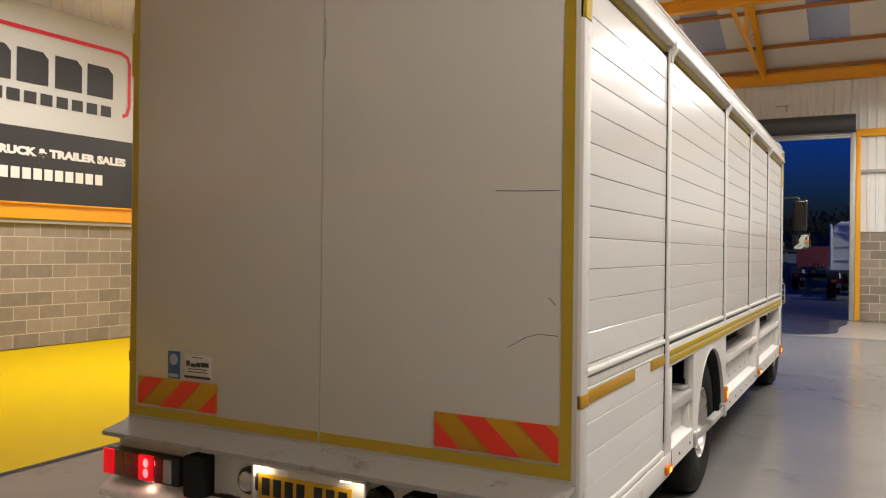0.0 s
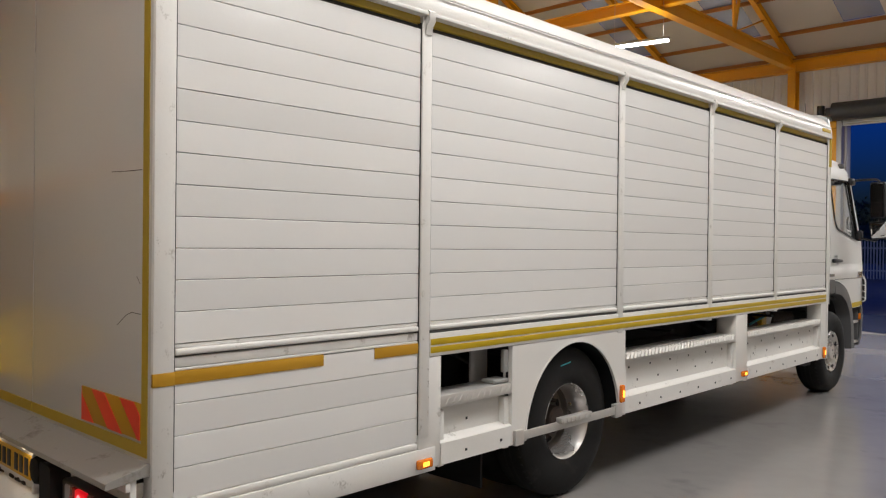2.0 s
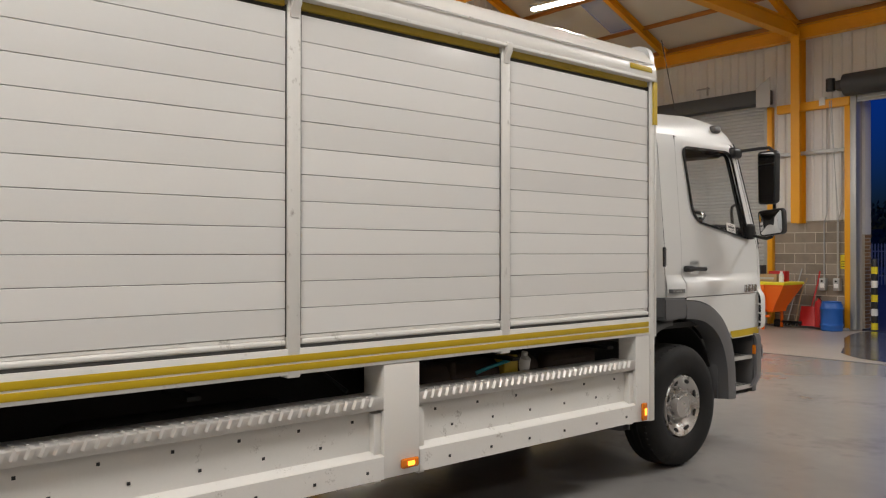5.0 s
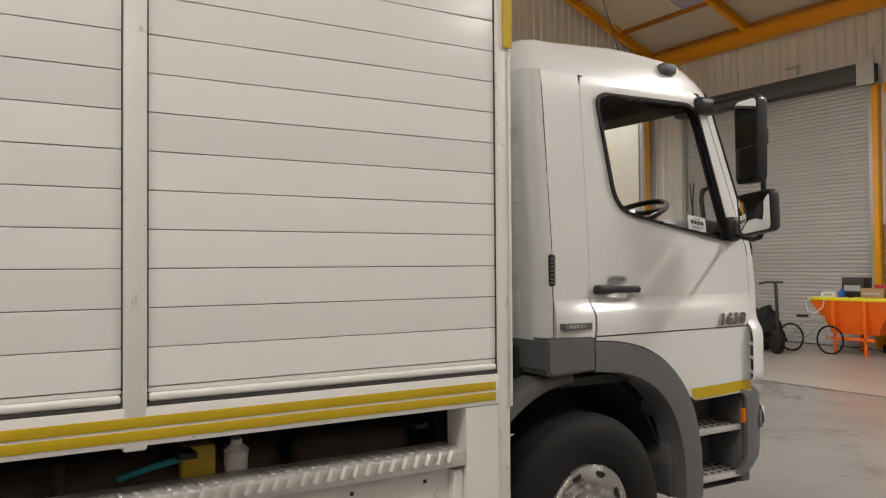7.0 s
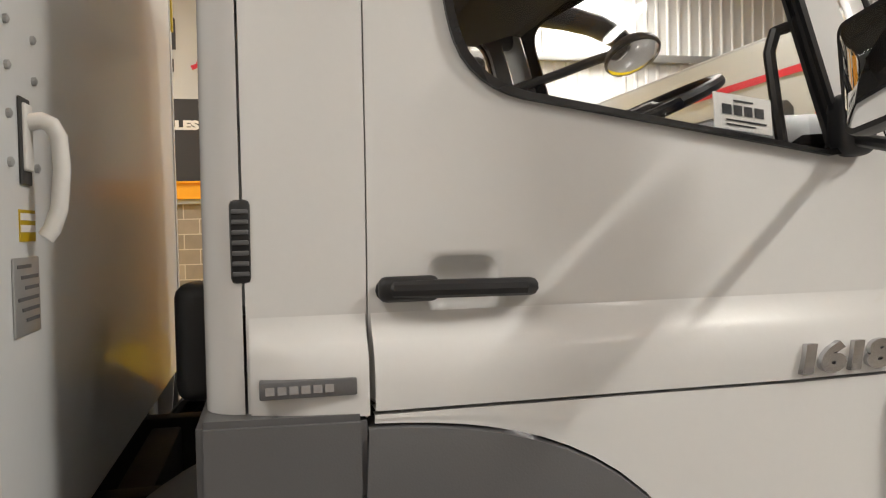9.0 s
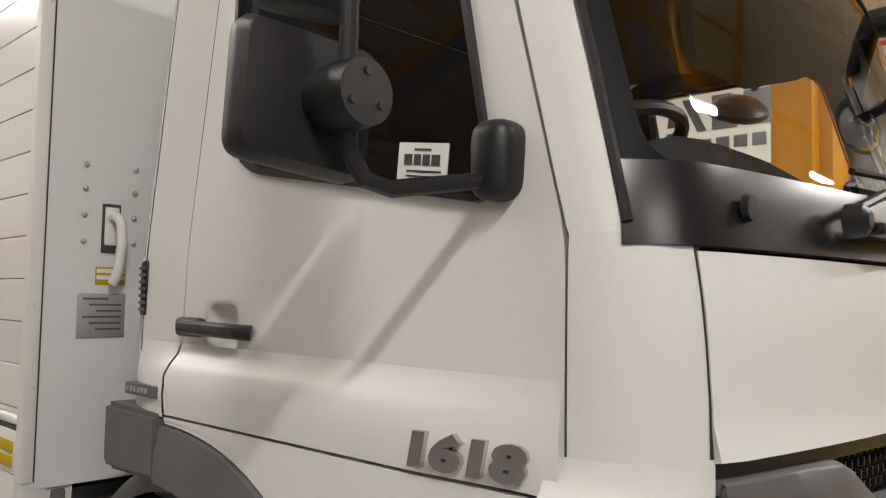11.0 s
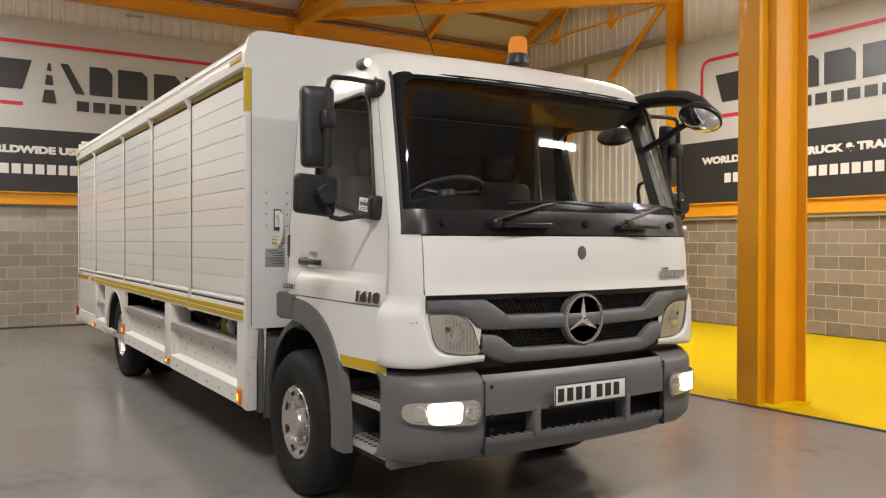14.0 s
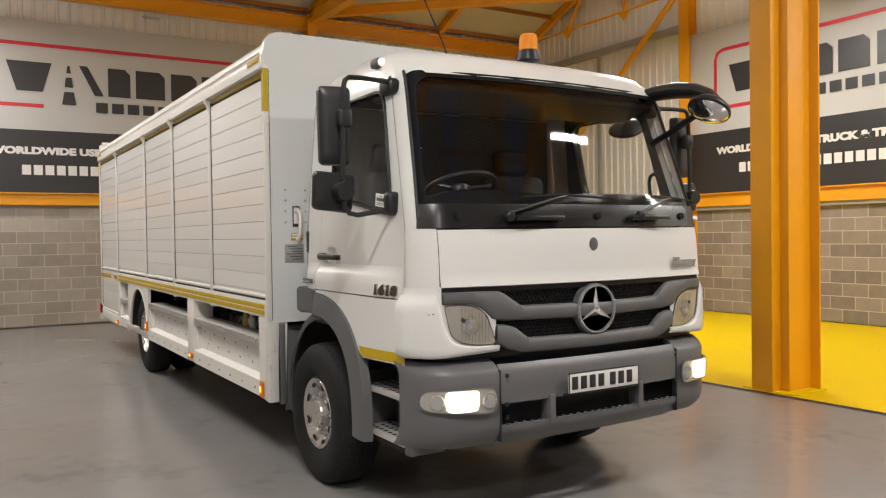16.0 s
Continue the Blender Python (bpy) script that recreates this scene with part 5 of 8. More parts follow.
WIN = rounded([(8.17, 2.40), (8.85, 2.405), (9.045, 1.705), (8.255, 1.845)], [0.07, 0.09, 0.05, 0.12], 6)
DOOR = rounded([(8.075, 2.49), (8.905, 2.50), (9.185, 1.64), (9.192, 1.255), (8.055, 1.255)], [0.06, 0.10, 0.05, 0.01, 0.01], 5)


def grow(pts, d):
    c = sum((Vector(p) for p in pts), Vector((0, 0))) / len(pts)
    return [Vector(p) + (Vector(p) - c).normalized() * d for p in pts]


bm = B()
put = on_side(1)
levels = [2.485, 2.55, 2.61, 2.65, 2.68, 2.70]
rows = []
for z in levels:
    ring_pts = []
    w = interp(CW, z)
    back = BACK + max(0, (z - 2.56)) * 0.5
    n = 24
    for j in range(n + 1):
        dx = w * math.sin(-math.pi / 2 + math.pi * j / n)
        ring_pts.append((XC + dx, cab_front(dx, z), z))
    m = 8
    for j in range(1, m):
        y = cab_front(w, z) + (back + 0.07 - cab_front(w, z)) * j / m
        ring_pts.append((XC + w, y, z))
    for j in range(n + 1):
        a = math.pi * j / n
        u = abs(math.cos(a))
        edge = w - 0.07
        dx = math.copysign(min(w, u * w), math.cos(a))
        t = min(max((abs(dx) - edge) / 0.07, 0), 1)
        ring_pts.append((XC + dx, back + 0.07 * (1 - math.sqrt(1 - t * t)), z))
    for j in range(1, m):
        y = back + 0.07 + (cab_front(w, z) - back - 0.07) * j / m
        ring_pts.append((XC - w, y, z))
    rows.append(ring_pts)
cx, cy = XC, 8.35
for sc, z in ((0.8, 2.708), (0.5, 2.714), (0.12, 2.716)):
    rows.append([(cx + (p[0] - cx) * sc, cy + (p[1] - cy) * sc, z) for p in rows[5]])
rows = [[(x, y, z - 0.045 * min(max((8.7 - y) / 0.7, 0), 1) * min((z - 2.485) / 0.2, 1)) for x, y, z in row] for row in rows]
vs = grid(bm, rows, True)
bm.faces.new(vs[-1])
part("cab_roof", bm, CAB, truck, "white rounded cab roof", 50)
bm = B()
rows = []
for z in (1.13, 1.3, 1.65, 2.05, 2.45, 2.49):
    w = interp(CW, z)
    rows.append([(XC + dx * w, BACK + 0.07 * (1 - math.sqrt(1 - min(max((abs(dx * w) - (w - 0.07)) / 0.07, 0), 1) ** 2)), z) for dx in [math.sin(-math.pi / 2 + math.pi * j / 40) for j in range(41)]])
grid(bm, rows)
rearw = part("cab_back", bm, CABB, truck, "white ribbed back wall of the cab", 50)
for k in range(6):
    z = 1.36 + 0.17 * k
    for s in (-1, 1):
        bm = B()
        bx(bm, XC + s * 0.56 - 0.36, XC + s * 0.56 + 0.36, BACK - 0.003, BACK + 0.01, z, z + 0.11, 0.012, 3)
        part("rib", bm, CABB, rearw)
bm = B()
bx(bm, XC - 0.95, XC + 0.93, BACK - 0.03, BACK + 0.02, 1.0, 1.22, 0.02)
part("back_ducting", bm, BLACK, truck)
bm = B()
bx(bm, -0.60, -0.46, 7.69, 7.78, 1.22, 1.47, 0.03, 3)
part("air_filter", bm, BLACK, truck, "black box between body and cab")

for s in (1, -1):
    put = on_side(s)
    bm = B()
    patch(bm, lambda v: (7.845, 8.052 + 0.02 * max(0.0, v), 1.235 + (2.492 - 1.235) * v), put, 4, 14)
    pil = part("cab_side", bm, CAB, truck, "white cab side behind the door", 50)
    bm = B()
    bx(bm, XC + s * 1.052, XC + s * 1.077, 7.822, 7.858, 1.485, 1.632, 0.01)
    vent = part("side_vent", bm, BLACK, pil, "black air vent")
    bm = B()
    for k in range(7):
        bx(bm, XC + s * 1.074, XC + s * 1.081, 7.826, 7.854, 1.499 + 0.018 * k, 1.507 + 0.018 * k, 0.002)
    parts("vent_fin", bm, GREY, vent)
    # door with its window opening
    bm = B()
    ring(bm, DOOR, grow(WIN, 0.014), put, 96, 5)
    for co, no in (((0, 8.16, 0), (0, 1, 0)), ((0, 8.31, 0), (0, 1, 0)), ((0, 0, 1.405), (0, 0, 1)), ((0, 0, 1.53), (0, 0, 1))):
        bmesh.ops.bisect_plane(bm, geom=bm.verts[:] + bm.edges[:] + bm.faces[:], plane_co=co, plane_no=no)
    hole = [f for f in bm.faces if 8.16 < f.calc_center_median().y < 8.31 and 1.405 < f.calc_center_median().z < 1.53]
    bmesh.ops.delete(bm, geom=hole, context="FACES")
    door = part("cab_door", bm, CAB, truck, "white cab door", 50)
    bm = B()
    ring(bm, grow(DOOR, 0.004), grow(DOOR, -0.012), on_side(s, -0.006), 96, 1)
    part("door_seal", bm, LEDGE, door)
    bm = B()
    ring(bm, grow(DOOR, -0.015), grow(WIN, 0.015), on_side(s, -0.05), 96, 3)
    part("door_lining", bm, LINING, door)
    bm = B()
    ring(bm, grow(WIN, 0.017), grow(WIN, 0.0), on_side(s, 0.003), 96, 1)
    ring(bm, grow(WIN, 0.0), grow(WIN, -0.004), on_side(s, -0.02), 96, 1)
    part("window_seal", thick(bm, 0.012), GLOSSB, door)
    bm = B()
    c = resample(grow(WIN, 0.004), 48)
    mid = sum(c, Vector((0, 0))) / 48
    grid(bm, [[on_side(s, -0.012)(*p.lerp(mid, t)) for p in c] for t in (0, 0.5, 0.98)], True)
    pane = part("window_pane", bm, PANE, door, "clear side window")
    pane.visible_shadow = False
    bm = B()
    rows = []
    for d, k, sharp in ((0.0008, 1.14, 40), (0.001, 0.95, 5), (-0.003, 0.91, 4.5), (-0.014, 0.84, 4), (-0.024, 0.72, 3.5), (-0.030, 0.45, 3), (-0.031, 0.03, 2)):
        row = []
        for q in range(48):
            c, n = math.cos(2 * math.pi * q / 48), math.sin(2 * math.pi * q / 48)
            r = k / (abs(c) ** sharp + abs(n) ** sharp) ** (1 / sharp)
            row.append(on_side(s, d)(8.235 + 0.072 * r * c, 1.4675 + 0.06 * r * n))
        rows.append(row)
    grid(bm, rows, True)
    part("handle_cup", bm, CAB, door, smooth=70)
    bm = B()
    tube(bm, [(XC + s * 1.075, 8.083, 1.465), (XC + s * 1.098, 8.103, 1.467), (XC + s * 1.105, 8.22, 1.466), (XC + s * 1.098, 8.343, 1.464), (XC + s * 1.075, 8.363, 1.462)], 0.017, 10)
    bx(bm, XC + s * 1.075, XC + s * 1.108, 8.075, 8.185, 1.444, 1.49, 0.014, 3)
    hd = part("door_handle", bm, BLACK, door, "black door handle")
    bm = B()
    lathe(bm, [(0.011, 0), (0.009, 0.004)], pose(XC + s * 1.107, 8.12, 1.467, 0, 90 * s, 0), 12)
    part("lock", bm, CHROME, hd)
    bm = B()
    rows = []
    for z, d in SWELL:
        rows.append([on_side(s, d * swell_out(y) + 0.0012)(y, max(z, 1.257)) for y in [8.062 + (9.186 - 8.062) * k / 20 for k in range(21)]])
    rows.insert(0, [on_side(s, -0.02)(8.062 + (9.186 - 8.062) * k / 20, 1.257) for k in range(21)])
    grid(bm, rows)
    part("door_crease", bm, CAB, door, smooth=60)
    bm = B()
    rows = []
    for z, d in SWELL:
        rows.append([on_side(s, d * swell_out(y) + 0.0012)(y, z) for y in [7.85 + 0.202 * k / 4 for k in range(5)]])
    rows.insert(0, [on_side(s, -0.02)(7.85 + 0.202 * k / 4, 1.25) for k in range(5)])
    grid(bm, rows)
    part("side_crease", bm, CAB, pil, smooth=60)
    # lower panel above the step
    FZ = 0.47
    bm = B()
    cols = []
    for k in range(23):
        y = 8.06 + (9.19 - 8.06) * k / 22
        d = y - FW
        r = 0.78
        for _ in range(6):
            r = 0.766 + 0.06 * math.sin(2 * math.acos(min(d / r, 1.0))) ** 2
        az = FZ + math.sqrt(max(r * r - d * d, 0.0))
        cols.append((y, min(max(0.885 + 0.02 * k / 22, az), 1.235)))
    rows = [[on_side(s, 0.9 * swell_out(y) * (1.0 if j < 5 else 0.95) - (0.03 if j == 0 else 0))(y, zb + (1.25 - zb) * (1 - max(j - 1, 0) / 6)) for y, zb in cols] for j in range(8)]
    grid(bm, rows)
    low = part("lower_panel", bm, CAB, truck, "white lower panel with yellow tape", 50)
    bm = B()
    rows = []
    for z in (0.905, 0.96):
        rows.append([on_side(s, 0.0025 + 0.9 * swell_out(8.69 + 0.495 * k / 8))(8.69 + (9.185 - 8.69) * k / 8 + (0.03 if z < 0.93 and k == 0 else 0), z + 0.008 * k / 8) for k in range(9)])
    grid(bm, rows)
    part("yellow_tape", bm, YTAPE, low)
    # corner panel and A-pillar
    bm = B()
    patch(bm, lambda v: (interp([(0.985, 9.2), (1.255, 9.1965), (1.64, 9.1895)], 0.985 + 0.672 * v), cab_front(0.955, 0.985 + 0.672 * v), 0.985 + 0.672 * v), put, 10, 10)
    part("corner_panel", bm, CAB, truck, "white cab corner panel", 50)
    bm = B()
    rows = []
    for k in range(13):
        z = 1.645 + (2.49 - 1.645) * k / 12
        y0 = interp([(1.64, 9.190), (2.43, 8.938), (2.49, 8.905)], z)
        y1 = cab_front(interp([(1.64, 1.035), (2.5, 0.962)], z), z)
        rows.append([put(y0 + (y1 - y0) * j / 5, z) for j in range(6)])
    grid(bm, rows)
    part("windscreen_pillar", bm, CAB, truck, "white windscreen pillar", 50)
    bm = B()
    tube(bm, [on_front(0.004)(s * interp([(1.66, 1.032), (2.5, 0.957)], z), z) for z in (1.66, 1.9, 2.1, 2.3, 2.45, 2.50)], 0.009, 8)
    part("pillar_seal", bm, BLACK, truck)
    # lower corner: one smooth shell from the door's foot round to the grille, cut out round the headlamp
    foot = [(1.0755, 9.160), (1.0755, 9.168), (1.0755, 9.178)]
    foot += [(q, cab_front(q, 1.1)) for q in [0.64 + 0.435 * math.sin(math.pi / 2 * k / 44) for k in range(44, -1, -1)]]
    prof = [(0.0, 1.318), (0.08, 1.292), (0.30, 1.268), (0.66, 1.246), (0.90, 1.222), (1.0, 1.19), (1.0, 1.10), (1.0, 1.01), (0.93, 0.972), (0.55, 0.955), (0.0, 0.952)]
    rows = []
    for k, (q, y) in enumerate(foot):
        (qa, ya), (qb, yb) = foot[max(k - 1, 2 if k > 2 else 0)], foot[min(k + 1, len(foot) - 1)]
        nv = Vector((ya - yb, qb - qa)) if k > 3 else Vector((1, 0))
        nv = -nv.normalized() if k > 3 and nv.y > 0 and nv.x < 0 else nv.normalized()
        nv = Vector((abs(nv.x), abs(nv.y)))
        top = interp([(0.64, 1.008), (0.78, 1.008), (0.84, 1.016), (0.88, 1.03), (0.912, 1.055), (0.932, 1.10), (0.948, 1.16), (0.960, 1.235), (0.972, 1.318), (1.2, 1.318)], q)
        out = interp([(0.64, 0.016), (0.9, 0.020), (1.0, 0.026), (1.05, 0.036), (1.0755, 0.048)], q)
        foot_z = interp([(0.64, 0.022), (0.8, 0.012), (1.0, 0.0), (1.1, 0.0)], q)
        row = []
        for f, z in prof:
            zz = z if z < 1.0 else top - (1.318 - z) * (top - 1.0) / 0.318
            ff = max(f, 0.45 * min(1.0, (1.318 - top) / 0.1)) if z > 1.0 else f
            row.append((XC + s * (q + nv.x * out * ff), y + nv.y * out * ff, zz + (foot_z if z < 1.0 else 0.0)))
        rows.append(row)
    grid(bm := B(), rows)
    sc = part("corner_scoop", thick(bm, 0.006), CAB, truck, "smooth white lower corner panel", 60)
    bm = B()
    for q, z, w in ((1.02, 1.186, 0.007), (1.008, 1.184, 0.003), (0.992, 1.187, 0.005)):
        y = cab_front(q, 1.1) + 0.022
        bx(bm, -w, w, -0.003, 0.003, -0.0025, 0.0025, m=pose(XC + s * (q + 0.0145), y, z, 0, 0, -s * 42))
    parts("scuff", bm, PRINT, sc)
    bm = B()
    bx(bm, XC + s * 1.074, XC + s * 1.112, 9.19, 9.194, 0.97, 1.235)
    part("scoop_back", bm, PRINT, sc)
    for z in (1.01, 1.085, 1.16):
        bm = B()
        prism(bm, [(XC + s * 1.072, 9.162, z), (XC + s * 1.118, 9.162, z - 0.012), (XC + s * 1.118, 9.162, z - 0.004), (XC + s * 1.072, 9.162, z + 0.010)], (0, 0.028, 0))
        part("scoop_fin", bm, CAB, sc)
    # wheel arch flare
    bm = B()
    N = 20
    rows = []
    for k in range(N + 1):
        a = radians(86.3 - 90.3 * k / N)
        bulge = 0.06 * math.sin(2 * max(a, 0)) ** 2
        ro, ri = 0.77 + bulge, 0.625 + 0.8 * bulge
        yo, zo = FW + ro * math.cos(a), FZ + ro * math.sin(a)
        yi, zi = FW + ri * math.cos(a), FZ + ri * math.sin(a)
        rows.append([(XC + s * 1.065, yo, zo), (XC + s * 1.118, yo - 0.01 * math.cos(a), zo - 0.012 * math.sin(a)), (XC + s * 1.13, (yo + yi) / 2, (zo + zi) / 2), (XC + s * 1.13, yi, zi), (XC + s * 0.98, yi - 0.005, zi - 0.01)])
    grid(bm, rows)
    fl = part("wheel_arch", thick(bm, 0.01), GREY, truck, "grey plastic wheel arch flare", 50)
    bm = B()
    prism(bm, [(XC + s * 1.13, y, z) for y, z in ((7.76, 1.26), (8.046, 1.255), (8.046, 1.10), (7.785, 1.088), (7.76, 1.11))], (-0.5 * s, 0, 0))
    bmesh.ops.bevel(bm, geom=bm.edges[:], offset=0.012, segments=2, affect="EDGES")
    part("arch_rear", bm, GREY, fl)
    bm = B()
    rows = [[(XC + s * d, FW + r * math.cos(t), FZ + r * math.sin(t)) for t in (radians(20 + 160 * k / 20) for k in range(21))] for d, r in ((1.0, 0.615), (0.60, 0.60))]
    grid(bm, rows)
    part("mudguard", thick(bm, 0.012), DARK, truck)
    bm = B()
    grid(bm, [[(XC + s * 0.585, FW + r * math.cos(t), FZ + r * math.sin(t)) for t in (radians(10 + 170 * k / 20) for k in range(21))] for r in (0.60, 0.28)])
    part("arch_liner", thick(bm, 0.012), DARK, truck)
    bm = B()
    rows = [[(XC + s * d, FW + r * math.cos(t), FZ + r * math.sin(t)) for t in (radians(92 + 100 * k / 26) for k in range(27))] for d, r in ((1.05, 0.575), (1.05, 0.60), (1.043, 0.622), (1.025, 0.637), (0.99, 0.645), (0.85, 0.652), (0.64, 0.655))]
    grid(bm, rows)
    part("rear_mudguard", thick(bm, 0.01), GREY, truck, "grey plastic mudguard behind the wheel", 70)
    # steps
    bm = B()
    grid(bm, [[(XC + s * d, y, z) for d, z in ((1.03, 0.90), (0.86, 0.88), (0.84, 0.74), (0.84, 0.50), (0.86, 0.45), (1.04, 0.42))] for y in (8.60, 9.2)])
    bx(bm, XC + s * 0.84, XC + s * 1.06, 9.13, 9.2, 0.42, 0.9, 0.012)
    bx(bm, XC + s * 0.84, XC + s * 1.045, 8.60, 8.63, 0.42, 0.80, 0.01)
    stp = part("step_well", bm, GREY, truck, "grey plastic step well")
    for z, y0 in ((0.73, 8.63), (0.485, 8.63)):
        bm = B()
        bx(bm, XC + s * 0.86, XC + s * 1.06, y0, 9.13, z - 0.03, z, 0.006)
        tread = part("step", bm, ALU, stp, "perforated aluminium step")
        bm = B()
        lathe(bm, [(0.014, 0), (0.014, 0.002)], Matrix(), 10)
        hole_me = piece_mesh("tread_hole", bm, PRINT)
        for i in range(9):
            for j in range(3):
                shared("tread_hole", hole_me, PRINT, tread, Vector((XC + s * (0.91 + 0.055 * j), y0 + 0.05 + 0.053 * i + 0.02 * (j % 2), z)) + SHIFT)
    bm = B()
    bx(bm, XC + s * 1.05, XC + s * 1.083, 9.13, 9.205, 0.735, 0.815, 0.010, 3)
    part("indicator", bm, LENSA, truck, "amber side indicator")
    # roof clearance lamp
    bm = B()
    bx(bm, XC + s * 0.965 - 0.033, XC + s * 0.965 + 0.033, 8.65, 8.755, 2.565, 2.623, 0.022, 3)
    cl = part("clearance_lamp", bm, GREY, truck, "small lit clearance lamp")
    bm = B()
    lathe(bm, [(0.024, 0), (0.022, 0.01), (0.012, 0.016)], pose(XC + s * 0.965, 8.75, 2.594, -90, 0, 0), 16)
    part("lens", bm, GLOWS, cl)
    # headlamp in the corner
    hl = rounded([(0.945, 1.225), (0.80, 1.225), (0.715, 1.18), (0.655, 1.015), (0.79, 1.015), (0.905, 1.05)], [0.02, 0.06, 0.07, 0.02, 0.06, 0.09], 5)
    bm = B()
    patch(bm, lambda v: (s * (0.64 + 0.03 * (1 - v)), s * 0.958, 0.985 + 0.25 * v), on_front(0.0), 12, 8)
    part("corner_front", bm, CAB, truck, "white panel round the headlamp", 50)
    bm = B()
    c = resample(hl, 40)
    mid = sum(c, Vector((0, 0))) / 40
    pf = on_front(0.004)
    grid(bm, [[pf(s * p.lerp(mid, t)[0], p.lerp(mid, t)[1]) for p in c] for t in (0, 0.4, 0.97)], True)
    head = part("headlamp", bm, LAMPC, truck, "clear headlamp")
    bm = B()
    pf2 = on_front(0.016)
    grid(bm, [[pf2(s * p.lerp(mid, t)[0], p.lerp(mid, t)[1]) for p in c] for t in (0, 0.4, 0.97)], True)
    ln = part("lens", bm, CLEAR, head)
    ln.visible_shadow = False
    bm = B()
    ring(bm, grow(hl, 0.004), hl, lambda u, z: on_front(0.006)(s * u, z), 48, 1)
    part("rim", thick(bm, 0.008), BLACK, head)
    bm = B()
    lathe(bm, [(0.055, 0), (0.05, 0.012), (0.02, 0.02)], Matrix.Translation((XC + s * 0.79, cab_front(0.79, 1.12) - 0.006, 1.115)) @ Matrix.Rotation(radians(-90), 4, "X"), 18)
    part("bulb_cup", bm, CHROME, head)
    bm = B()
    lathe(bm, [(0.011, 0), (0.011, 0.010), (0.005, 0.016)], Matrix.Translation((XC + s * 0.845, cab_front(0.845, 1.16) + 0.002, 1.15)) @ Matrix.Rotation(radians(-90), 4, "X"), 12)
    part("amber_bulb", bm, RUST, head, "small dull brown bulb")
    bm = B()
    for k in range(9):
        u = 0.70 + 0.019 * k
        z0, z1 = interp([(0.66, 1.03), (0.79, 1.03), (0.87, 1.06)], u), interp([(0.68, 1.10), (0.72, 1.17), (0.80, 1.205), (0.87, 1.21)], u)
        tube(bm, [on_front(0.009)(s * u, z0), on_front(0.009)(s * u, (z0 + z1) / 2), on_front(0.009)(s * u, z1)], 0.0035, 5)
    parts("lens_prism", bm, CLEAR, head)

# windscreen: black border, pane, base panel
GLS = rounded([(-0.925, 2.462), (0.925, 2.462), (0.992, 1.745), (-0.992, 1.745)], [0.10, 0.10, 0.07, 0.07], 8)


def band(bm, outer, inner, put, steps=3):
    """Like ring(), for wide shallow outlines whose corners match in order."""
    n = len(outer) if len(outer) == len(inner) else 0
    o, i = ([Vector(p) for p in outer], [Vector(p) for p in inner]) if n else (resample(outer, 120), resample(inner, 120))
    res = 6
    oo = [o[k].lerp(o[(k + 1) % len(o)], j / res) for k in range(len(o)) for j in range(res)]
    ii = [i[k].lerp(i[(k + 1) % len(i)], j / res) for k in range(len(i)) for j in range(res)]
    grid(bm, [[put(*a.lerp(b, t / steps)) for a, b in zip(oo, ii)] for t in range(steps + 1)], True)


O2 = rounded([(-0.958, 2.50), (0.958, 2.50), (1.035, 1.66), (-1.035, 1.66)], [0.06, 0.06, 0.03, 0.03], 8)
bm = B()
band(bm, O2, GLS, on_front(0.0))
part("windscreen_border", thick(bm, 0.01), TRIM, truck, "black windscreen surround")
bm = B()
rows = []
for k in range(17):
    t = k / 16
    z = 1.737 + (2.468 - 1.737) * t
    w = 0.998 - 0.066 * t
    if k in (0, 16):
        w -= 0.05
    if k in (1, 15):
        w -= 0.012
    rows.append([on_front(-0.006)(-w + 2 * w * j / 32, z) for j in range(33)])
grid(bm, rows)
ws = part("windscreen", bm, PANE, truck, "clear windscreen", 80)
ws.visible_shadow = False
bm = B()
patch(bm, lambda v: (-1.03 - 0.012 * (1 - v), 1.03 + 0.012 * (1 - v), 1.627 + 0.128 * v), on_front(0.008), 40, 4)
scut = part("scuttle", thick(bm, 0.015), GLOSSB, truck, "black panel under the windscreen", 60)
bm = B()
for x in (-0.45, 0.38):
    bx(bm, XC + x - 0.16, XC + x + 0.16, 9.43, 9.475, 1.665, 1.69, 0.008)
for x in (-0.8, -0.05, 0.85):
    lathe(bm, [(0.022, 0), (0.02, 0.012)], pose(XC + x, cab_front(x, 1.69) + 0.012, 1.69, -90, 0, 0), 14)
parts("scuttle_detail", bm, GLOSSB, scut)
bm = B()
lathe(bm, [(0.016, 0), (0.014, 0.012)], pose(XC - 0.99, cab_front(0.99, 1.67) + 0.012, 1.675, -60, 0, -25), 14)
part("white_cap", bm, BANWHT, scut)
for x0, x1 in ((0.52, -0.2), (-0.42, -1.0)):
    f_ = on_front(0.03)
    bm = B()
    tube(bm, [f_(x0 + 0.05, 1.70), f_(x0, 1.715), f_((x0 * 0.62 + x1 * 0.38), 1.785), f_(x0 * 0.5 + x1 * 0.5, 1.80)], 0.010, 8)
    wp = part("wiper", bm, BLACK, truck, "black windscreen wiper")
    bm = B()
    tube(bm, [f_(x0 - 0.05, 1.792), f_((x0 + x1) / 2, 1.808), f_(x1, 1.79)], 0.007, 6)
    part("blade", bm, RUBBER, wp)
    bm = B()
    lathe(bm, [(0.03, 0), (0.028, 0.03), (0.015, 0.04)], pose(*f_(x0 + 0.05, 1.69), -90, 0, 0), 14)
    part("pivot", bm, BLACK, wp)

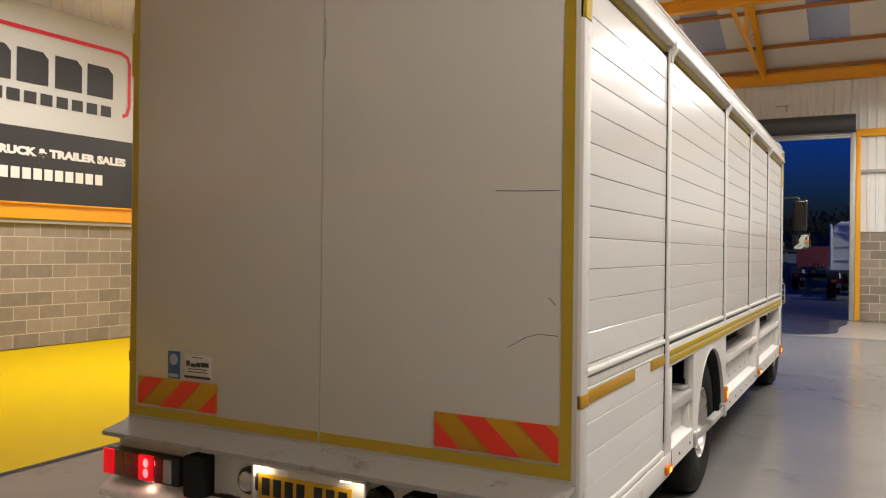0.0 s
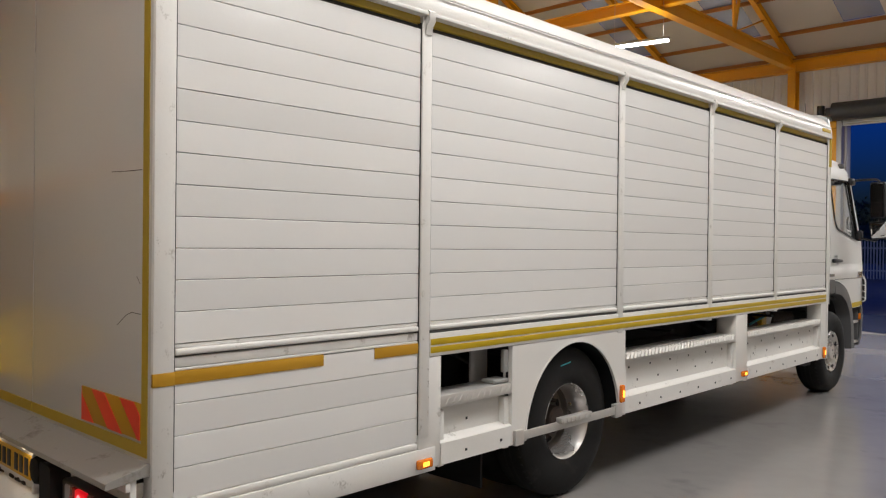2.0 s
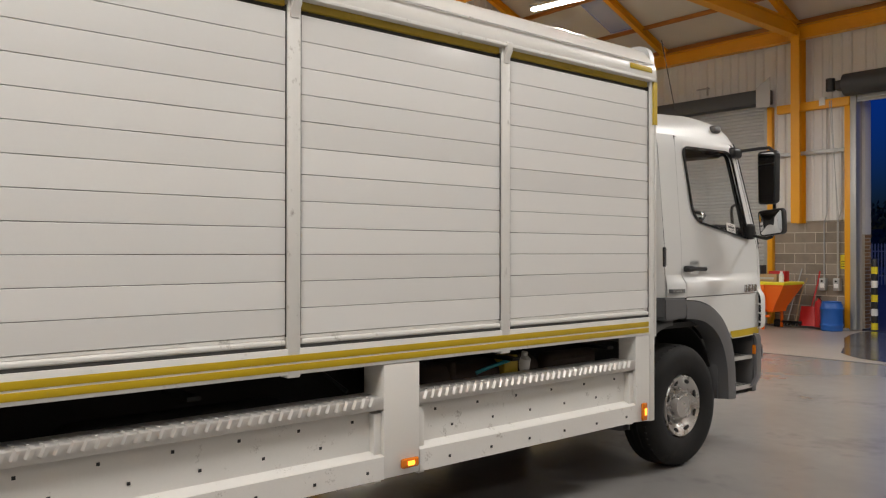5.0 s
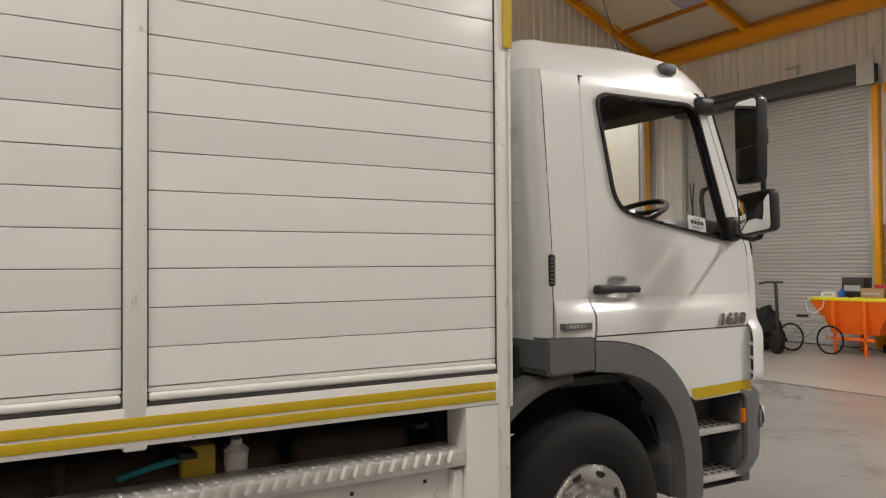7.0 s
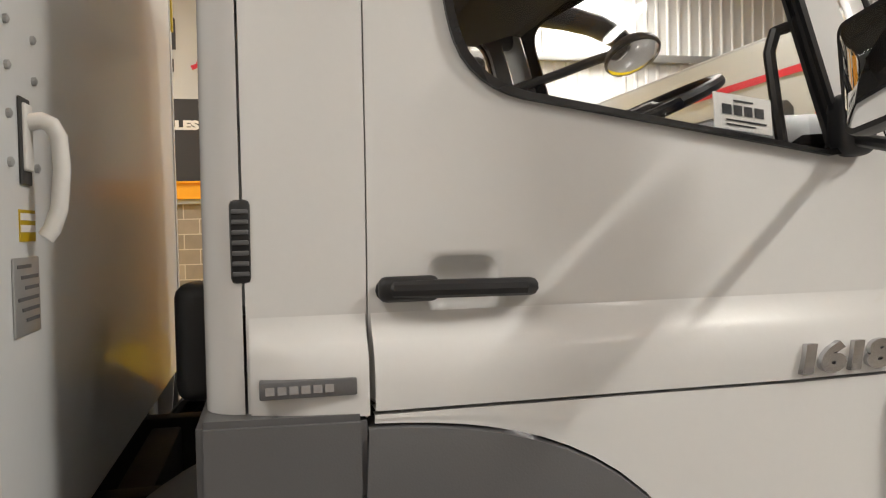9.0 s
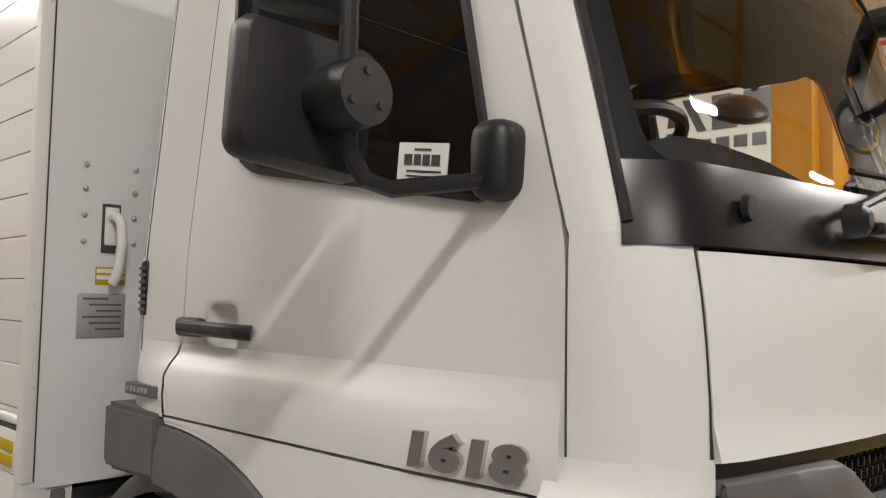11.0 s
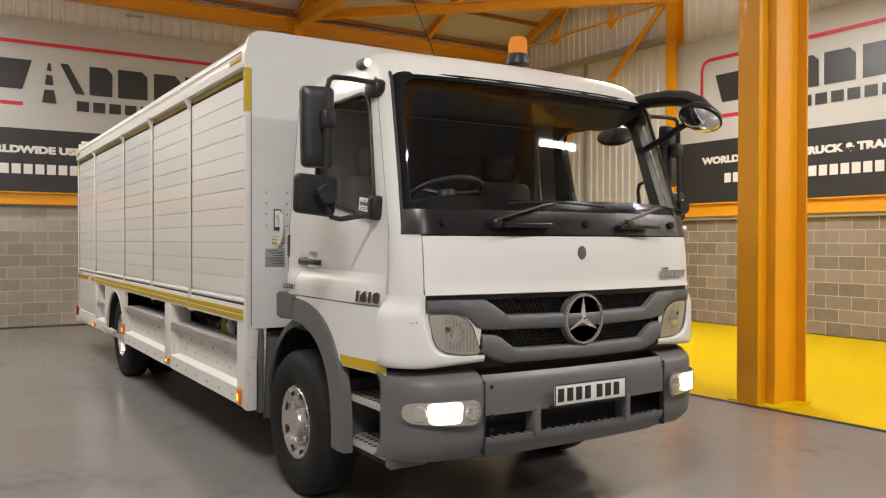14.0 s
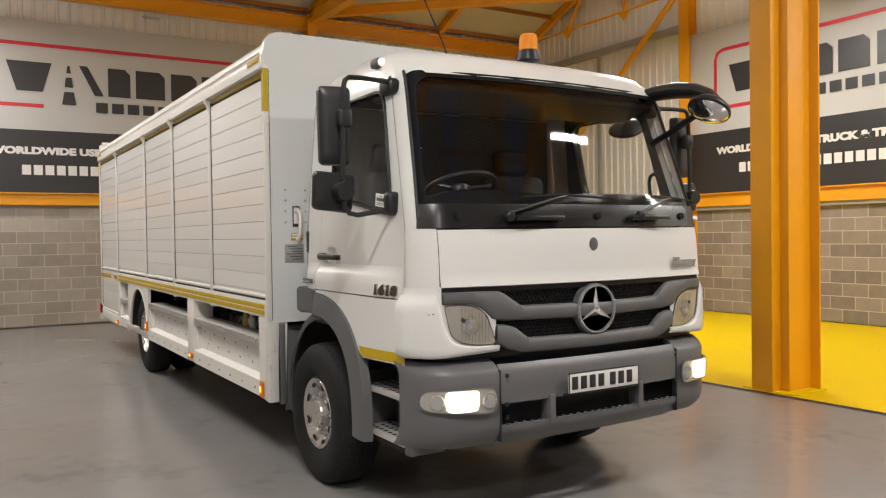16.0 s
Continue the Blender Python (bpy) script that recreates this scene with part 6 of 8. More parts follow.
# bonnet flap, badges, grille
bm = B()
patch(bm, lambda v: (-0.962, 0.962, 1.322 + 0.297 * v), lambda u, z: (XC + u, cab_front(u, z) + 0.004 + 0.012 * max(0, 1 - (z - 1.325) / 0.05), z), 40, 12)
flap = part("bonnet_flap", thick(bm, 0.02), CAB, truck, "white front flap", 60)
bm = B()
for s in (-1, 1):
    patch(bm, lambda v: (s * 0.956, s * 0.964, 1.325 + 0.31 * v), on_front(0.001), 1, 4)
parts("flap_gap", bm, PRINT, flap)
bm = B()
lathe(bm, [(0.035, 0), (0.033, 0.006), (0.026, 0.008)], pose(XC, cab_front(0, 1.53) + 0.004, 1.53, -90, 0, 0) @ Matrix.Diagonal((0.85, 1.1, 1, 1)), 24)
part("round_badge", bm, GREY, flap, "small dark round badge")
bm = B()
for k in range(5):
    w = (0.062, 0.04, 0.034, 0.04, 0.044)[k]
    u = -0.655 - (0.0, 0.066, 0.112, 0.150, 0.195)[k]
    h = 0.062 if k == 0 else 0.045
    z = 1.375
    sl = 0.012
    y = lambda q: cab_front(q, z) + 0.012  # noqa: E731
    prism(bm, [(XC + u, y(u), z), (XC + u - w + 0.006, y(u), z), (XC + u - w + 0.006 - sl, y(u), z + h), (XC + u - sl, y(u), z + h)], (0, 0.006, 0))
part("name_badge", bm, CHROME, flap, "chrome name badge of plain blocks")
bm = B()
patch(bm, lambda v: (-0.95, 0.95, 0.93 + 0.40 * v), on_front(-0.07), 30, 4)
part("grille_backing", thick(bm, 0.01), PRINT, truck)
bm = B()
patch(bm, lambda v: (-0.955, 0.955, 1.292 + 0.03 * v), on_front(-0.004), 40, 1)
part("grille_top_strip", thick(bm, 0.02), BLACK, truck)


def bar(name, span, top, bot, lift, mat, label):
    """A moulded bar over the front; top and bot give z for |dx|."""
    us = [-span + 2 * span * k / 96 for k in range(97)]
    bm = B()
    rows = [[(XC + u, cab_front(u, 1.1) + lift + interp([(0, -0.02), (0.05, 0.004), (0.10, 0.010), (0.5, 0.016), (0.90, 0.012), (0.95, 0.006), (1, -0.02)], t), bot(abs(u)) + (top(abs(u)) - bot(abs(u))) * t) for u in us] for t in (0, 0.05, 0.10, 0.5, 0.90, 0.95, 1)]
    grid(bm, rows)
    return part(name, thick(bm, 0.02), mat, truck, label, 50)


bar("grille_bar", 0.955, lambda u: interp([(0, 1.205), (0.50, 1.21), (0.60, 1.28), (0.64, 1.297)], u), lambda u: interp([(0, 1.12), (0.6, 1.13), (0.675, 1.14), (0.73, 1.20), (0.80, 1.228), (0.955, 1.23)], u), 0.004, GREY, "grey upper grille bar")
bar("grille_bar", 0.655, lambda u: interp([(0, 1.03), (0.46, 1.035), (0.545, 1.10), (0.60, 1.112), (0.655, 1.115)], u), lambda u: interp([(0, 0.95), (0.50, 0.955), (0.58, 0.975), (0.655, 1.02)], u), 0.006, GREY, "grey lower grille bar")
for z0, z1 in ((1.205, 1.292), (1.04, 1.125)):
    bm = B()
    u = -0.64
    while u < 0.64:
        for j in range(6):
            z = z0 - 0.01 + (z1 - z0 + 0.02) * j / 5
            uu = u + (0.0125 if j % 2 else 0)
            bx(bm, XC + uu - 0.003, XC + uu + 0.003, cab_front(uu, 1.1) - 0.035, cab_front(uu, 1.1) - 0.022, z, z + 0.016)
        u += 0.025
    for j in range(7):
        z = z0 - 0.012 + (z1 - z0 + 0.02) * j / 6
        grid(bm, [[(XC + q, cab_front(q, 1.1) - 0.03 + d, z + e) for q in [-0.64 + 1.28 * i / 12 for i in range(13)]] for d, e in ((0, 0), (0.008, 0.003))])
    part("grille_mesh", bm, BLACK, truck)
# round star-shaped emblem as plain chrome shapes
EM = pose(XC, cab_front(0, 1.165) + 0.005, 1.165, -90, 0, 0)
bm = B()
lathe(bm, [(0.02, 0.004), (0.125, 0.004), (0.13, 0.012), (0.144, 0.012), (0.146, -0.03)], EM, 40)
em = part("emblem", bm, GREY, truck, "round emblem with chrome ring")
bm = B()
lathe(bm, [(0.124, 0.008), (0.127, 0.022), (0.135, 0.022), (0.139, 0.008)], EM, 48, False)
part("chrome_ring", bm, CHROME, em)
bm = B()
lathe(bm, [(0.004, 0.0065), (0.126, 0.0065)], EM, 40)
part("emblem_disc", bm, BLACK, em)
for k in range(3):
    bm = B()
    a = radians(90 + 120 * k)
    q = EM @ Matrix.Rotation(-a, 4, "Z")
    tip, l, r_, top = (q @ Vector(v) for v in ((0.126, 0, 0.008), (0.0, 0.026, 0.008), (0.0, -0.026, 0.008), (0.01, 0, 0.026)))
    vt = [bm.verts.new(v) for v in (tip, l, r_, top)]
    for f3 in ((0, 1, 3), (0, 3, 2), (0, 2, 1), (1, 2, 3)):
        bm.faces.new([vt[i] for i in f3])
    part("emblem_arm", bm, CHROME, em)

# bumper
BW = 1.09


def bump_y(dx, z):
    u = abs(dx)
    y = 9.485 - 0.07 * u * u + interp([(0.46, -0.10), (0.52, -0.02), (0.56, 0.0), (0.62, 0.0), (0.86, 0.0), (0.905, -0.03), (0.93, -0.10)], z)
    t = min(max((u - (BW - 0.24)) / 0.24, 0), 1)
    return y - 0.26 * (1 - math.sqrt(max(0, 1 - t * t)))


def bumper_zone(name, spans, zs, mat, label):
    bm = B()
    for u0, u1 in spans:
        n = max(4, int(abs(u1 - u0) / 0.03))
        us = [BW * math.sin(math.asin(u0 / BW) + (math.asin(u1 / BW) - math.asin(u0 / BW)) * k / n) for k in range(n + 1)]
        grid(bm, [[(XC + u, bump_y(u, z), z) for u in us] for z in zs])
    return part(name, thick(bm, 0.02), mat, truck, label, 50)


bumper_zone("bumper", [(-0.655, 0.655)], [0.70, 0.78, 0.86, 0.89, 0.905], BUMPER, "grey front bumper")
bumper_zone("bumper_lip", [(-0.655, 0.655)], [0.46, 0.50, 0.54, 0.565, 0.585], BUMPER, "grey ribbed bumper step")
for s in (-1, 1):
    bumper_zone("bumper_corner", [(s * 0.66, s * BW)], [0.475, 0.50, 0.54, 0.6, 0.70, 0.78, 0.86, 0.89, 0.915, 0.93], BUMPER, "grey bumper corner with lamp")
    lamp = rounded([(s * 0.665 + s * 0.03, 0.80), (s * 1.055, 0.79), (s * 1.06, 0.69), (s * 0.70, 0.665)], 0.05, 5)
    pf = lambda u, z, d=0.0: (XC + u, bump_y(u, z) + 0.022 + d, z)  # noqa: E731
    bm = B()
    c = resample(lamp, 48)
    mid = sum(c, Vector((0, 0))) / 48
    grid(bm, [[pf(*p.lerp(mid, t)) for p in c] for t in (0, 0.3, 0.6, 0.97)], True)
    fl = part("front_lamp", bm, LAMPC, truck, "lit front lamp in the bumper")
    bm = B()
    grid(bm, [[pf(*p.lerp(mid, t), 0.012) for p in c] for t in (0, 0.3, 0.6, 0.97)], True)
    part("lens", bm, CLEAR, fl).visible_shadow = False
    bm = B()
    ring(bm, grow(lamp, 0.014), lamp, lambda u, z: pf(u, z, 0.004), 60, 1)
    part("rim", thick(bm, 0.008), BUMPER, fl)
    bm = B()
    hot = resample([Vector((mid[0] + s * 0.012 + u, mid[1] + v)) for u, v in rounded([(-0.082, -0.052), (0.082, -0.052), (0.088, 0.054), (-0.088, 0.054)], 0.03, 4)], 48)
    grid(bm, [[pf(*p.lerp(mid, t), 0.006) for p in hot] for t in (0, 0.5, 0.97)], True)
    part("lit_bulb", bm, GLOWW, fl)
    bm = B()
    lathe(bm, [(0.045, 0), (0.04, 0.01), (0.02, 0.016)], pose(XC + s * 0.735, bump_y(0.735, 0.73) + 0.022, 0.73, -90, 0, 0), 18)
    part("small_bulb", bm, CHROME, fl)
    bm = B()
    lathe(bm, [(0.04, 0), (0.036, 0.008), (0.018, 0.012)], pose(XC + s * 1.0, bump_y(1.0, 0.735) + 0.024, 0.735, -90, 0, -s * 38), 18)
    part("lamp_cup", bm, CHROME, fl)
    for z in (0.63, 0.70, 0.85):
        bm = B()
        lathe(bm, [(0.012, 0), (0.012, 0.004)], pose(XC + s * 0.63, bump_y(0.63, z) + 0.02, z, -90, 0, 0), 10)
        part("bolt", bm, BLACK, truck)
    bm = B()
    bx(bm, XC + s * 0.654, XC + s * 0.661, bump_y(0.655, 0.7) - 0.03, bump_y(0.655, 0.7) + 0.006, 0.50, 0.88, 0.002)
    part("bumper_joint", bm, PRINT, truck)
    bm = B()
    bx(bm, XC + s * 0.33 - 0.02, XC + s * 0.33 + 0.02, 9.40, 9.49, 0.565, 0.72, 0.008)
    part("bumper_strut", bm, BUMPER, truck)
bm = B()
patch(bm, lambda v: (-1.0, 1.0, 0.48 + 0.50 * v), lambda u, z: (XC + u, 9.33 - 0.1 * u * u, z), 20, 4)
part("front_crossmember", thick(bm, 0.01), PRINT, truck)
for k in range(24):
    bm = B()
    u = -0.60 + 1.2 * k / 23
    bx(bm, XC + u - 0.008, XC + u + 0.008, bump_y(u, 0.585) - 0.03, bump_y(u, 0.585) + 0.002, 0.578, 0.59, 0.002)
    part("step_rib", bm, BUMPER, truck)
bm = B()
bx(bm, XC - 0.30, XC + 0.26, 9.485, 9.505, 0.70, 0.715, 0.004)
part("plate_bracket", bm, BLACK, truck)
bm = B()
bx(bm, XC - 0.275, XC + 0.245, 9.51, 9.522, 0.715, 0.826, 0.004)
plate = part("number_plate", bm, PLATEW, truck, "white front number plate with dark bars")
for k in range(7):
    bm = B()
    x = XC + 0.225 - 0.064 * k - (0.022 if k > 3 else 0) - 0.042
    bx(bm, x, x + 0.042, 9.52, 9.525, 0.735, 0.806, 0.001)
    parts("print_bar", bm, PRINT, plate)
bm = B()
for x0, x1, z0, z1 in ((-0.276, 0.246, 0.713, 0.718), (-0.276, 0.246, 0.823, 0.828), (-0.276, -0.2715, 0.718, 0.823), (0.2415, 0.246, 0.718, 0.823)):
    bx(bm, XC + x0, XC + x1, 9.519, 9.524, z0, z1)
part("plate_border", bm, PRINT, plate)

# model figures on the doors
for s in (1, -1):
    m = Matrix.Translation((XC + s * (1.1135 if s > 0 else 1.089), 8.89 if s > 0 else 9.095, 1.272)) @ Matrix.Rotation(s * radians(6.2), 4, "Z") @ Matrix(((0, 0, s, 0), (s, 0, 0, 0), (0, 1, 0, 0), (0, 0, 0, 1)))
    lettering("model_number", "1618", 0.074, CHROMEB, truck, m, 0.007, 0.0045, width=1.62, slant=0.12)
    bm = B()
    bx(bm, XC + s * 1.072, XC + s * 1.124, 7.865, 8.03, 1.29, 1.32, 0.003)
    bd = part("side_badge", bm, GREY, truck, "grey strip badge with plain bars")
    bm = B()
    for k in range(6):
        bx(bm, XC + s * 1.12, XC + s * 1.1255, 7.875 + 0.02 * k, 7.89 + 0.02 * k, 1.298, 1.312)
    parts("print_bar", bm, CHROME, bd)

# beacon and aerial
bm = B()
lathe(bm, [(0.075, 0), (0.075, 0.02), (0.06, 0.06), (0.058, 0.065)], pose(-1.275, 8.82, 2.69), 24)
bc = part("beacon", bm, BLACK, truck, "amber warning beacon on the cab roof")
bm = B()
lathe(bm, [(0.055, 0.0), (0.062, 0.01), (0.06, 0.03), (0.062, 0.05), (0.058, 0.09), (0.056, 0.105), (0.045, 0.122), (0.02, 0.127)], pose(-1.275, 8.82, 2.75) @ Matrix.Diagonal((1, 1, 0.88, 1)), 24)
part("dome", bm, BEACON, bc)
bm = B()
tube(bm, [(-0.68, 8.8, 2.655), (-0.67, 8.78, 2.73), (-0.60, 8.45, 3.35)], 0.004, 5)
part("aerial", bm, BLACK, truck)

# mirrors
for s in (1, -1):
    sx = lambda d: XC + s * d  # noqa: E731
    turn = Matrix.Translation((sx(1.335), 8.905, 0)) @ Matrix.Rotation(radians(s * -14), 4, "Z")
    bm = B()
    out = rounded([(-0.09, 2.40), (0.09, 2.40), (0.083, 1.975), (-0.083, 1.975)], 0.035, 5)
    rows = []
    for y, k in ((-0.045, 0.99), (-0.035, 1.0), (-0.01, 1.0), (0.01, 0.94), (0.02, 0.8), (0.024, 0.4)):
        rows.append([turn @ Vector((p[0] * k, y, 2.19 + (p[1] - 2.19) * (0.5 + 0.5 * k))) for p in out])
    vs = grid(bm, rows, True)
    bm.faces.new(vs[0])
    bm.faces.new(vs[-1])
    mir = part("mirror", bm, BLACK, truck, "tall black door mirror")
    bm = B()
    prism(bm, [turn @ Vector((p[0] * 0.86, -0.049, 2.19 + (p[1] - 2.19) * 0.93)) for p in out], turn.to_3x3() @ Vector((0, 0.003, 0)))
    part("mirror_glass", bm, MIRROR, mir)
    turn = Matrix.Translation((sx(1.345), 8.93, 0)) @ Matrix.Rotation(radians(s * -8), 4, "Z")
    out = rounded([(-0.115, 1.925), (0.115, 1.945), (0.125, 1.74), (-0.09, 1.715)] if s > 0 else [(-0.115, 1.945), (0.115, 1.925), (0.09, 1.715), (-0.125, 1.74)], 0.03, 5)
    bm = B()
    rows = [[turn @ Vector((p[0] * k, y, 1.83 + (p[1] - 1.83) * k)) for p in out] for y, k in ((-0.045, 0.97), (-0.035, 1.0), (-0.01, 1.0), (0.012, 0.92), (0.018, 0.5))]
    vs = grid(bm, rows, True)
    bm.faces.new(vs[0])
    bm.faces.new(vs[-1])
    wide = part("wide_mirror", bm, BLACK, truck, "square black wide-angle mirror")
    bm = B()
    vs = grid(bm, [[turn @ Vector((p[0] * k * 0.88, -0.046 - 0.016 * (1 - k * k), 1.83 + (p[1] - 1.83) * k * 0.88)) for p in out] for k in (1.0, 0.85, 0.7, 0.55, 0.4, 0.25, 0.1)], True)
    bm.faces.new(vs[-1])
    part("mirror_glass", bm, MIRROR, wide, "", 60)
    bm = B()
    tube(bm, [(sx(1.0), 8.95, 2.43), (sx(1.06), 8.98, 2.435), (sx(1.20), 8.985, 2.44), (sx(1.28), 8.985, 2.438), (sx(1.305), 8.985, 2.42), (sx(1.315), 8.985, 2.38), (sx(1.325), 8.985, 2.1), (sx(1.325), 8.985, 1.83), (sx(1.32), 8.985, 1.755), (sx(1.295), 8.99, 1.715), (sx(1.25), 9.0, 1.705), (sx(1.08), 9.06, 1.735)], 0.014, 10)
    part("mirror_arm", bm, BLACK, truck, "bent black mirror arm")
    bm = B()
    bx(bm, sx(1.27), sx(1.35), 8.95, 9.01, 2.17, 2.27, 0.02, 3)
    part("mirror_clamp", bm, BLACK, truck)
    bm = B()
    lathe(bm, [(0.048, -0.05), (0.052, 0), (0.046, 0.05)], pose(sx(1.33), 8.985, 1.83, 90, 0, 0), 18)
    joint = part("mirror_joint", bm, BLACK, truck)
    bm = B()
    for k in range(3):
        a = radians(90 + 120 * k)
        lathe(bm, [(0.007, 0), (0.006, 0.003)], pose(sx(1.33) + 0.03 * math.cos(a), 9.035, 1.83 + 0.03 * math.sin(a), -90, 0, 0), 8)
    parts("bolt_hole", bm, PRINT, joint)
    bm = B()
    bx(bm, sx(1.03), sx(1.115), 9.02, 9.10, 1.70, 1.83, 0.03, 4)
    part("lower_mount", bm, BLACK, truck)
    bm = B()
    bx(bm, sx(0.97), sx(1.05), 8.86, 9.0, 2.37, 2.46, 0.03, 4)
    part("upper_mount", bm, BLACK, truck)
# kerb mirror in front of the far corner
bm = B()
rows = []
for (x, y, z), w, h in (((-0.86, 9.00, 2.50), 0.06, 0.04), ((-0.90, 9.10, 2.51), 0.07, 0.05), ((-0.935, 9.24, 2.508), 0.074, 0.052), ((-0.95, 9.38, 2.485), 0.072, 0.05), ((-0.955, 9.49, 2.435), 0.066, 0.046), ((-0.95, 9.56, 2.375), 0.055, 0.036)):
    rows.append([(XC + x + w * math.cos(a), y + 0.35 * h * math.cos(a), z + h * math.sin(a)) for a in (2 * math.pi * k / 14 for k in range(14))])
vs = grid(bm, rows, True)
bm.faces.new(vs[0])
bm.faces.new(vs[-1])
part("kerb_mirror_arm", bm, BLACK, truck, "black arched kerb mirror arm")
bm = B()
tube(bm, [(XC - 0.955, 8.99, 2.19), (XC - 0.95, 9.20, 2.26), (XC - 0.94, 9.33, 2.31), (XC - 0.93, 9.45, 2.35)], 0.022, 8)
part("kerb_mirror_stay", bm, BLACK, truck)
bm = B()
m = Matrix.Translation((XC - 0.885, 9.53, 2.335)) @ Vector((0.45, 0.10, -0.88)).to_track_quat("-Z", "Y").to_matrix().to_4x4()
lathe(bm, [(0.02, 0.06), (0.09, 0.05), (0.125, 0.02), (0.13, 0.0), (0.125, -0.008)], m @ Matrix.Diagonal((0.98, 1.1, 1.1, 1)), 28)
km = part("kerb_mirror", bm, BLACK, truck, "round black kerb mirror")
bm = B()
lathe(bm, [(0.118, -0.010), (0.10, -0.022), (0.08, -0.031), (0.05, -0.040), (0.01, -0.044)], m @ Matrix.Diagonal((0.98, 1.1, 1.1, 1)), 28)
part("mirror_glass", bm, MIRROR, km)

# close-range mirror over the passenger window
bm = B()
tube(bm, [(XC - 0.98, 8.62, 2.53), (XC - 1.10, 8.58, 2.50), (XC - 1.22, 8.52, 2.45)], 0.018, 8)
cm = part("door_top_mirror_arm", bm, BLACK, truck)
bm = B()
m = Matrix.Translation((XC - 1.28, 8.42, 2.37)) @ Euler((radians(-22), radians(24), 0)).to_matrix().to_4x4()
lathe(bm, [(0.02, 0.07), (0.09, 0.055), (0.135, 0.02), (0.14, 0.0), (0.132, -0.008)], m @ Matrix.Diagonal((1.05, 0.9, 1, 1)), 28)
km = part("door_top_mirror", bm, BLACK, truck, "small dark mirror over the passenger window")
bm = B()
lathe(bm, [(0.124, -0.010), (0.08, -0.018), (0.01, -0.022)], m @ Matrix.Diagonal((1.05, 0.9, 1, 1)), 28)
part("mirror_glass", bm, MIRROR, km)

# ---- cab interior ----
bm = B()
bx(bm, XC - 1.03, XC + 1.03, 7.86, 9.30, 1.02, 1.06)
part("cab_floor", bm, LINING, truck)
bm = B()
bx(bm, XC - 0.95, XC + 0.95, 7.86, 7.88, 1.06, 2.47, 0.01)
part("back_lining", bm, LINING, truck, "dark grey cab lining")
bm = B()
grid(bm, [[(XC + dx, y, z) for dx in (-0.95, 0.95)] for y, z in ((7.86, 2.50), (8.7, 2.50), (9.02, 2.44))])
grid(bm, [[(XC + dx, y, z) for dx in (-0.93, 0.93)] for y, z in ((9.02, 2.44), (8.80, 2.37), (8.6, 2.37), (8.45, 2.5))])
part("roof_lining", thick(bm, 0.02), LINING, truck, "dark grey roof lining with shelf")
bm = B()
prof = [(9.36, 1.70), (9.22, 1.73), (9.0, 1.72), (8.90, 1.66), (8.86, 1.50), (8.95, 1.2), (9.2, 1.06)]
rows = []
for k in range(21):
    dx = -1.0 + 2.0 * k / 20
    hump = 0.11 * math.exp(-((dx - 0.56) / 0.42) ** 4) + 0.10 * math.exp(-((dx + 0.45) / 0.62) ** 6)
    rows.append([(XC + dx, min(y, cab_front(dx, 1.7) - 0.05), z + (hump if 8.88 < y < 9.3 else 0)) for y, z in prof])
grid(bm, rows)
part("dashboard", thick(bm, 0.02), TRIM, truck, "black dashboard", 50)
# steering wheel on the driver's side
bm = B()
m = Matrix.Translation((XC + 0.52, 8.86, 1.86)) @ Euler((radians(24), 0, 0)).to_matrix().to_4x4()
pts = [m @ Vector((0.22 * math.cos(a), 0.22 * math.sin(a), 0)) for a in (2 * math.pi * k / 36 for k in range(37))]
tube(bm, pts, 0.016, 8)
sw = part("steering_wheel", bm, BLACK, truck, "black steering wheel")
bm = B()
lathe(bm, [(0.07, -0.03), (0.075, 0.0), (0.05, 0.02)], m, 20)
for a in (0.3, math.pi - 0.3, 1.5 * math.pi):
    tube(bm, [m @ Vector((0.05 * math.cos(a), 0.05 * math.sin(a), 0)), m @ Vector((0.215 * math.cos(a), 0.215 * math.sin(a), 0))], 0.014, 6)
tube(bm, [m @ Vector((0, 0, -0.02)), m @ Vector((0, 0.1, -0.4))], 0.04, 10)
part("steering_hub", bm, BLACK, sw)
for dx, wd in ((0.52, 0.5), (-0.5, 0.5)):
    bm = B()
    bx(bm, XC + dx - 0.25, XC + dx + 0.25, 8.05, 8.55, 1.12, 1.40, 0.06, 4)
    bx(bm, XC + dx - 0.24, XC + dx + 0.24, 7.95, 8.12, 1.36, 2.02, 0.06, 4)
    bx(bm, XC + dx - 0.14, XC + dx + 0.14, 7.95, 8.07, 2.03, 2.22, 0.05, 4)
    part("seat", bm, LINING, truck, "dark grey cab seat")
for s in (1, -1):
    bm = B()
    tube(bm, [(XC + s * 1.0, 8.99, 1.70), (XC + s * 0.985, 8.965, 1.72), (XC + s * 0.98, 8.955, 1.80), (XC + s * 0.975, 8.94, 1.93), (XC + s * 0.975, 8.955, 1.975), (XC + s * 0.975, 8.985, 1.985)], 0.013, 8)
    part("grab_rail", bm, BLACK, truck)
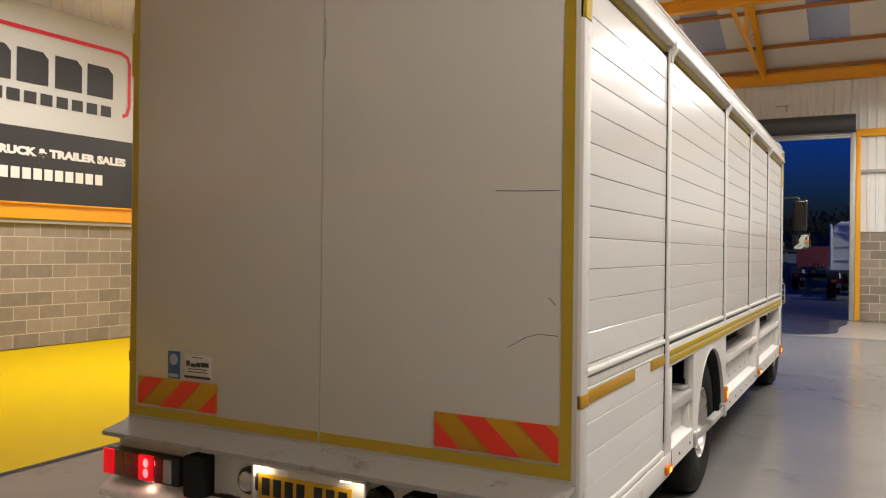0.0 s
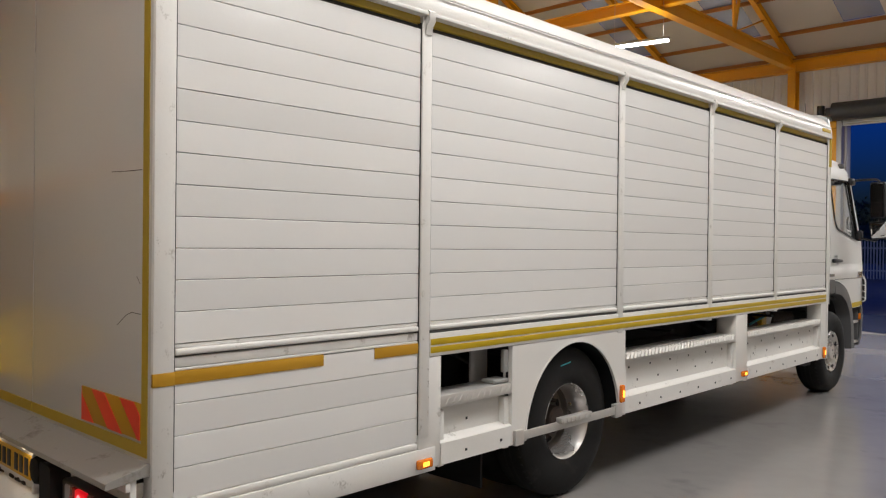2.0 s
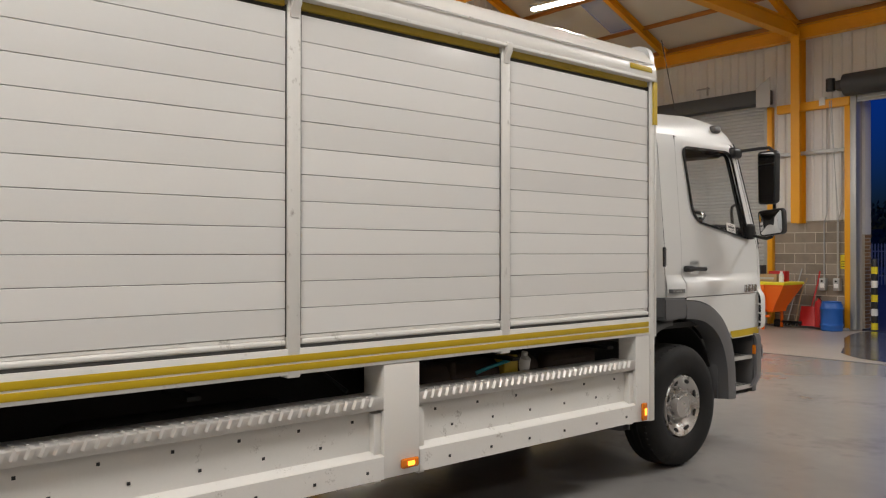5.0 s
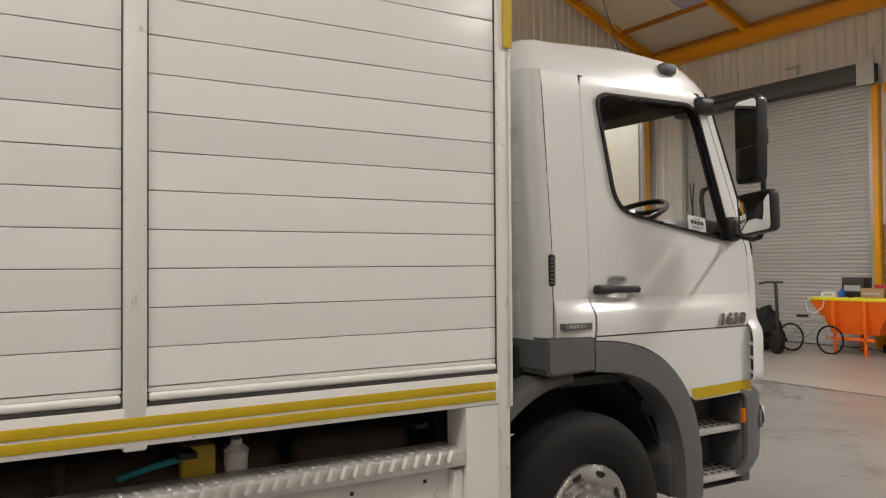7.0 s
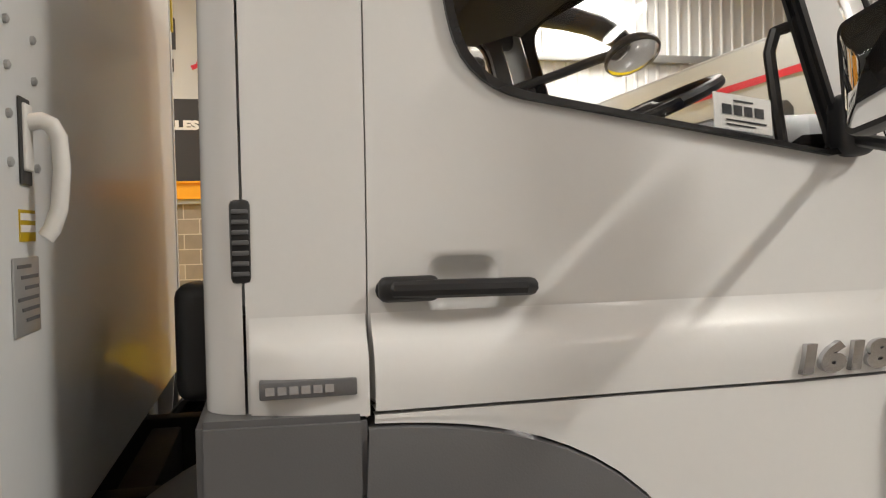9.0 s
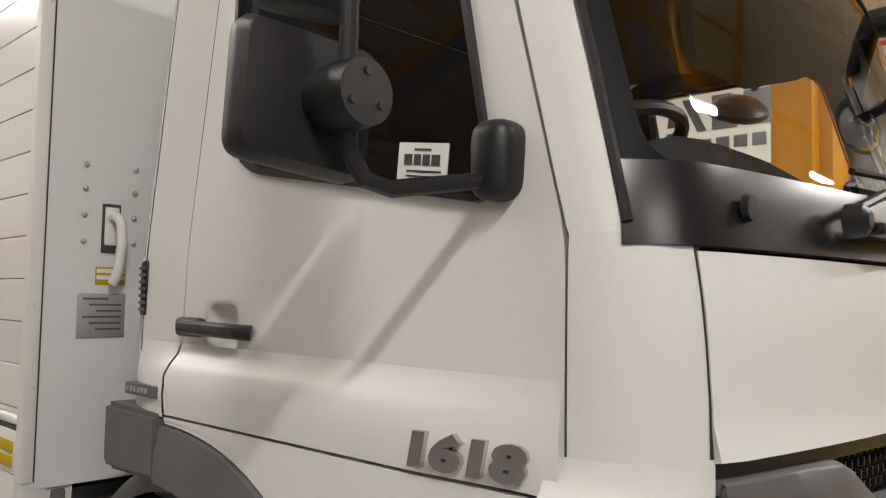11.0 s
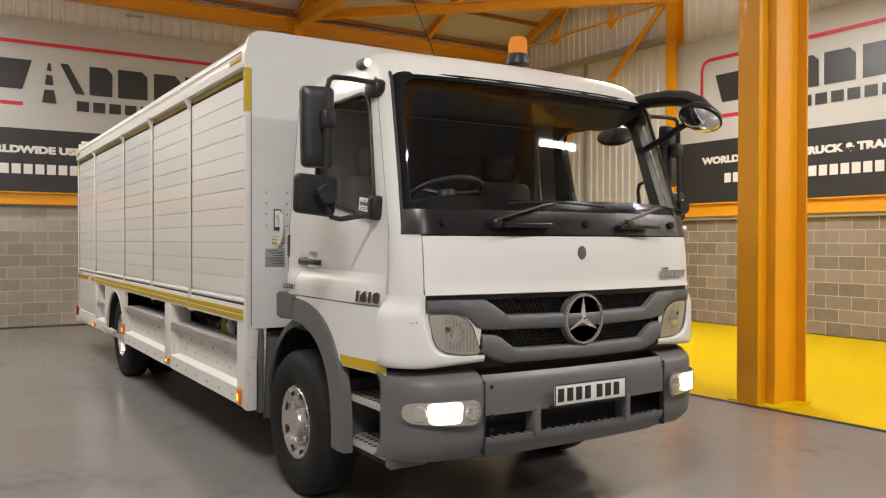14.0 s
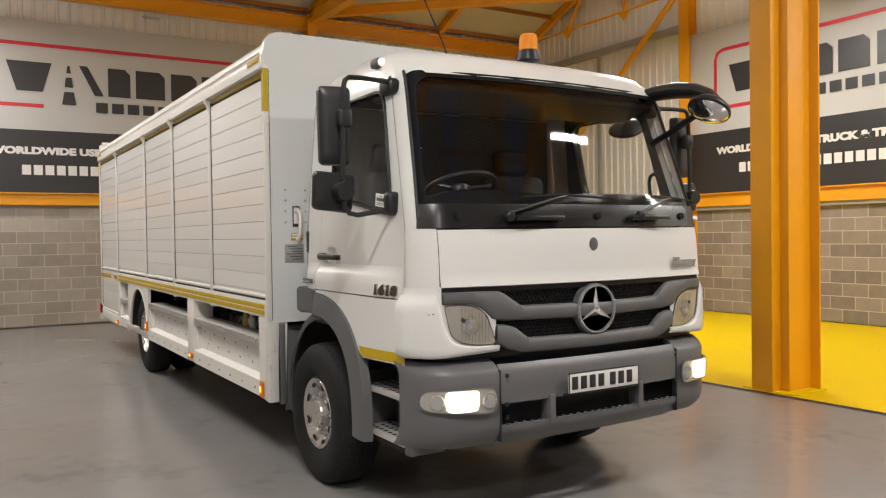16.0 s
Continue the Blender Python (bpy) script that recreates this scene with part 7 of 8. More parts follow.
# mirror seen inside and a card in the side window
bm = B()
prism(bm, [on_side(1, -0.025)(y, z) for y, z in ((8.775, 1.765), (8.905, 1.747), (8.905, 1.82), (8.775, 1.838))], (-0.003, 0, 0))
card = part("window_card", bm, BANWHT, truck, "white card with dark print bars in the window")
bm = B()
for v0, v1, u0, u1 in ((0.42, 0.70, 0.14, 0.30), (0.42, 0.70, 0.34, 0.48), (0.42, 0.70, 0.52, 0.66), (0.42, 0.70, 0.70, 0.86), (0.80, 0.85, 0.34, 0.68), (0.24, 0.29, 0.2, 0.9), (0.12, 0.16, 0.2, 0.7)):
    prism(bm, [on_side(1, -0.0235)(8.775 + 0.13 * u, 1.765 - 0.018 * u + 0.073 * v) for u, v in ((u0, v0), (u1, v0), (u1, v1), (u0, v1))], (-0.001, 0, 0))
parts("print_bar", bm, PRINT, card)

SHIFT = Vector((0, 0, 0))

# ---- the yard outside the open door ----
HEDGE = pbr("dark_foliage", (0.035, 0.05, 0.025), 0.8, var=0.4, scale=1.5, bump=0.0, rand=0.3)
YARDW = pbr("yard_wall_panel", (0.16, 0.18, 0.17), 0.85, var=0.2, scale=1.0, bump=0.004)
REDCAB = pbr("dark_red_cab_paint", (0.085, 0.007, 0.014), 0.45, var=0.08, bump=0.0, coat=0.3)
WETF = pbr("damp_concrete", (0.075, 0.075, 0.08), 0.16, var=0.25, scale=1.2, bump=0.0006, rvar=0.12)
BLACKSTRIPE = pbr("black_stripe", (0.02, 0.02, 0.022), 0.45, var=0.1, bump=0.0)
CANVAS = pbr("taupe_canvas", (0.17, 0.155, 0.14), 0.9, var=0.2, scale=6, bump=0.008)
PAPERW = pbr("white_packaging", (0.70, 0.69, 0.66), 0.6, var=0.08, bump=0.001)
bm = B()
grid(bm, [[(x, y, GZ - 0.012) for x in (-400, -60, -8, 4, 60, 400)] for y in (20.12, 26, 45, 80, 400)])
structure("ground", bm, ASPH, "dark asphalt yard outside the goods door", "ground")
bm = B()
pts = [(-2.2, 15.6), (-1.2, 15.1), (-0.2, 15.2), (0.35, 15.9), (0.3, 17.4), (0.48, 18.8), (0.45, 19.86), (-3.55, 19.86), (-3.3, 18.4), (-2.7, 17.0)]
ring_ = [Vector((*p, GZ + 0.008)) for p in rounded(pts, 0.5, 4)]
bm.faces.new([bm.verts.new(p + Vector((0.05 * noise.noise(p * 3), 0.05 * noise.noise(p * 3 + Vector((5, 1, 2))), 0))) for p in ring_])
structure("floor_damp", bm, WETF, "dark damp patch on the concrete inside the doorway", "floor stain")

bm = B()
rng = random.Random(4)
x = -60.0
while x < 50:
    y0, top = 62 + rng.uniform(-3, 3), 5.0 + 1.0 * noise.noise(Vector((x * 0.11, 0, 0))) + 0.5 * noise.noise(Vector((x * 0.5, 3, 0)))
    for k in range(90):
        c = Vector((x + rng.uniform(-1.2, 1.2), y0 + rng.uniform(-1.5, 1.5), top * (rng.random() ** 0.6) + rng.uniform(-0.3, 0.3)))
        m = Matrix.Translation(c) @ Euler((rng.uniform(0, 6), rng.uniform(0, 6), rng.uniform(0, 6))).to_matrix().to_4x4()
        r = rng.uniform(0.12, 0.32)
        bm.faces.new([bm.verts.new(m @ Vector(p)) for p in ((-r, 0, 0), (0, -0.5 * r, 0.1), (r, 0, 0), (0, 0.5 * r, 0.1))])
    x += 1.1
hedge = part("tree_line", bm, HEDGE)
tagged(hedge, "dark row of distant trees beyond the yard", "trees", kind="stuff")
bm = B()
rows = []
for k in range(31):
    x = -150 + 10 * k
    rows.append([(x, 95, -1), (x, 100, 4.2 + 1.5 * noise.noise(Vector((x * 0.02, 0, 7)))), (x, 180, 3.0)])
grid(bm, rows)
structure("backdrop", bm, HEDGE, "dark low hillside behind the trees", "hillside")

yard_wall = thing("yard_wall", (3, 45.5, 0), "low grey panel wall at the end of the yard", "wall", kind="structure")
for k in range(7):
    bm = B()
    bx(bm, -6.0 + 2.8 * k, -3.3 + 2.8 * k, 45.45, 45.55, -0.01, 1.72, 0.01)
    part("panel", bm, YARDW, yard_wall)
    bm = B()
    bx(bm, -3.3 + 2.8 * k, -3.2 + 2.8 * k, 45.4, 45.6, -0.01, 1.80, 0.01)
    part("post", bm, YARDW, yard_wall)
fence = thing("palisade_fence", (-12, 44.8, 0), "pale grey steel palisade fence at the end of the yard", "fence")
pale = B()
prism(pale, [(-0.035, 0, -0.012), (0.035, 0, -0.012), (0.035, 0, 1.95), (0.0, 0, 2.05), (-0.035, 0, 1.95)], (0, 0.012, 0))
pale_me = piece_mesh("pale", pale, GALV)
for k in range(82):
    shared("pale", pale_me, GALV, fence, (-18.2 + 0.15 * k, 44.78, 0))
for z in (0.4, 1.6):
    bm = B()
    bx(bm, -18.3, -6.0, 44.795, 44.84, z, z + 0.06)
    part("rail", bm, GALV, fence)
sign = thing("yard_sign", (-5.35, 46.5, 0), "dark rectangular sign board on two posts", "sign")
bm = B()
bx(bm, -5.95, -4.85, 46.45, 46.5, 5.3, 6.5, 0.01)
part("board", bm, BANBLK, sign)
for x in (-5.8, -5.0):
    bm = B()
    bx(bm, x - 0.04, x + 0.04, 46.5, 46.58, -0.01, 6.4, 0.005)
    part("post", bm, DARK, sign)


def tractor_unit(x, y, paint, label, tall):
    """Rear of a parked tractor unit: chassis towards the hall, cab beyond."""
    e = thing("tractor_unit", (x, y, 0), label, "truck", "parked tractor units")
    for s in (-1, 1):
        bm = B()
        bx(bm, x + s * 0.40 - 0.05, x + s * 0.40 + 0.05, y - 0.9, y + 5.2, 0.72, 0.95, 0.01)
        part("chassis_rail", bm, DARK, e)
        bm = B()
        rows = [[(x + s * d, y + 0.56 * math.cos(t), 0.52 + 0.56 * math.sin(t)) for t in (radians(15 + 150 * k / 12) for k in range(13))] for d in (1.22, 0.80)]
        grid(bm, rows)
        part("mudguard", thick(bm, 0.015), BLACK, e)
        for wy in (0.0, 3.75):
            bm = B()
            q = Matrix.Translation((x + s * 1.2, y + wy, 0.50)) @ Matrix.Rotation(s * math.pi / 2, 4, "Y")
            lathe(bm, [(0.29, -0.02), (0.33, 0.0), (0.44, 0.0), (0.49, -0.03), (0.50, -0.06), (0.50, -0.3), (0.29, -0.3)], q, 32)
            w = part("wheel", bm, RUBBER, e)
            bm = B()
            lathe(bm, [(0.02, 0.02), (0.08, 0.02), (0.1, -0.05), (0.2, -0.06), (0.27, -0.02), (0.29, -0.02), (0.29, -0.1)], q, 24)
            part("rim", bm, RIM, w)
        bm = B()
        bx(bm, x + s * 0.85 - 0.22, x + s * 0.85 + 0.22, y - 0.97, y - 0.90, 0.62, 0.76, 0.015)
        tl = part("tail_lamp", bm, LENSR, e)
        bm = B()
        bx(bm, x + s * 0.95 - 0.08, x + s * 0.95 + 0.08, y - 0.98, y - 0.96, 0.64, 0.74, 0.01)
        part("amber_lens", bm, LENSA, tl)
        bm = B()
        bx(bm, x + s * 1.02 - 0.2, x + s * 1.02 + 0.2, y + 1.2, y + 2.7, 0.35, 0.95, 0.1, 4)
        part("fuel_tank", bm, ALU, e)
        bm = B()
        bx(bm, x + s * 1.2 - 0.05, x + s * 1.2 + 0.05, y + 2.75, y + 2.80, 0.9, tall - 0.1, 0.02)
        part("side_fairing", bm, paint, e)
    bm = B()
    bx(bm, x - 1.15, x + 1.15, y - 0.90, y - 0.84, 0.60, 0.80, 0.01)
    bar_ = part("rear_bar", bm, DARK, e)
    bm = B()
    bx(bm, x - 0.26, x + 0.26, y - 0.93, y - 0.905, 0.5, 0.61, 0.004)
    part("number_plate", bm, PLATEY, bar_)
    bm = B()
    lathe(bm, [(0.05, 0), (0.5, 0.0), (0.5, 0.05), (0.05, 0.06)], pose(x, y + 0.1, 0.98) @ Matrix.Diagonal((0.9, 1, 1, 1)), 28)
    part("coupling_plate", bm, DARK, e)
    bm = B()
    out = rounded([(-1.22, 1.05), (1.22, 1.05), (1.22, tall - 0.35), (0.95, tall), (-0.95, tall), (-1.22, tall - 0.35)], [0.06, 0.06, 0.2, 0.2, 0.2, 0.2], 5)
    rows = [[(x + u * k, y + 2.9 + d, 1.05 + (z - 1.05) * kz) for u, z in out] for d, k, kz in ((0.0, 0.97, 0.985), (0.05, 1.0, 1.0), (1.7, 1.0, 0.99), (2.1, 0.97, 0.93), (2.25, 0.93, 0.8))]
    vs = grid(bm, rows, True)
    bm.faces.new(vs[0])
    bm.faces.new(vs[-1])
    cabp = part("cab", bm, paint, e, "", 50)
    for z in (1.45, 2.0, 2.55):
        if z < tall - 0.4:
            bm = B()
            bx(bm, x - 1.0, x + 1.0, y + 2.885, y + 2.905, z, z + 0.03, 0.004)
            part("rib", bm, paint, cabp)
    bm = B()
    tube(bm, [(x - 0.3, y + 2.8, 1.3), (x - 0.2, y + 2.3, 1.0), (x, y + 1.9, 1.15), (x + 0.1, y + 1.2, 1.0)], 0.03, 8)
    part("air_line", bm, BLACK, e)
    return e


tractor_unit(0.66, 31.0, CAB, "white tractor unit parked in the dark yard", 3.05)
tractor_unit(-1.17, 38.4, REDCAB, "dark red tractor unit parked in the yard", 2.1)

# assumed lamp post, added out of sight to light the parked trucks
yl = thing("assumed_yard_lamp", (6.2, 33.0, 0), "unseen grey lamp post, added to light the parked trucks", "street lamp")
bm = B()
lathe(bm, [(0.09, -0.012), (0.08, 0.5), (0.05, 6.0)], pose(6.2, 33, 0), 14)
tube(bm, [(6.2, 33, 5.95), (6.0, 33.1, 6.15), (5.4, 33.3, 6.2)], 0.035, 8)
part("pole", bm, GALV, yl)
bm = B()
bx(bm, 5.05, 5.45, 33.2, 33.4, 6.16, 6.26, 0.03)
part("head", bm, GALV, yl)
data = bpy.data.lights.new("yard_fill_light", "AREA")
data.shape, data.size, data.size_y, data.energy, data.color = "RECTANGLE", 0.3, 0.15, 1000.0, (0.9, 0.95, 1.0)
new("yard_fill_light", data).matrix_world = look((5.25, 33.3, 6.14), (0.0, 38.5, 0.5))

# ---- the door's edge ----
pier = thing("door_pier", (-3.8, 20.35, 0), "brown brick pier with pale sheet above, beside the open door", "wall", kind="structure")
bm = B()
bx(bm, -4.1, -3.665, 20.255, 20.56, 1.96, 4.75, 0.004)
part("cladding_sheet", bm, CLAD, pier)
bm = B()
bx(bm, -4.1, -3.672, 20.262, 20.55, -0.01, 1.955)
part("mortar_core", bm, MORTAR, pier)
bm = B()
bx(bm, -0.1075, 0.1075, -0.006, 0.006, 0.005, 0.066)
brick_me = piece_mesh("brick", bm, BRICK)
for c in range(26):
    for k in range(2):
        yb = 20.258 + 0.1125 + 0.225 * k - (0.1125 if c % 2 else 0)
        if 20.25 < yb < 20.56:
            shared("brick", brick_me, BRICK, pier, (-3.668, min(max(yb, 20.37), 20.445), 0.075 * c), (0, 0, radians(90)))
bol = thing("striped_bollard", (-3.46, 20.2, 0), "black, yellow and white striped steel bollard by the door", "bollard")
for k in range(10):
    bm = B()
    z = 0.144 * k - 0.01
    prof = [(0.064, z), (0.064, z + 0.144)]
    if k == 9:
        prof += [(0.05, z + 0.165), (0.02, z + 0.175)]
    lathe(bm, prof, pose(-3.46, 20.2, 0), 20)
    part("stripe_band", bm, (SIGNY, BLACKSTRIPE, BANWHT, BLACKSTRIPE)[k % 4], bol)

# ---- things along the front wall ----
SHIFT = Vector((0, 0, GZ))
bm = B()
bx(bm, -5.35, -3.76, YC - 0.32, YC - 0.16, 0.0, 0.05, 0.012)
structure("kerb", bm, LEDGE, "low concrete kerb at the foot of the front wall", "kerb")
drum = thing("plastic_drum", (-3.98, 19.42, 0), "blue plastic drum standing by the door", "drum")
bm = B()
lathe(bm, [(0.05, 0), (0.185, 0.0), (0.205, 0.02), (0.21, 0.10), (0.222, 0.115), (0.222, 0.14), (0.21, 0.155), (0.212, 0.42), (0.222, 0.435), (0.222, 0.46), (0.21, 0.475), (0.20, 0.54), (0.175, 0.575), (0.05, 0.58)], pose(-3.98, 19.42, 0), 36)
part("body", bm, BLUEP, drum)
bm = B()
lathe(bm, [(0.18, 0.572), (0.185, 0.60), (0.165, 0.603), (0.16, 0.585), (0.02, 0.585)], pose(-3.98, 19.42, 0), 32)
part("lid", bm, BLUEP, drum)
for x, pts in ((-4.26, [(-4.25, 4.62), (-4.25, 2.42), (-4.31, 2.2), (-4.31, 1.05)]), (-4.0, [(-3.95, 3.76), (-3.95, 2.46), (-4.02, 2.28), (-4.02, 1.1)])):
    c = thing("conduit_run", (pts[-1][0], YC - 0.06, 0.9), "grey conduit down to a small control box", "conduit", "wall conduits")
    bm = B()
    tube(bm, [(a, YC - 0.08, b) for a, b in pts], 0.014, 8)
    part("pipe", bm, GALV, c)
    bm = B()
    bx(bm, pts[-1][0] - 0.065, pts[-1][0] + 0.065, YC - 0.19, YC - 0.05, 0.80, 1.06, 0.012)
    b = part("control_box", bm, GALV, c, "grey control box")
    bm = B()
    bx(bm, pts[-1][0] - 0.045, pts[-1][0] + 0.045, YC - 0.196, YC - 0.188, 0.86, 0.95, 0.003)
    part("label", bm, BANWHT, b)
    bm = B()
    lathe(bm, [(0.02, 0), (0.02, 0.02), (0.01, 0.026)], pose(pts[-1][0], YC - 0.19, 1.0, 90, 0, 0), 14)
    part("button", bm, BLACK, b)
ext = thing("fire_extinguisher", (-4.28, 19.55, 0), "red fire extinguisher standing against the block wall", "extinguisher")
bm = B()
lathe(bm, [(0.03, 0.0), (0.085, 0.0), (0.09, 0.02), (0.09, 0.46), (0.07, 0.53), (0.03, 0.56), (0.03, 0.60)], pose(-4.28, 19.52, 0.05), 24)
part("cylinder", bm, REDP, ext)
bm = B()
bx(bm, -4.30, -4.26, 19.44, 19.56, 0.66, 0.70, 0.008)
tube(bm, [(-4.28, 19.5, 0.66), (-4.2, 19.46, 0.6), (-4.18, 19.45, 0.4), (-4.19, 19.45, 0.2)], 0.012, 6)
part("valve", bm, BLACK, ext)
shv = thing("red_shovel", (-4.48, 19.5, 0), "red plastic snow shovel leaning on the block wall", "shovel")
bm = B()
grid(bm, [[(-4.48 + u, 19.50 - 0.05 + 0.08 * abs(u) + 0.14 * v, 0.06 + 0.40 * v) for u in (-0.21, -0.2, -0.1, 0, 0.1, 0.2, 0.21)] for v in (0, 0.3, 0.6, 0.85, 1.0)])
part("blade", thick(bm, 0.01), REDP, shv)
bm = B()
tube(bm, [(-4.48, 19.58, 0.40), (-4.40, 19.72, 0.95), (-4.38, 19.78, 1.2)], 0.016, 8)
part("handle", bm, REDP, shv)
for x0, x1, z1, mat, lab in ((-4.92, -4.77, 1.25, GALV, "grey"), (-4.75, -4.66, 1.05, CARD, "wooden")):
    bro = thing("broom", (x0, 19.5, 0), f"{lab} handled broom leaning on the block wall", "broom", "leaning brooms")
    bm = B()
    tube(bm, [(x0, 19.46, 0.14), ((x0 + x1) / 2, 19.62, 0.7), (x1, 19.80, z1)], 0.013, 8)
    part("handle", bm, mat, bro)
    bm = B()
    bx(bm, x0 - 0.14, x0 + 0.14, 19.40, 19.47, 0.10, 0.15, 0.012)
    part("head", bm, BLACK, bro)
    bm = B()
    for k in range(22):
        u = x0 - 0.13 + 0.26 * k / 21
        tube(bm, [(u, 19.435, 0.11), (u + 0.01 * math.sin(k * 2.1), 19.43 + 0.02 * math.cos(k), 0.05)], 0.005, 4)
    part("bristles", bm, DARK, bro)
bm = B()
bx(bm, -3.99, -3.85, YC - 0.055, YC - 0.048, 1.26, 1.55, 0.002)
sg = tagged(part("safety_sign", bm, SIGNY), "small yellow safety sign on the block wall", "sign")
bm = B()
for k in range(3):
    bx(bm, -3.97, -3.87, YC - 0.058, YC - 0.054, 1.30 + 0.05 * k, 1.315 + 0.05 * k)
part("print", bm, PRINT, sg)
bm = B()
bx(bm, -3.875, -3.80, YC - 0.10, YC - 0.05, 1.14, 1.26, 0.01)
so = tagged(part("wall_socket", bm, PAPERW), "small white wall socket by the door", "socket")
for a, b in (((-4.15, 4.75), (-3.97, 2.3)), ((-4.11, 4.75), (-4.0, 2.35))):
    bm = B()
    tube(bm, [(a[0], YC - 0.2, a[1]), ((a[0] + b[0]) / 2 + 0.01, YC - 0.2, (a[1] + b[1]) / 2), (b[0], YC - 0.18, b[1]), (b[0] - 0.015, YC - 0.15, 1.1)], 0.008, 6)
    tagged(part("hoist_chain", bm, GALV), "thin hand chain hanging from the door motor", "chain", "hoist chains")
bm = B()
bx(bm, -4.38, -4.25, YC - 0.17, YC - 0.05, 4.68, 4.86, 0.012)
tagged(part("junction_box", bm, PAPERW), "white junction box on the yellow rail", "junction box")
bm = B()
bx(bm, -5.22, -5.06, 19.42, 19.6, 0, 0.16, 0.03, 3)
tagged(part("small_case", bm, BLACK), "small black case on the floor by the wall", "case")

# salt spreader by the closed door, loaded with boxes
SHIFT = Vector((0.37, 0.25, GZ))
SX0, SX1, SY0, SY1 = -6.4, -4.95, 18.35, 19.2
spr = thing("salt_spreader", ((SX0 + SX1) / 2, (SY0 + SY1) / 2, 0), "bright orange salt spreader with a yellow rim, used as a shelf", "spreader")
bm = B()
rows = [[(SX0 + d, SY0 + e, z), (SX1 - d, SY0 + e, z), (SX1 - d, SY1 - e, z), (SX0 + d, SY1 - e, z)] for d, e, z in ((0.0, 0.0, 0.95), (0.02, 0.01, 0.88), (0.28, 0.14, 0.45), (0.30, 0.15, 0.36))]
vs = grid(bm, rows, True)
bm.faces.new(vs[0])
bm.faces.new(vs[-1])
part("hopper", bm, GRITO, spr, "orange tapered hopper")
bm = B()
bx(bm, SX0 - 0.02, SX1 + 0.02, SY0 - 0.02, SY1 + 0.02, 0.93, 0.985, 0.008)
part("rim", bm, SIGNY, spr, "yellow top rim")
for x in (SX0 + 0.45, SX1 - 0.45):
    bm = B()
    bx(bm, x - 0.03, x + 0.03, SY0 - 0.03, SY0 + 0.16, 0.40, 0.93, 0.006, m=None)
    part("rib", bm, GRITO, spr)
    bm = B()
    bx(bm, x - 0.025, x + 0.025, SY0 + 0.0, SY0 + 0.05, 0.0, 0.42, 0.005)
    part("leg", bm, GRITO, spr)
    bm = B()
    bx(bm, x - 0.025, x + 0.025, SY1 - 0.05, SY1, 0.0, 0.42, 0.005)
    part("leg", bm, GRITO, spr)
bm = B()
bx(bm, SX0 + 0.3, SX1 - 0.3, SY0 - 0.0, SY0 + 0.05, 0.26, 0.31, 0.005)
part("cross_bar", bm, GRITO, spr)
bm = B()
lathe(bm, [(0.02, 0.14), (0.26, 0.14), (0.26, 0.16), (0.02, 0.17)], pose(SX0 + 0.4, SY0 + 0.4, 0), 24)
part("spinner", bm, GALV, spr)
for x0, x1, y0, y1, h, mat, nm, lab, cat in ((-6.25, -5.98, 18.45, 18.65, 0.09, PAPERW, "carton", "flat white carton on the orange spreader", "carton"),
                                             (-6.05, -5.65, 18.75, 19.0, 0.34, BANBLK, "printed_box", "dark printed cardboard box on the orange spreader", "box"),
                                             (-5.62, -5.22, 18.6, 18.85, 0.16, CARD, "cardboard_box", "brown cardboard box on the orange spreader", "box"),
                                             (-5.55, -5.2, 18.9, 19.1, 0.22, REDP, "red_box", "red box on the orange spreader", "box")):
    bm = B()
    bx(bm, x0, x1, y0, y1, 0.985, 0.985 + h, 0.006)
    ob = tagged(part(nm, bm, mat), lab, cat)
    bm = B()
    bx(bm, x0 + 0.04, x1 - 0.06, y0 - 0.003, y0 + 0.001, 0.985 + h * 0.3, 0.985 + h * 0.6)
    part("print_bar", bm, LEDGE, ob)
for x, y, r, h, mat, lab in ((-5.9, 18.52, 0.06, 0.15, BLUEP, "blue"), (-5.12, 18.6, 0.05, 0.22, PAPERW, "white"), (-5.75, 18.5, 0.045, 0.11, BLACK, "black")):
    bm = B()
    lathe(bm, [(r, 0), (r, h * 0.7), (r * 0.5, h * 0.85), (r * 0.5, h), (0.004, h)], pose(x, y, 0.985), 16)
    tagged(part("tub", bm, mat), f"small {lab} plastic tub on the orange spreader", "tub", "tubs on the spreader")
bm = B()
tube(bm, [(-6.2, 18.4, 0.985 + 0.01), (-6.36, 18.32, 0.98), (-6.45, 18.3, 0.9), (-6.42, 18.3, 0.74), (-6.28, 18.3, 0.70), (-6.15, 18.33, 0.8), (-6.12, 18.33, 0.93)], 0.010, 6)
tagged(part("white_cable", bm, PAPERW), "white cable looped over the spreader's rim", "cable")

# old ride-on machine without its cover
SHIFT = Vector((0.37, 0, GZ))
mc = thing("motor_scooter", (-6.75, 17.95, 0), "dark stripped motor scooter with a bare steering stem", "scooter")
bm = B()
for v in bmesh.ops.create_icosphere(bm, subdivisions=4, radius=1.0)["verts"]:
    n = noise.noise(v.co * 1.7 + Vector((2, 5, 1))) + 0.4 * noise.noise(v.co * 5)
    v.co = pose(-6.78, 17.97, 0.47, 0, -22, 20) @ Vector((v.co.x * 0.22 * (1 + 0.5 * n), v.co.y * 0.20 * (1 + 0.4 * n), v.co.z * 0.37 * (1 + 0.25 * n)))
part("body_cover", bm, RUBBER, mc, "dark grey seat cover", 60)
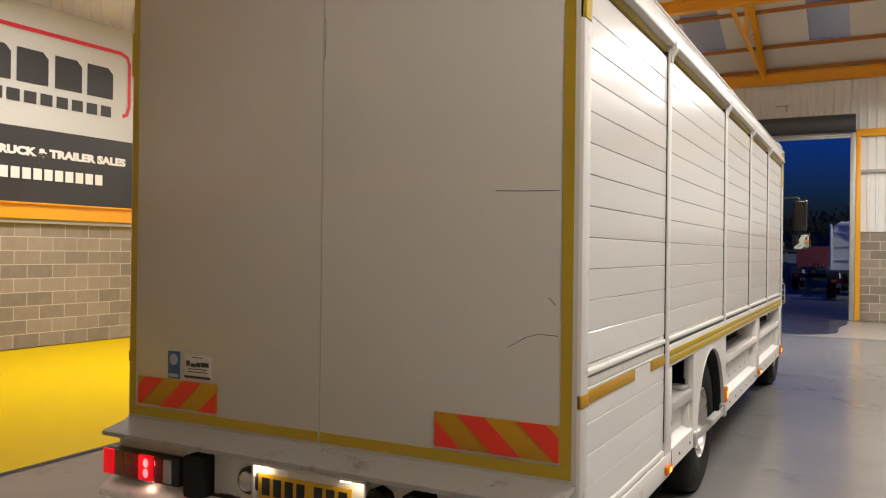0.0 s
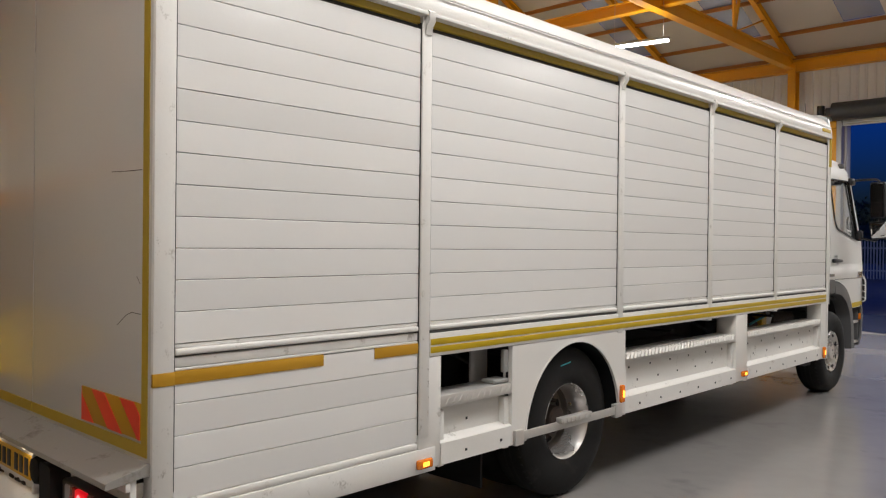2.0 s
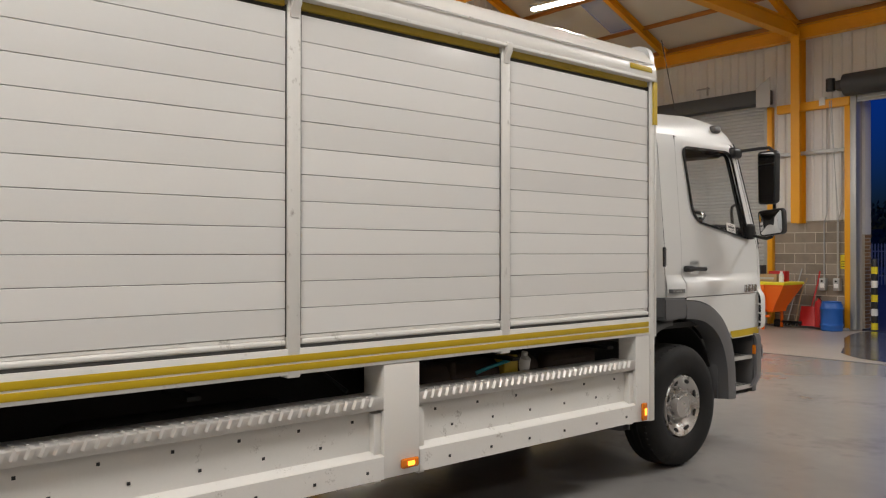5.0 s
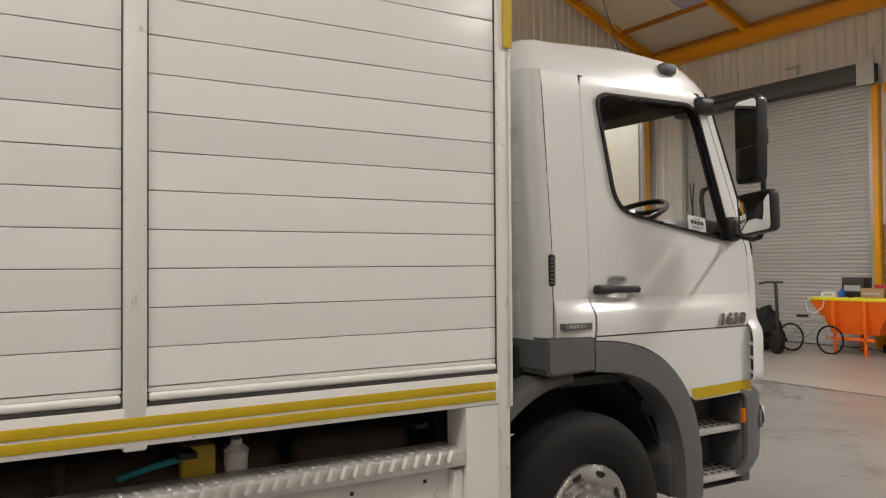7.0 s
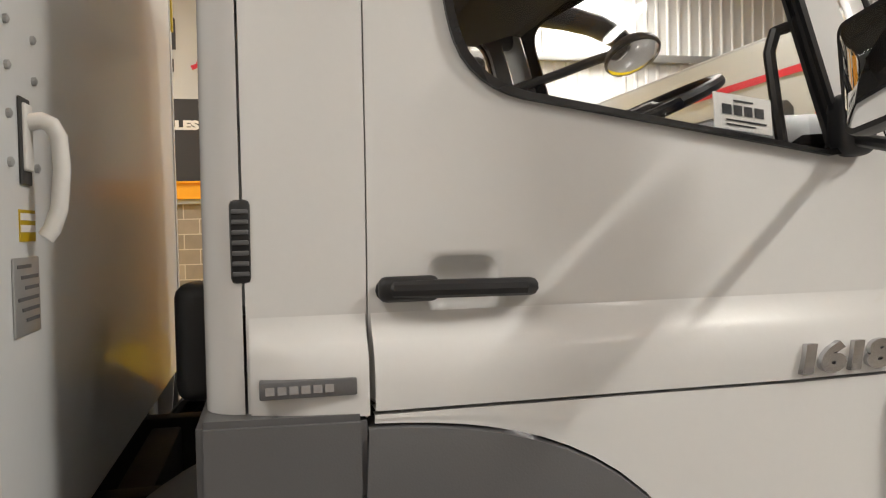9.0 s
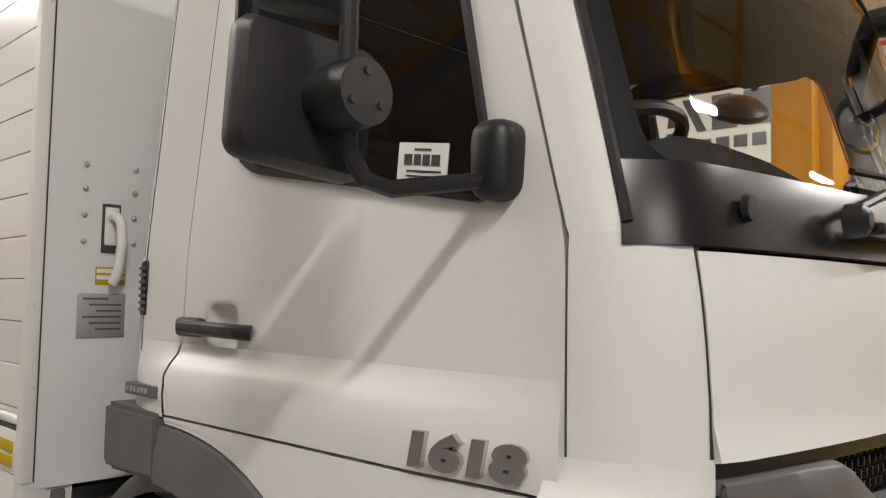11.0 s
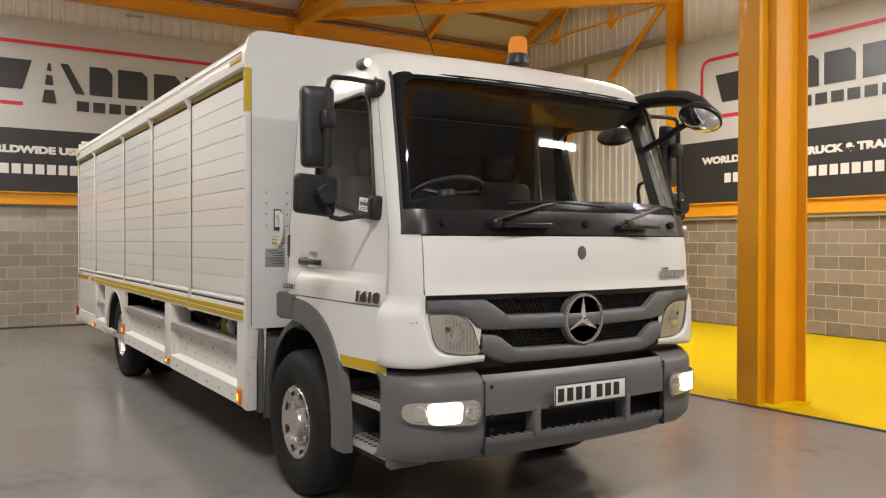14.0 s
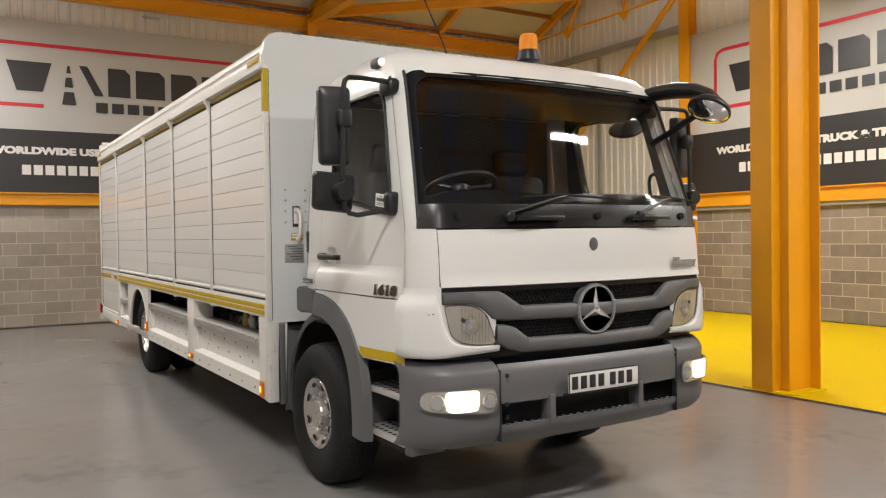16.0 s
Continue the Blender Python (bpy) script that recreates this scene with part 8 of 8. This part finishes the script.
for x, y in ((-7.08, 18.25), (-6.55, 17.85)):
    bm = B()
    q = Matrix.Translation((x, y, 0.21)) @ Matrix.Rotation(radians(65), 4, "Z") @ Matrix.Rotation(math.pi / 2, 4, "Y")
    lathe(bm, [(0.10, -0.05), (0.17, -0.06), (0.205, -0.04), (0.21, 0.0), (0.205, 0.04), (0.17, 0.06), (0.10, 0.05)], q, 28)
    w = part("wheel", bm, RUBBER, mc)
    bm = B()
    lathe(bm, [(0.02, 0.06), (0.05, 0.055), (0.10, 0.03), (0.10, -0.03), (0.02, -0.055)], q, 18)
    part("hub", bm, DARK, w)
bm = B()
tube(bm, [(-6.52, 17.86, 0.30), (-6.58, 17.92, 0.7), (-6.66, 18.0, 1.24)], 0.028, 10)
stem = part("steering_stem", bm, BLACK, mc)
bm = B()
tube(bm, [(-6.93, 17.9, 1.22), (-6.82, 17.95, 1.25), (-6.66, 18.0, 1.25), (-6.55, 18.06, 1.25)], 0.02, 8)
part("handlebar", bm, BLACK, stem)
bm = B()
bx(bm, -7.05, -6.5, 17.85, 18.1, 0.2, 0.28, 0.02)
part("footboard", bm, DARK, mc)
bm = B()
tube(bm, [(-7.25, 18.1, 0.62), (-7.15, 18.05, 0.5), (-7.1, 18.0, 0.25), (-7.0, 17.8, 0.06), (-6.85, 17.75, 0.05)], 0.018, 8)
part("frame_tube", bm, DARK, mc)
bk = thing("bicycle", (-6.35, 18.7, 0), "small dark bicycle leaning behind the scooter", "bicycle")
for x in (-6.75, -6.0):
    bm = B()
    pts = [(x + 0.24 * math.cos(a), 18.55, 0.25 + 0.24 * math.sin(a)) for a in (2 * math.pi * k / 28 for k in range(29))]
    tube(bm, pts, 0.018, 6)
    w = part("wheel", bm, RUBBER, bk)
    bm = B()
    for k in range(12):
        a = math.pi * 2 * k / 12
        tube(bm, [(x, 18.55, 0.25), (x + 0.23 * math.cos(a), 18.55, 0.25 + 0.23 * math.sin(a))], 0.003, 4)
    part("spokes", bm, GALV, w)
bm = B()
for a, b in (((-6.75, 0.25), (-6.45, 0.28)), ((-6.45, 0.28), (-6.52, 0.62)), ((-6.45, 0.28), (-6.1, 0.58)), ((-6.5, 0.55), (-6.12, 0.6)), ((-6.75, 0.25), (-6.5, 0.55)), ((-6.12, 0.68), (-6.0, 0.25))):
    tube(bm, [(a[0], 18.55, a[1]), (b[0], 18.55, b[1])], 0.014, 6)
part("frame", bm, GALV, bk)
bm = B()
bx(bm, -6.62, -6.42, 18.50, 18.60, 0.62, 0.67, 0.02)
part("saddle", bm, BLACK, bk)
# round traffic mirror on the floor
SHIFT = Vector((0.47, 0, GZ))
tm = thing("traffic_mirror", (-8.35, 19.3, 0), "round convex traffic mirror with a black rim stood on the floor", "mirror")
q = Matrix.Translation((-8.35, 19.35, 0.36)) @ Euler((radians(78), 0, radians(38))).to_matrix().to_4x4()
bm = B()
lathe(bm, [(0.30, 0.01), (0.315, 0.03), (0.345, 0.03), (0.355, 0.0), (0.345, -0.03), (0.30, -0.03)], q, 40)
part("rim", bm, BLACK, tm)
bm = B()
lathe(bm, [(0.31, 0.0), (0.25, 0.025), (0.15, 0.045), (0.05, 0.055), (0.004, 0.056)], q, 40)
part("mirror_glass", bm, MIRROR, tm)

# covered heap and bits in the far corner
bm = B()
rows = []
for k in range(10):
    t = k / 9
    r = 0.95 * (1 - t) ** 0.75 + 0.03
    rows.append([(-9.55 + r * 0.9 * math.cos(a) * (1 + 0.14 * math.sin(5 * a + 3 * t)), 19.3 + r * 0.52 * math.sin(a) * (1 + 0.12 * math.sin(7 * a)), 1.06 * t ** 0.9 + 0.05 * math.sin(4 * a + 6 * t) * (1 - t)) for a in (2 * math.pi * j / 40 for j in range(40))])
vs = grid(bm, rows, True)
bm.faces.new(vs[-1])
tagged(part("canvas_cover", bm, CANVAS, smooth=70), "grey-brown canvas cover draped over a heap by the wall", "cover")
bm = B()
bx(bm, -9.35, -8.95, 18.55, 18.8, 0.0, 0.18, 0.02)
tagged(part("red_crate", bm, REDP), "red plastic crate on the floor in front of the canvas", "crate")
for x, y, r, mat, lab in ((-9.0, 18.35, 0.17, PAPERW, "crumpled white"), (-8.75, 18.42, 0.12, REDP, "crumpled red"), (-8.55, 18.75, 0.12, BLUEP, "crumpled blue"), (-8.7, 18.9, 0.15, PAPERW, "crumpled white")):
    bm = B()
    vs = bmesh.ops.create_icosphere(bm, subdivisions=3, radius=r)["verts"]
    for v in vs:
        n = noise.noise(v.co * 9 + Vector((x, y, 0)))
        v.co = v.co * (1 + 0.45 * n)
        v.co = Vector((v.co.x * 1.3 + x, v.co.y + y, max(0.0, v.co.z * 0.65 + r * 0.5)))
    tagged(part("rag", bm, mat, smooth=70), f"{lab} cloth lying on the floor", "rag", "rags on the floor")
bm = B()
bx(bm, -10.12, -9.98, YC - 0.056, YC - 0.049, 1.42, 1.72, 0.002)
tagged(part("safety_sign", bm, SIGNY), "small yellow safety sign beside the closed door", "sign")
for dx, sw in ((0, 0.1), (0.12, -0.06)):
    bm = B()
    tube(bm, [(-10.25 + dx, YC - 0.08, 3.4), (-10.25 + dx + sw, YC - 0.08, 2.6), (-10.2 + dx, YC - 0.08, 2.0), (-10.22 + dx, YC - 0.08, 0.9)], 0.012, 6)
    tagged(part("wall_cable", bm, BLACK), "dark cable hanging down the wall", "cable", "hanging wall cables")

SHIFT = Vector((0, 0, 0))

# ---- block courses, each block a piece of its wall ----


def courses(wall, lo, hi, z0, n, h, place, near, mats, rot):
    """place(u, z) gives a block's foot; the blocks within near are single pieces, the rest one mesh."""
    meshes = {}
    bed = B()
    at = Matrix.Translation(place((lo + hi) / 2, z0)) @ Euler(rot).to_matrix().to_4x4()
    bx(bed, -(hi - lo) / 2, (hi - lo) / 2, -0.048, 0.0425, 0.002, n * h - 0.002, m=at)
    part("mortar_bed", bed, MORTAR, wall)
    rest = B()
    for c in range(n):
        u = lo - (0.225 if c % 2 else 0)
        mat = mats[1] if c in mats[2] else mats[0]
        while u < hi:
            a, b = max(u, lo), min(u + 0.44, hi)
            if b - a > 0.05:
                p = place((a + b) / 2, z0 + c * h)
                if near[0] < (a + b) / 2 < near[1]:
                    key = (round(b - a, 2), mat.name)
                    if key not in meshes:
                        bm = B()
                        bx(bm, -(b - a) / 2 + 0.002, (b - a) / 2 - 0.002, -0.05, 0.045, 0.007, h - 0.007)
                        meshes[key] = piece_mesh("block", bm, mat)
                    shared("block", meshes[key], mat, wall, p, rot)
                else:
                    m = Matrix.Translation(p) @ Euler(rot).to_matrix().to_4x4()
                    bx(rest, -(b - a) / 2 + 0.002, (b - a) / 2 - 0.002, -0.05, 0.045, 0.007, h - 0.007, m=m)
            u += 0.45
    if rest.verts:
        tagged(part("block_rest", rest, mats[0], wall), kind="stuff")


W = bpy.data.objects
courses(W["wall_side"], YA, YC, 0.0, 9, 0.2225, lambda u, z: (XB, u, z), (1.4, 11.5), (BLOCK, PALEB, ()), (0, 0, radians(-90)))
courses(W["wall_back"], XB, XD, 0.0, 10, 0.219, lambda u, z: (u, YA, z), (-6.0, 4.0), (BLOCKL, PALEB, (8, 9)), (0, 0, 0))
courses(W["wall_front"], D2[1] + 0.15, D1[0] - 0.2, 0.0, 10, 0.2225, lambda u, z: (u, YC, z), (-12, 12), (BLOCK, PALEB, ()), (0, 0, radians(180)))
courses(W["wall_front"], D1[1] + 0.2, XD, 0.0, 10, 0.2225, lambda u, z: (u, YC, z), (0, 4), (BLOCK, PALEB, ()), (0, 0, radians(180)))
courses(W["wall_front"], XB, D2[0] - 0.1, 0.0, 10, 0.2225, lambda u, z: (u, YC, z), (-12, 0), (BLOCK, PALEB, ()), (0, 0, radians(180)))
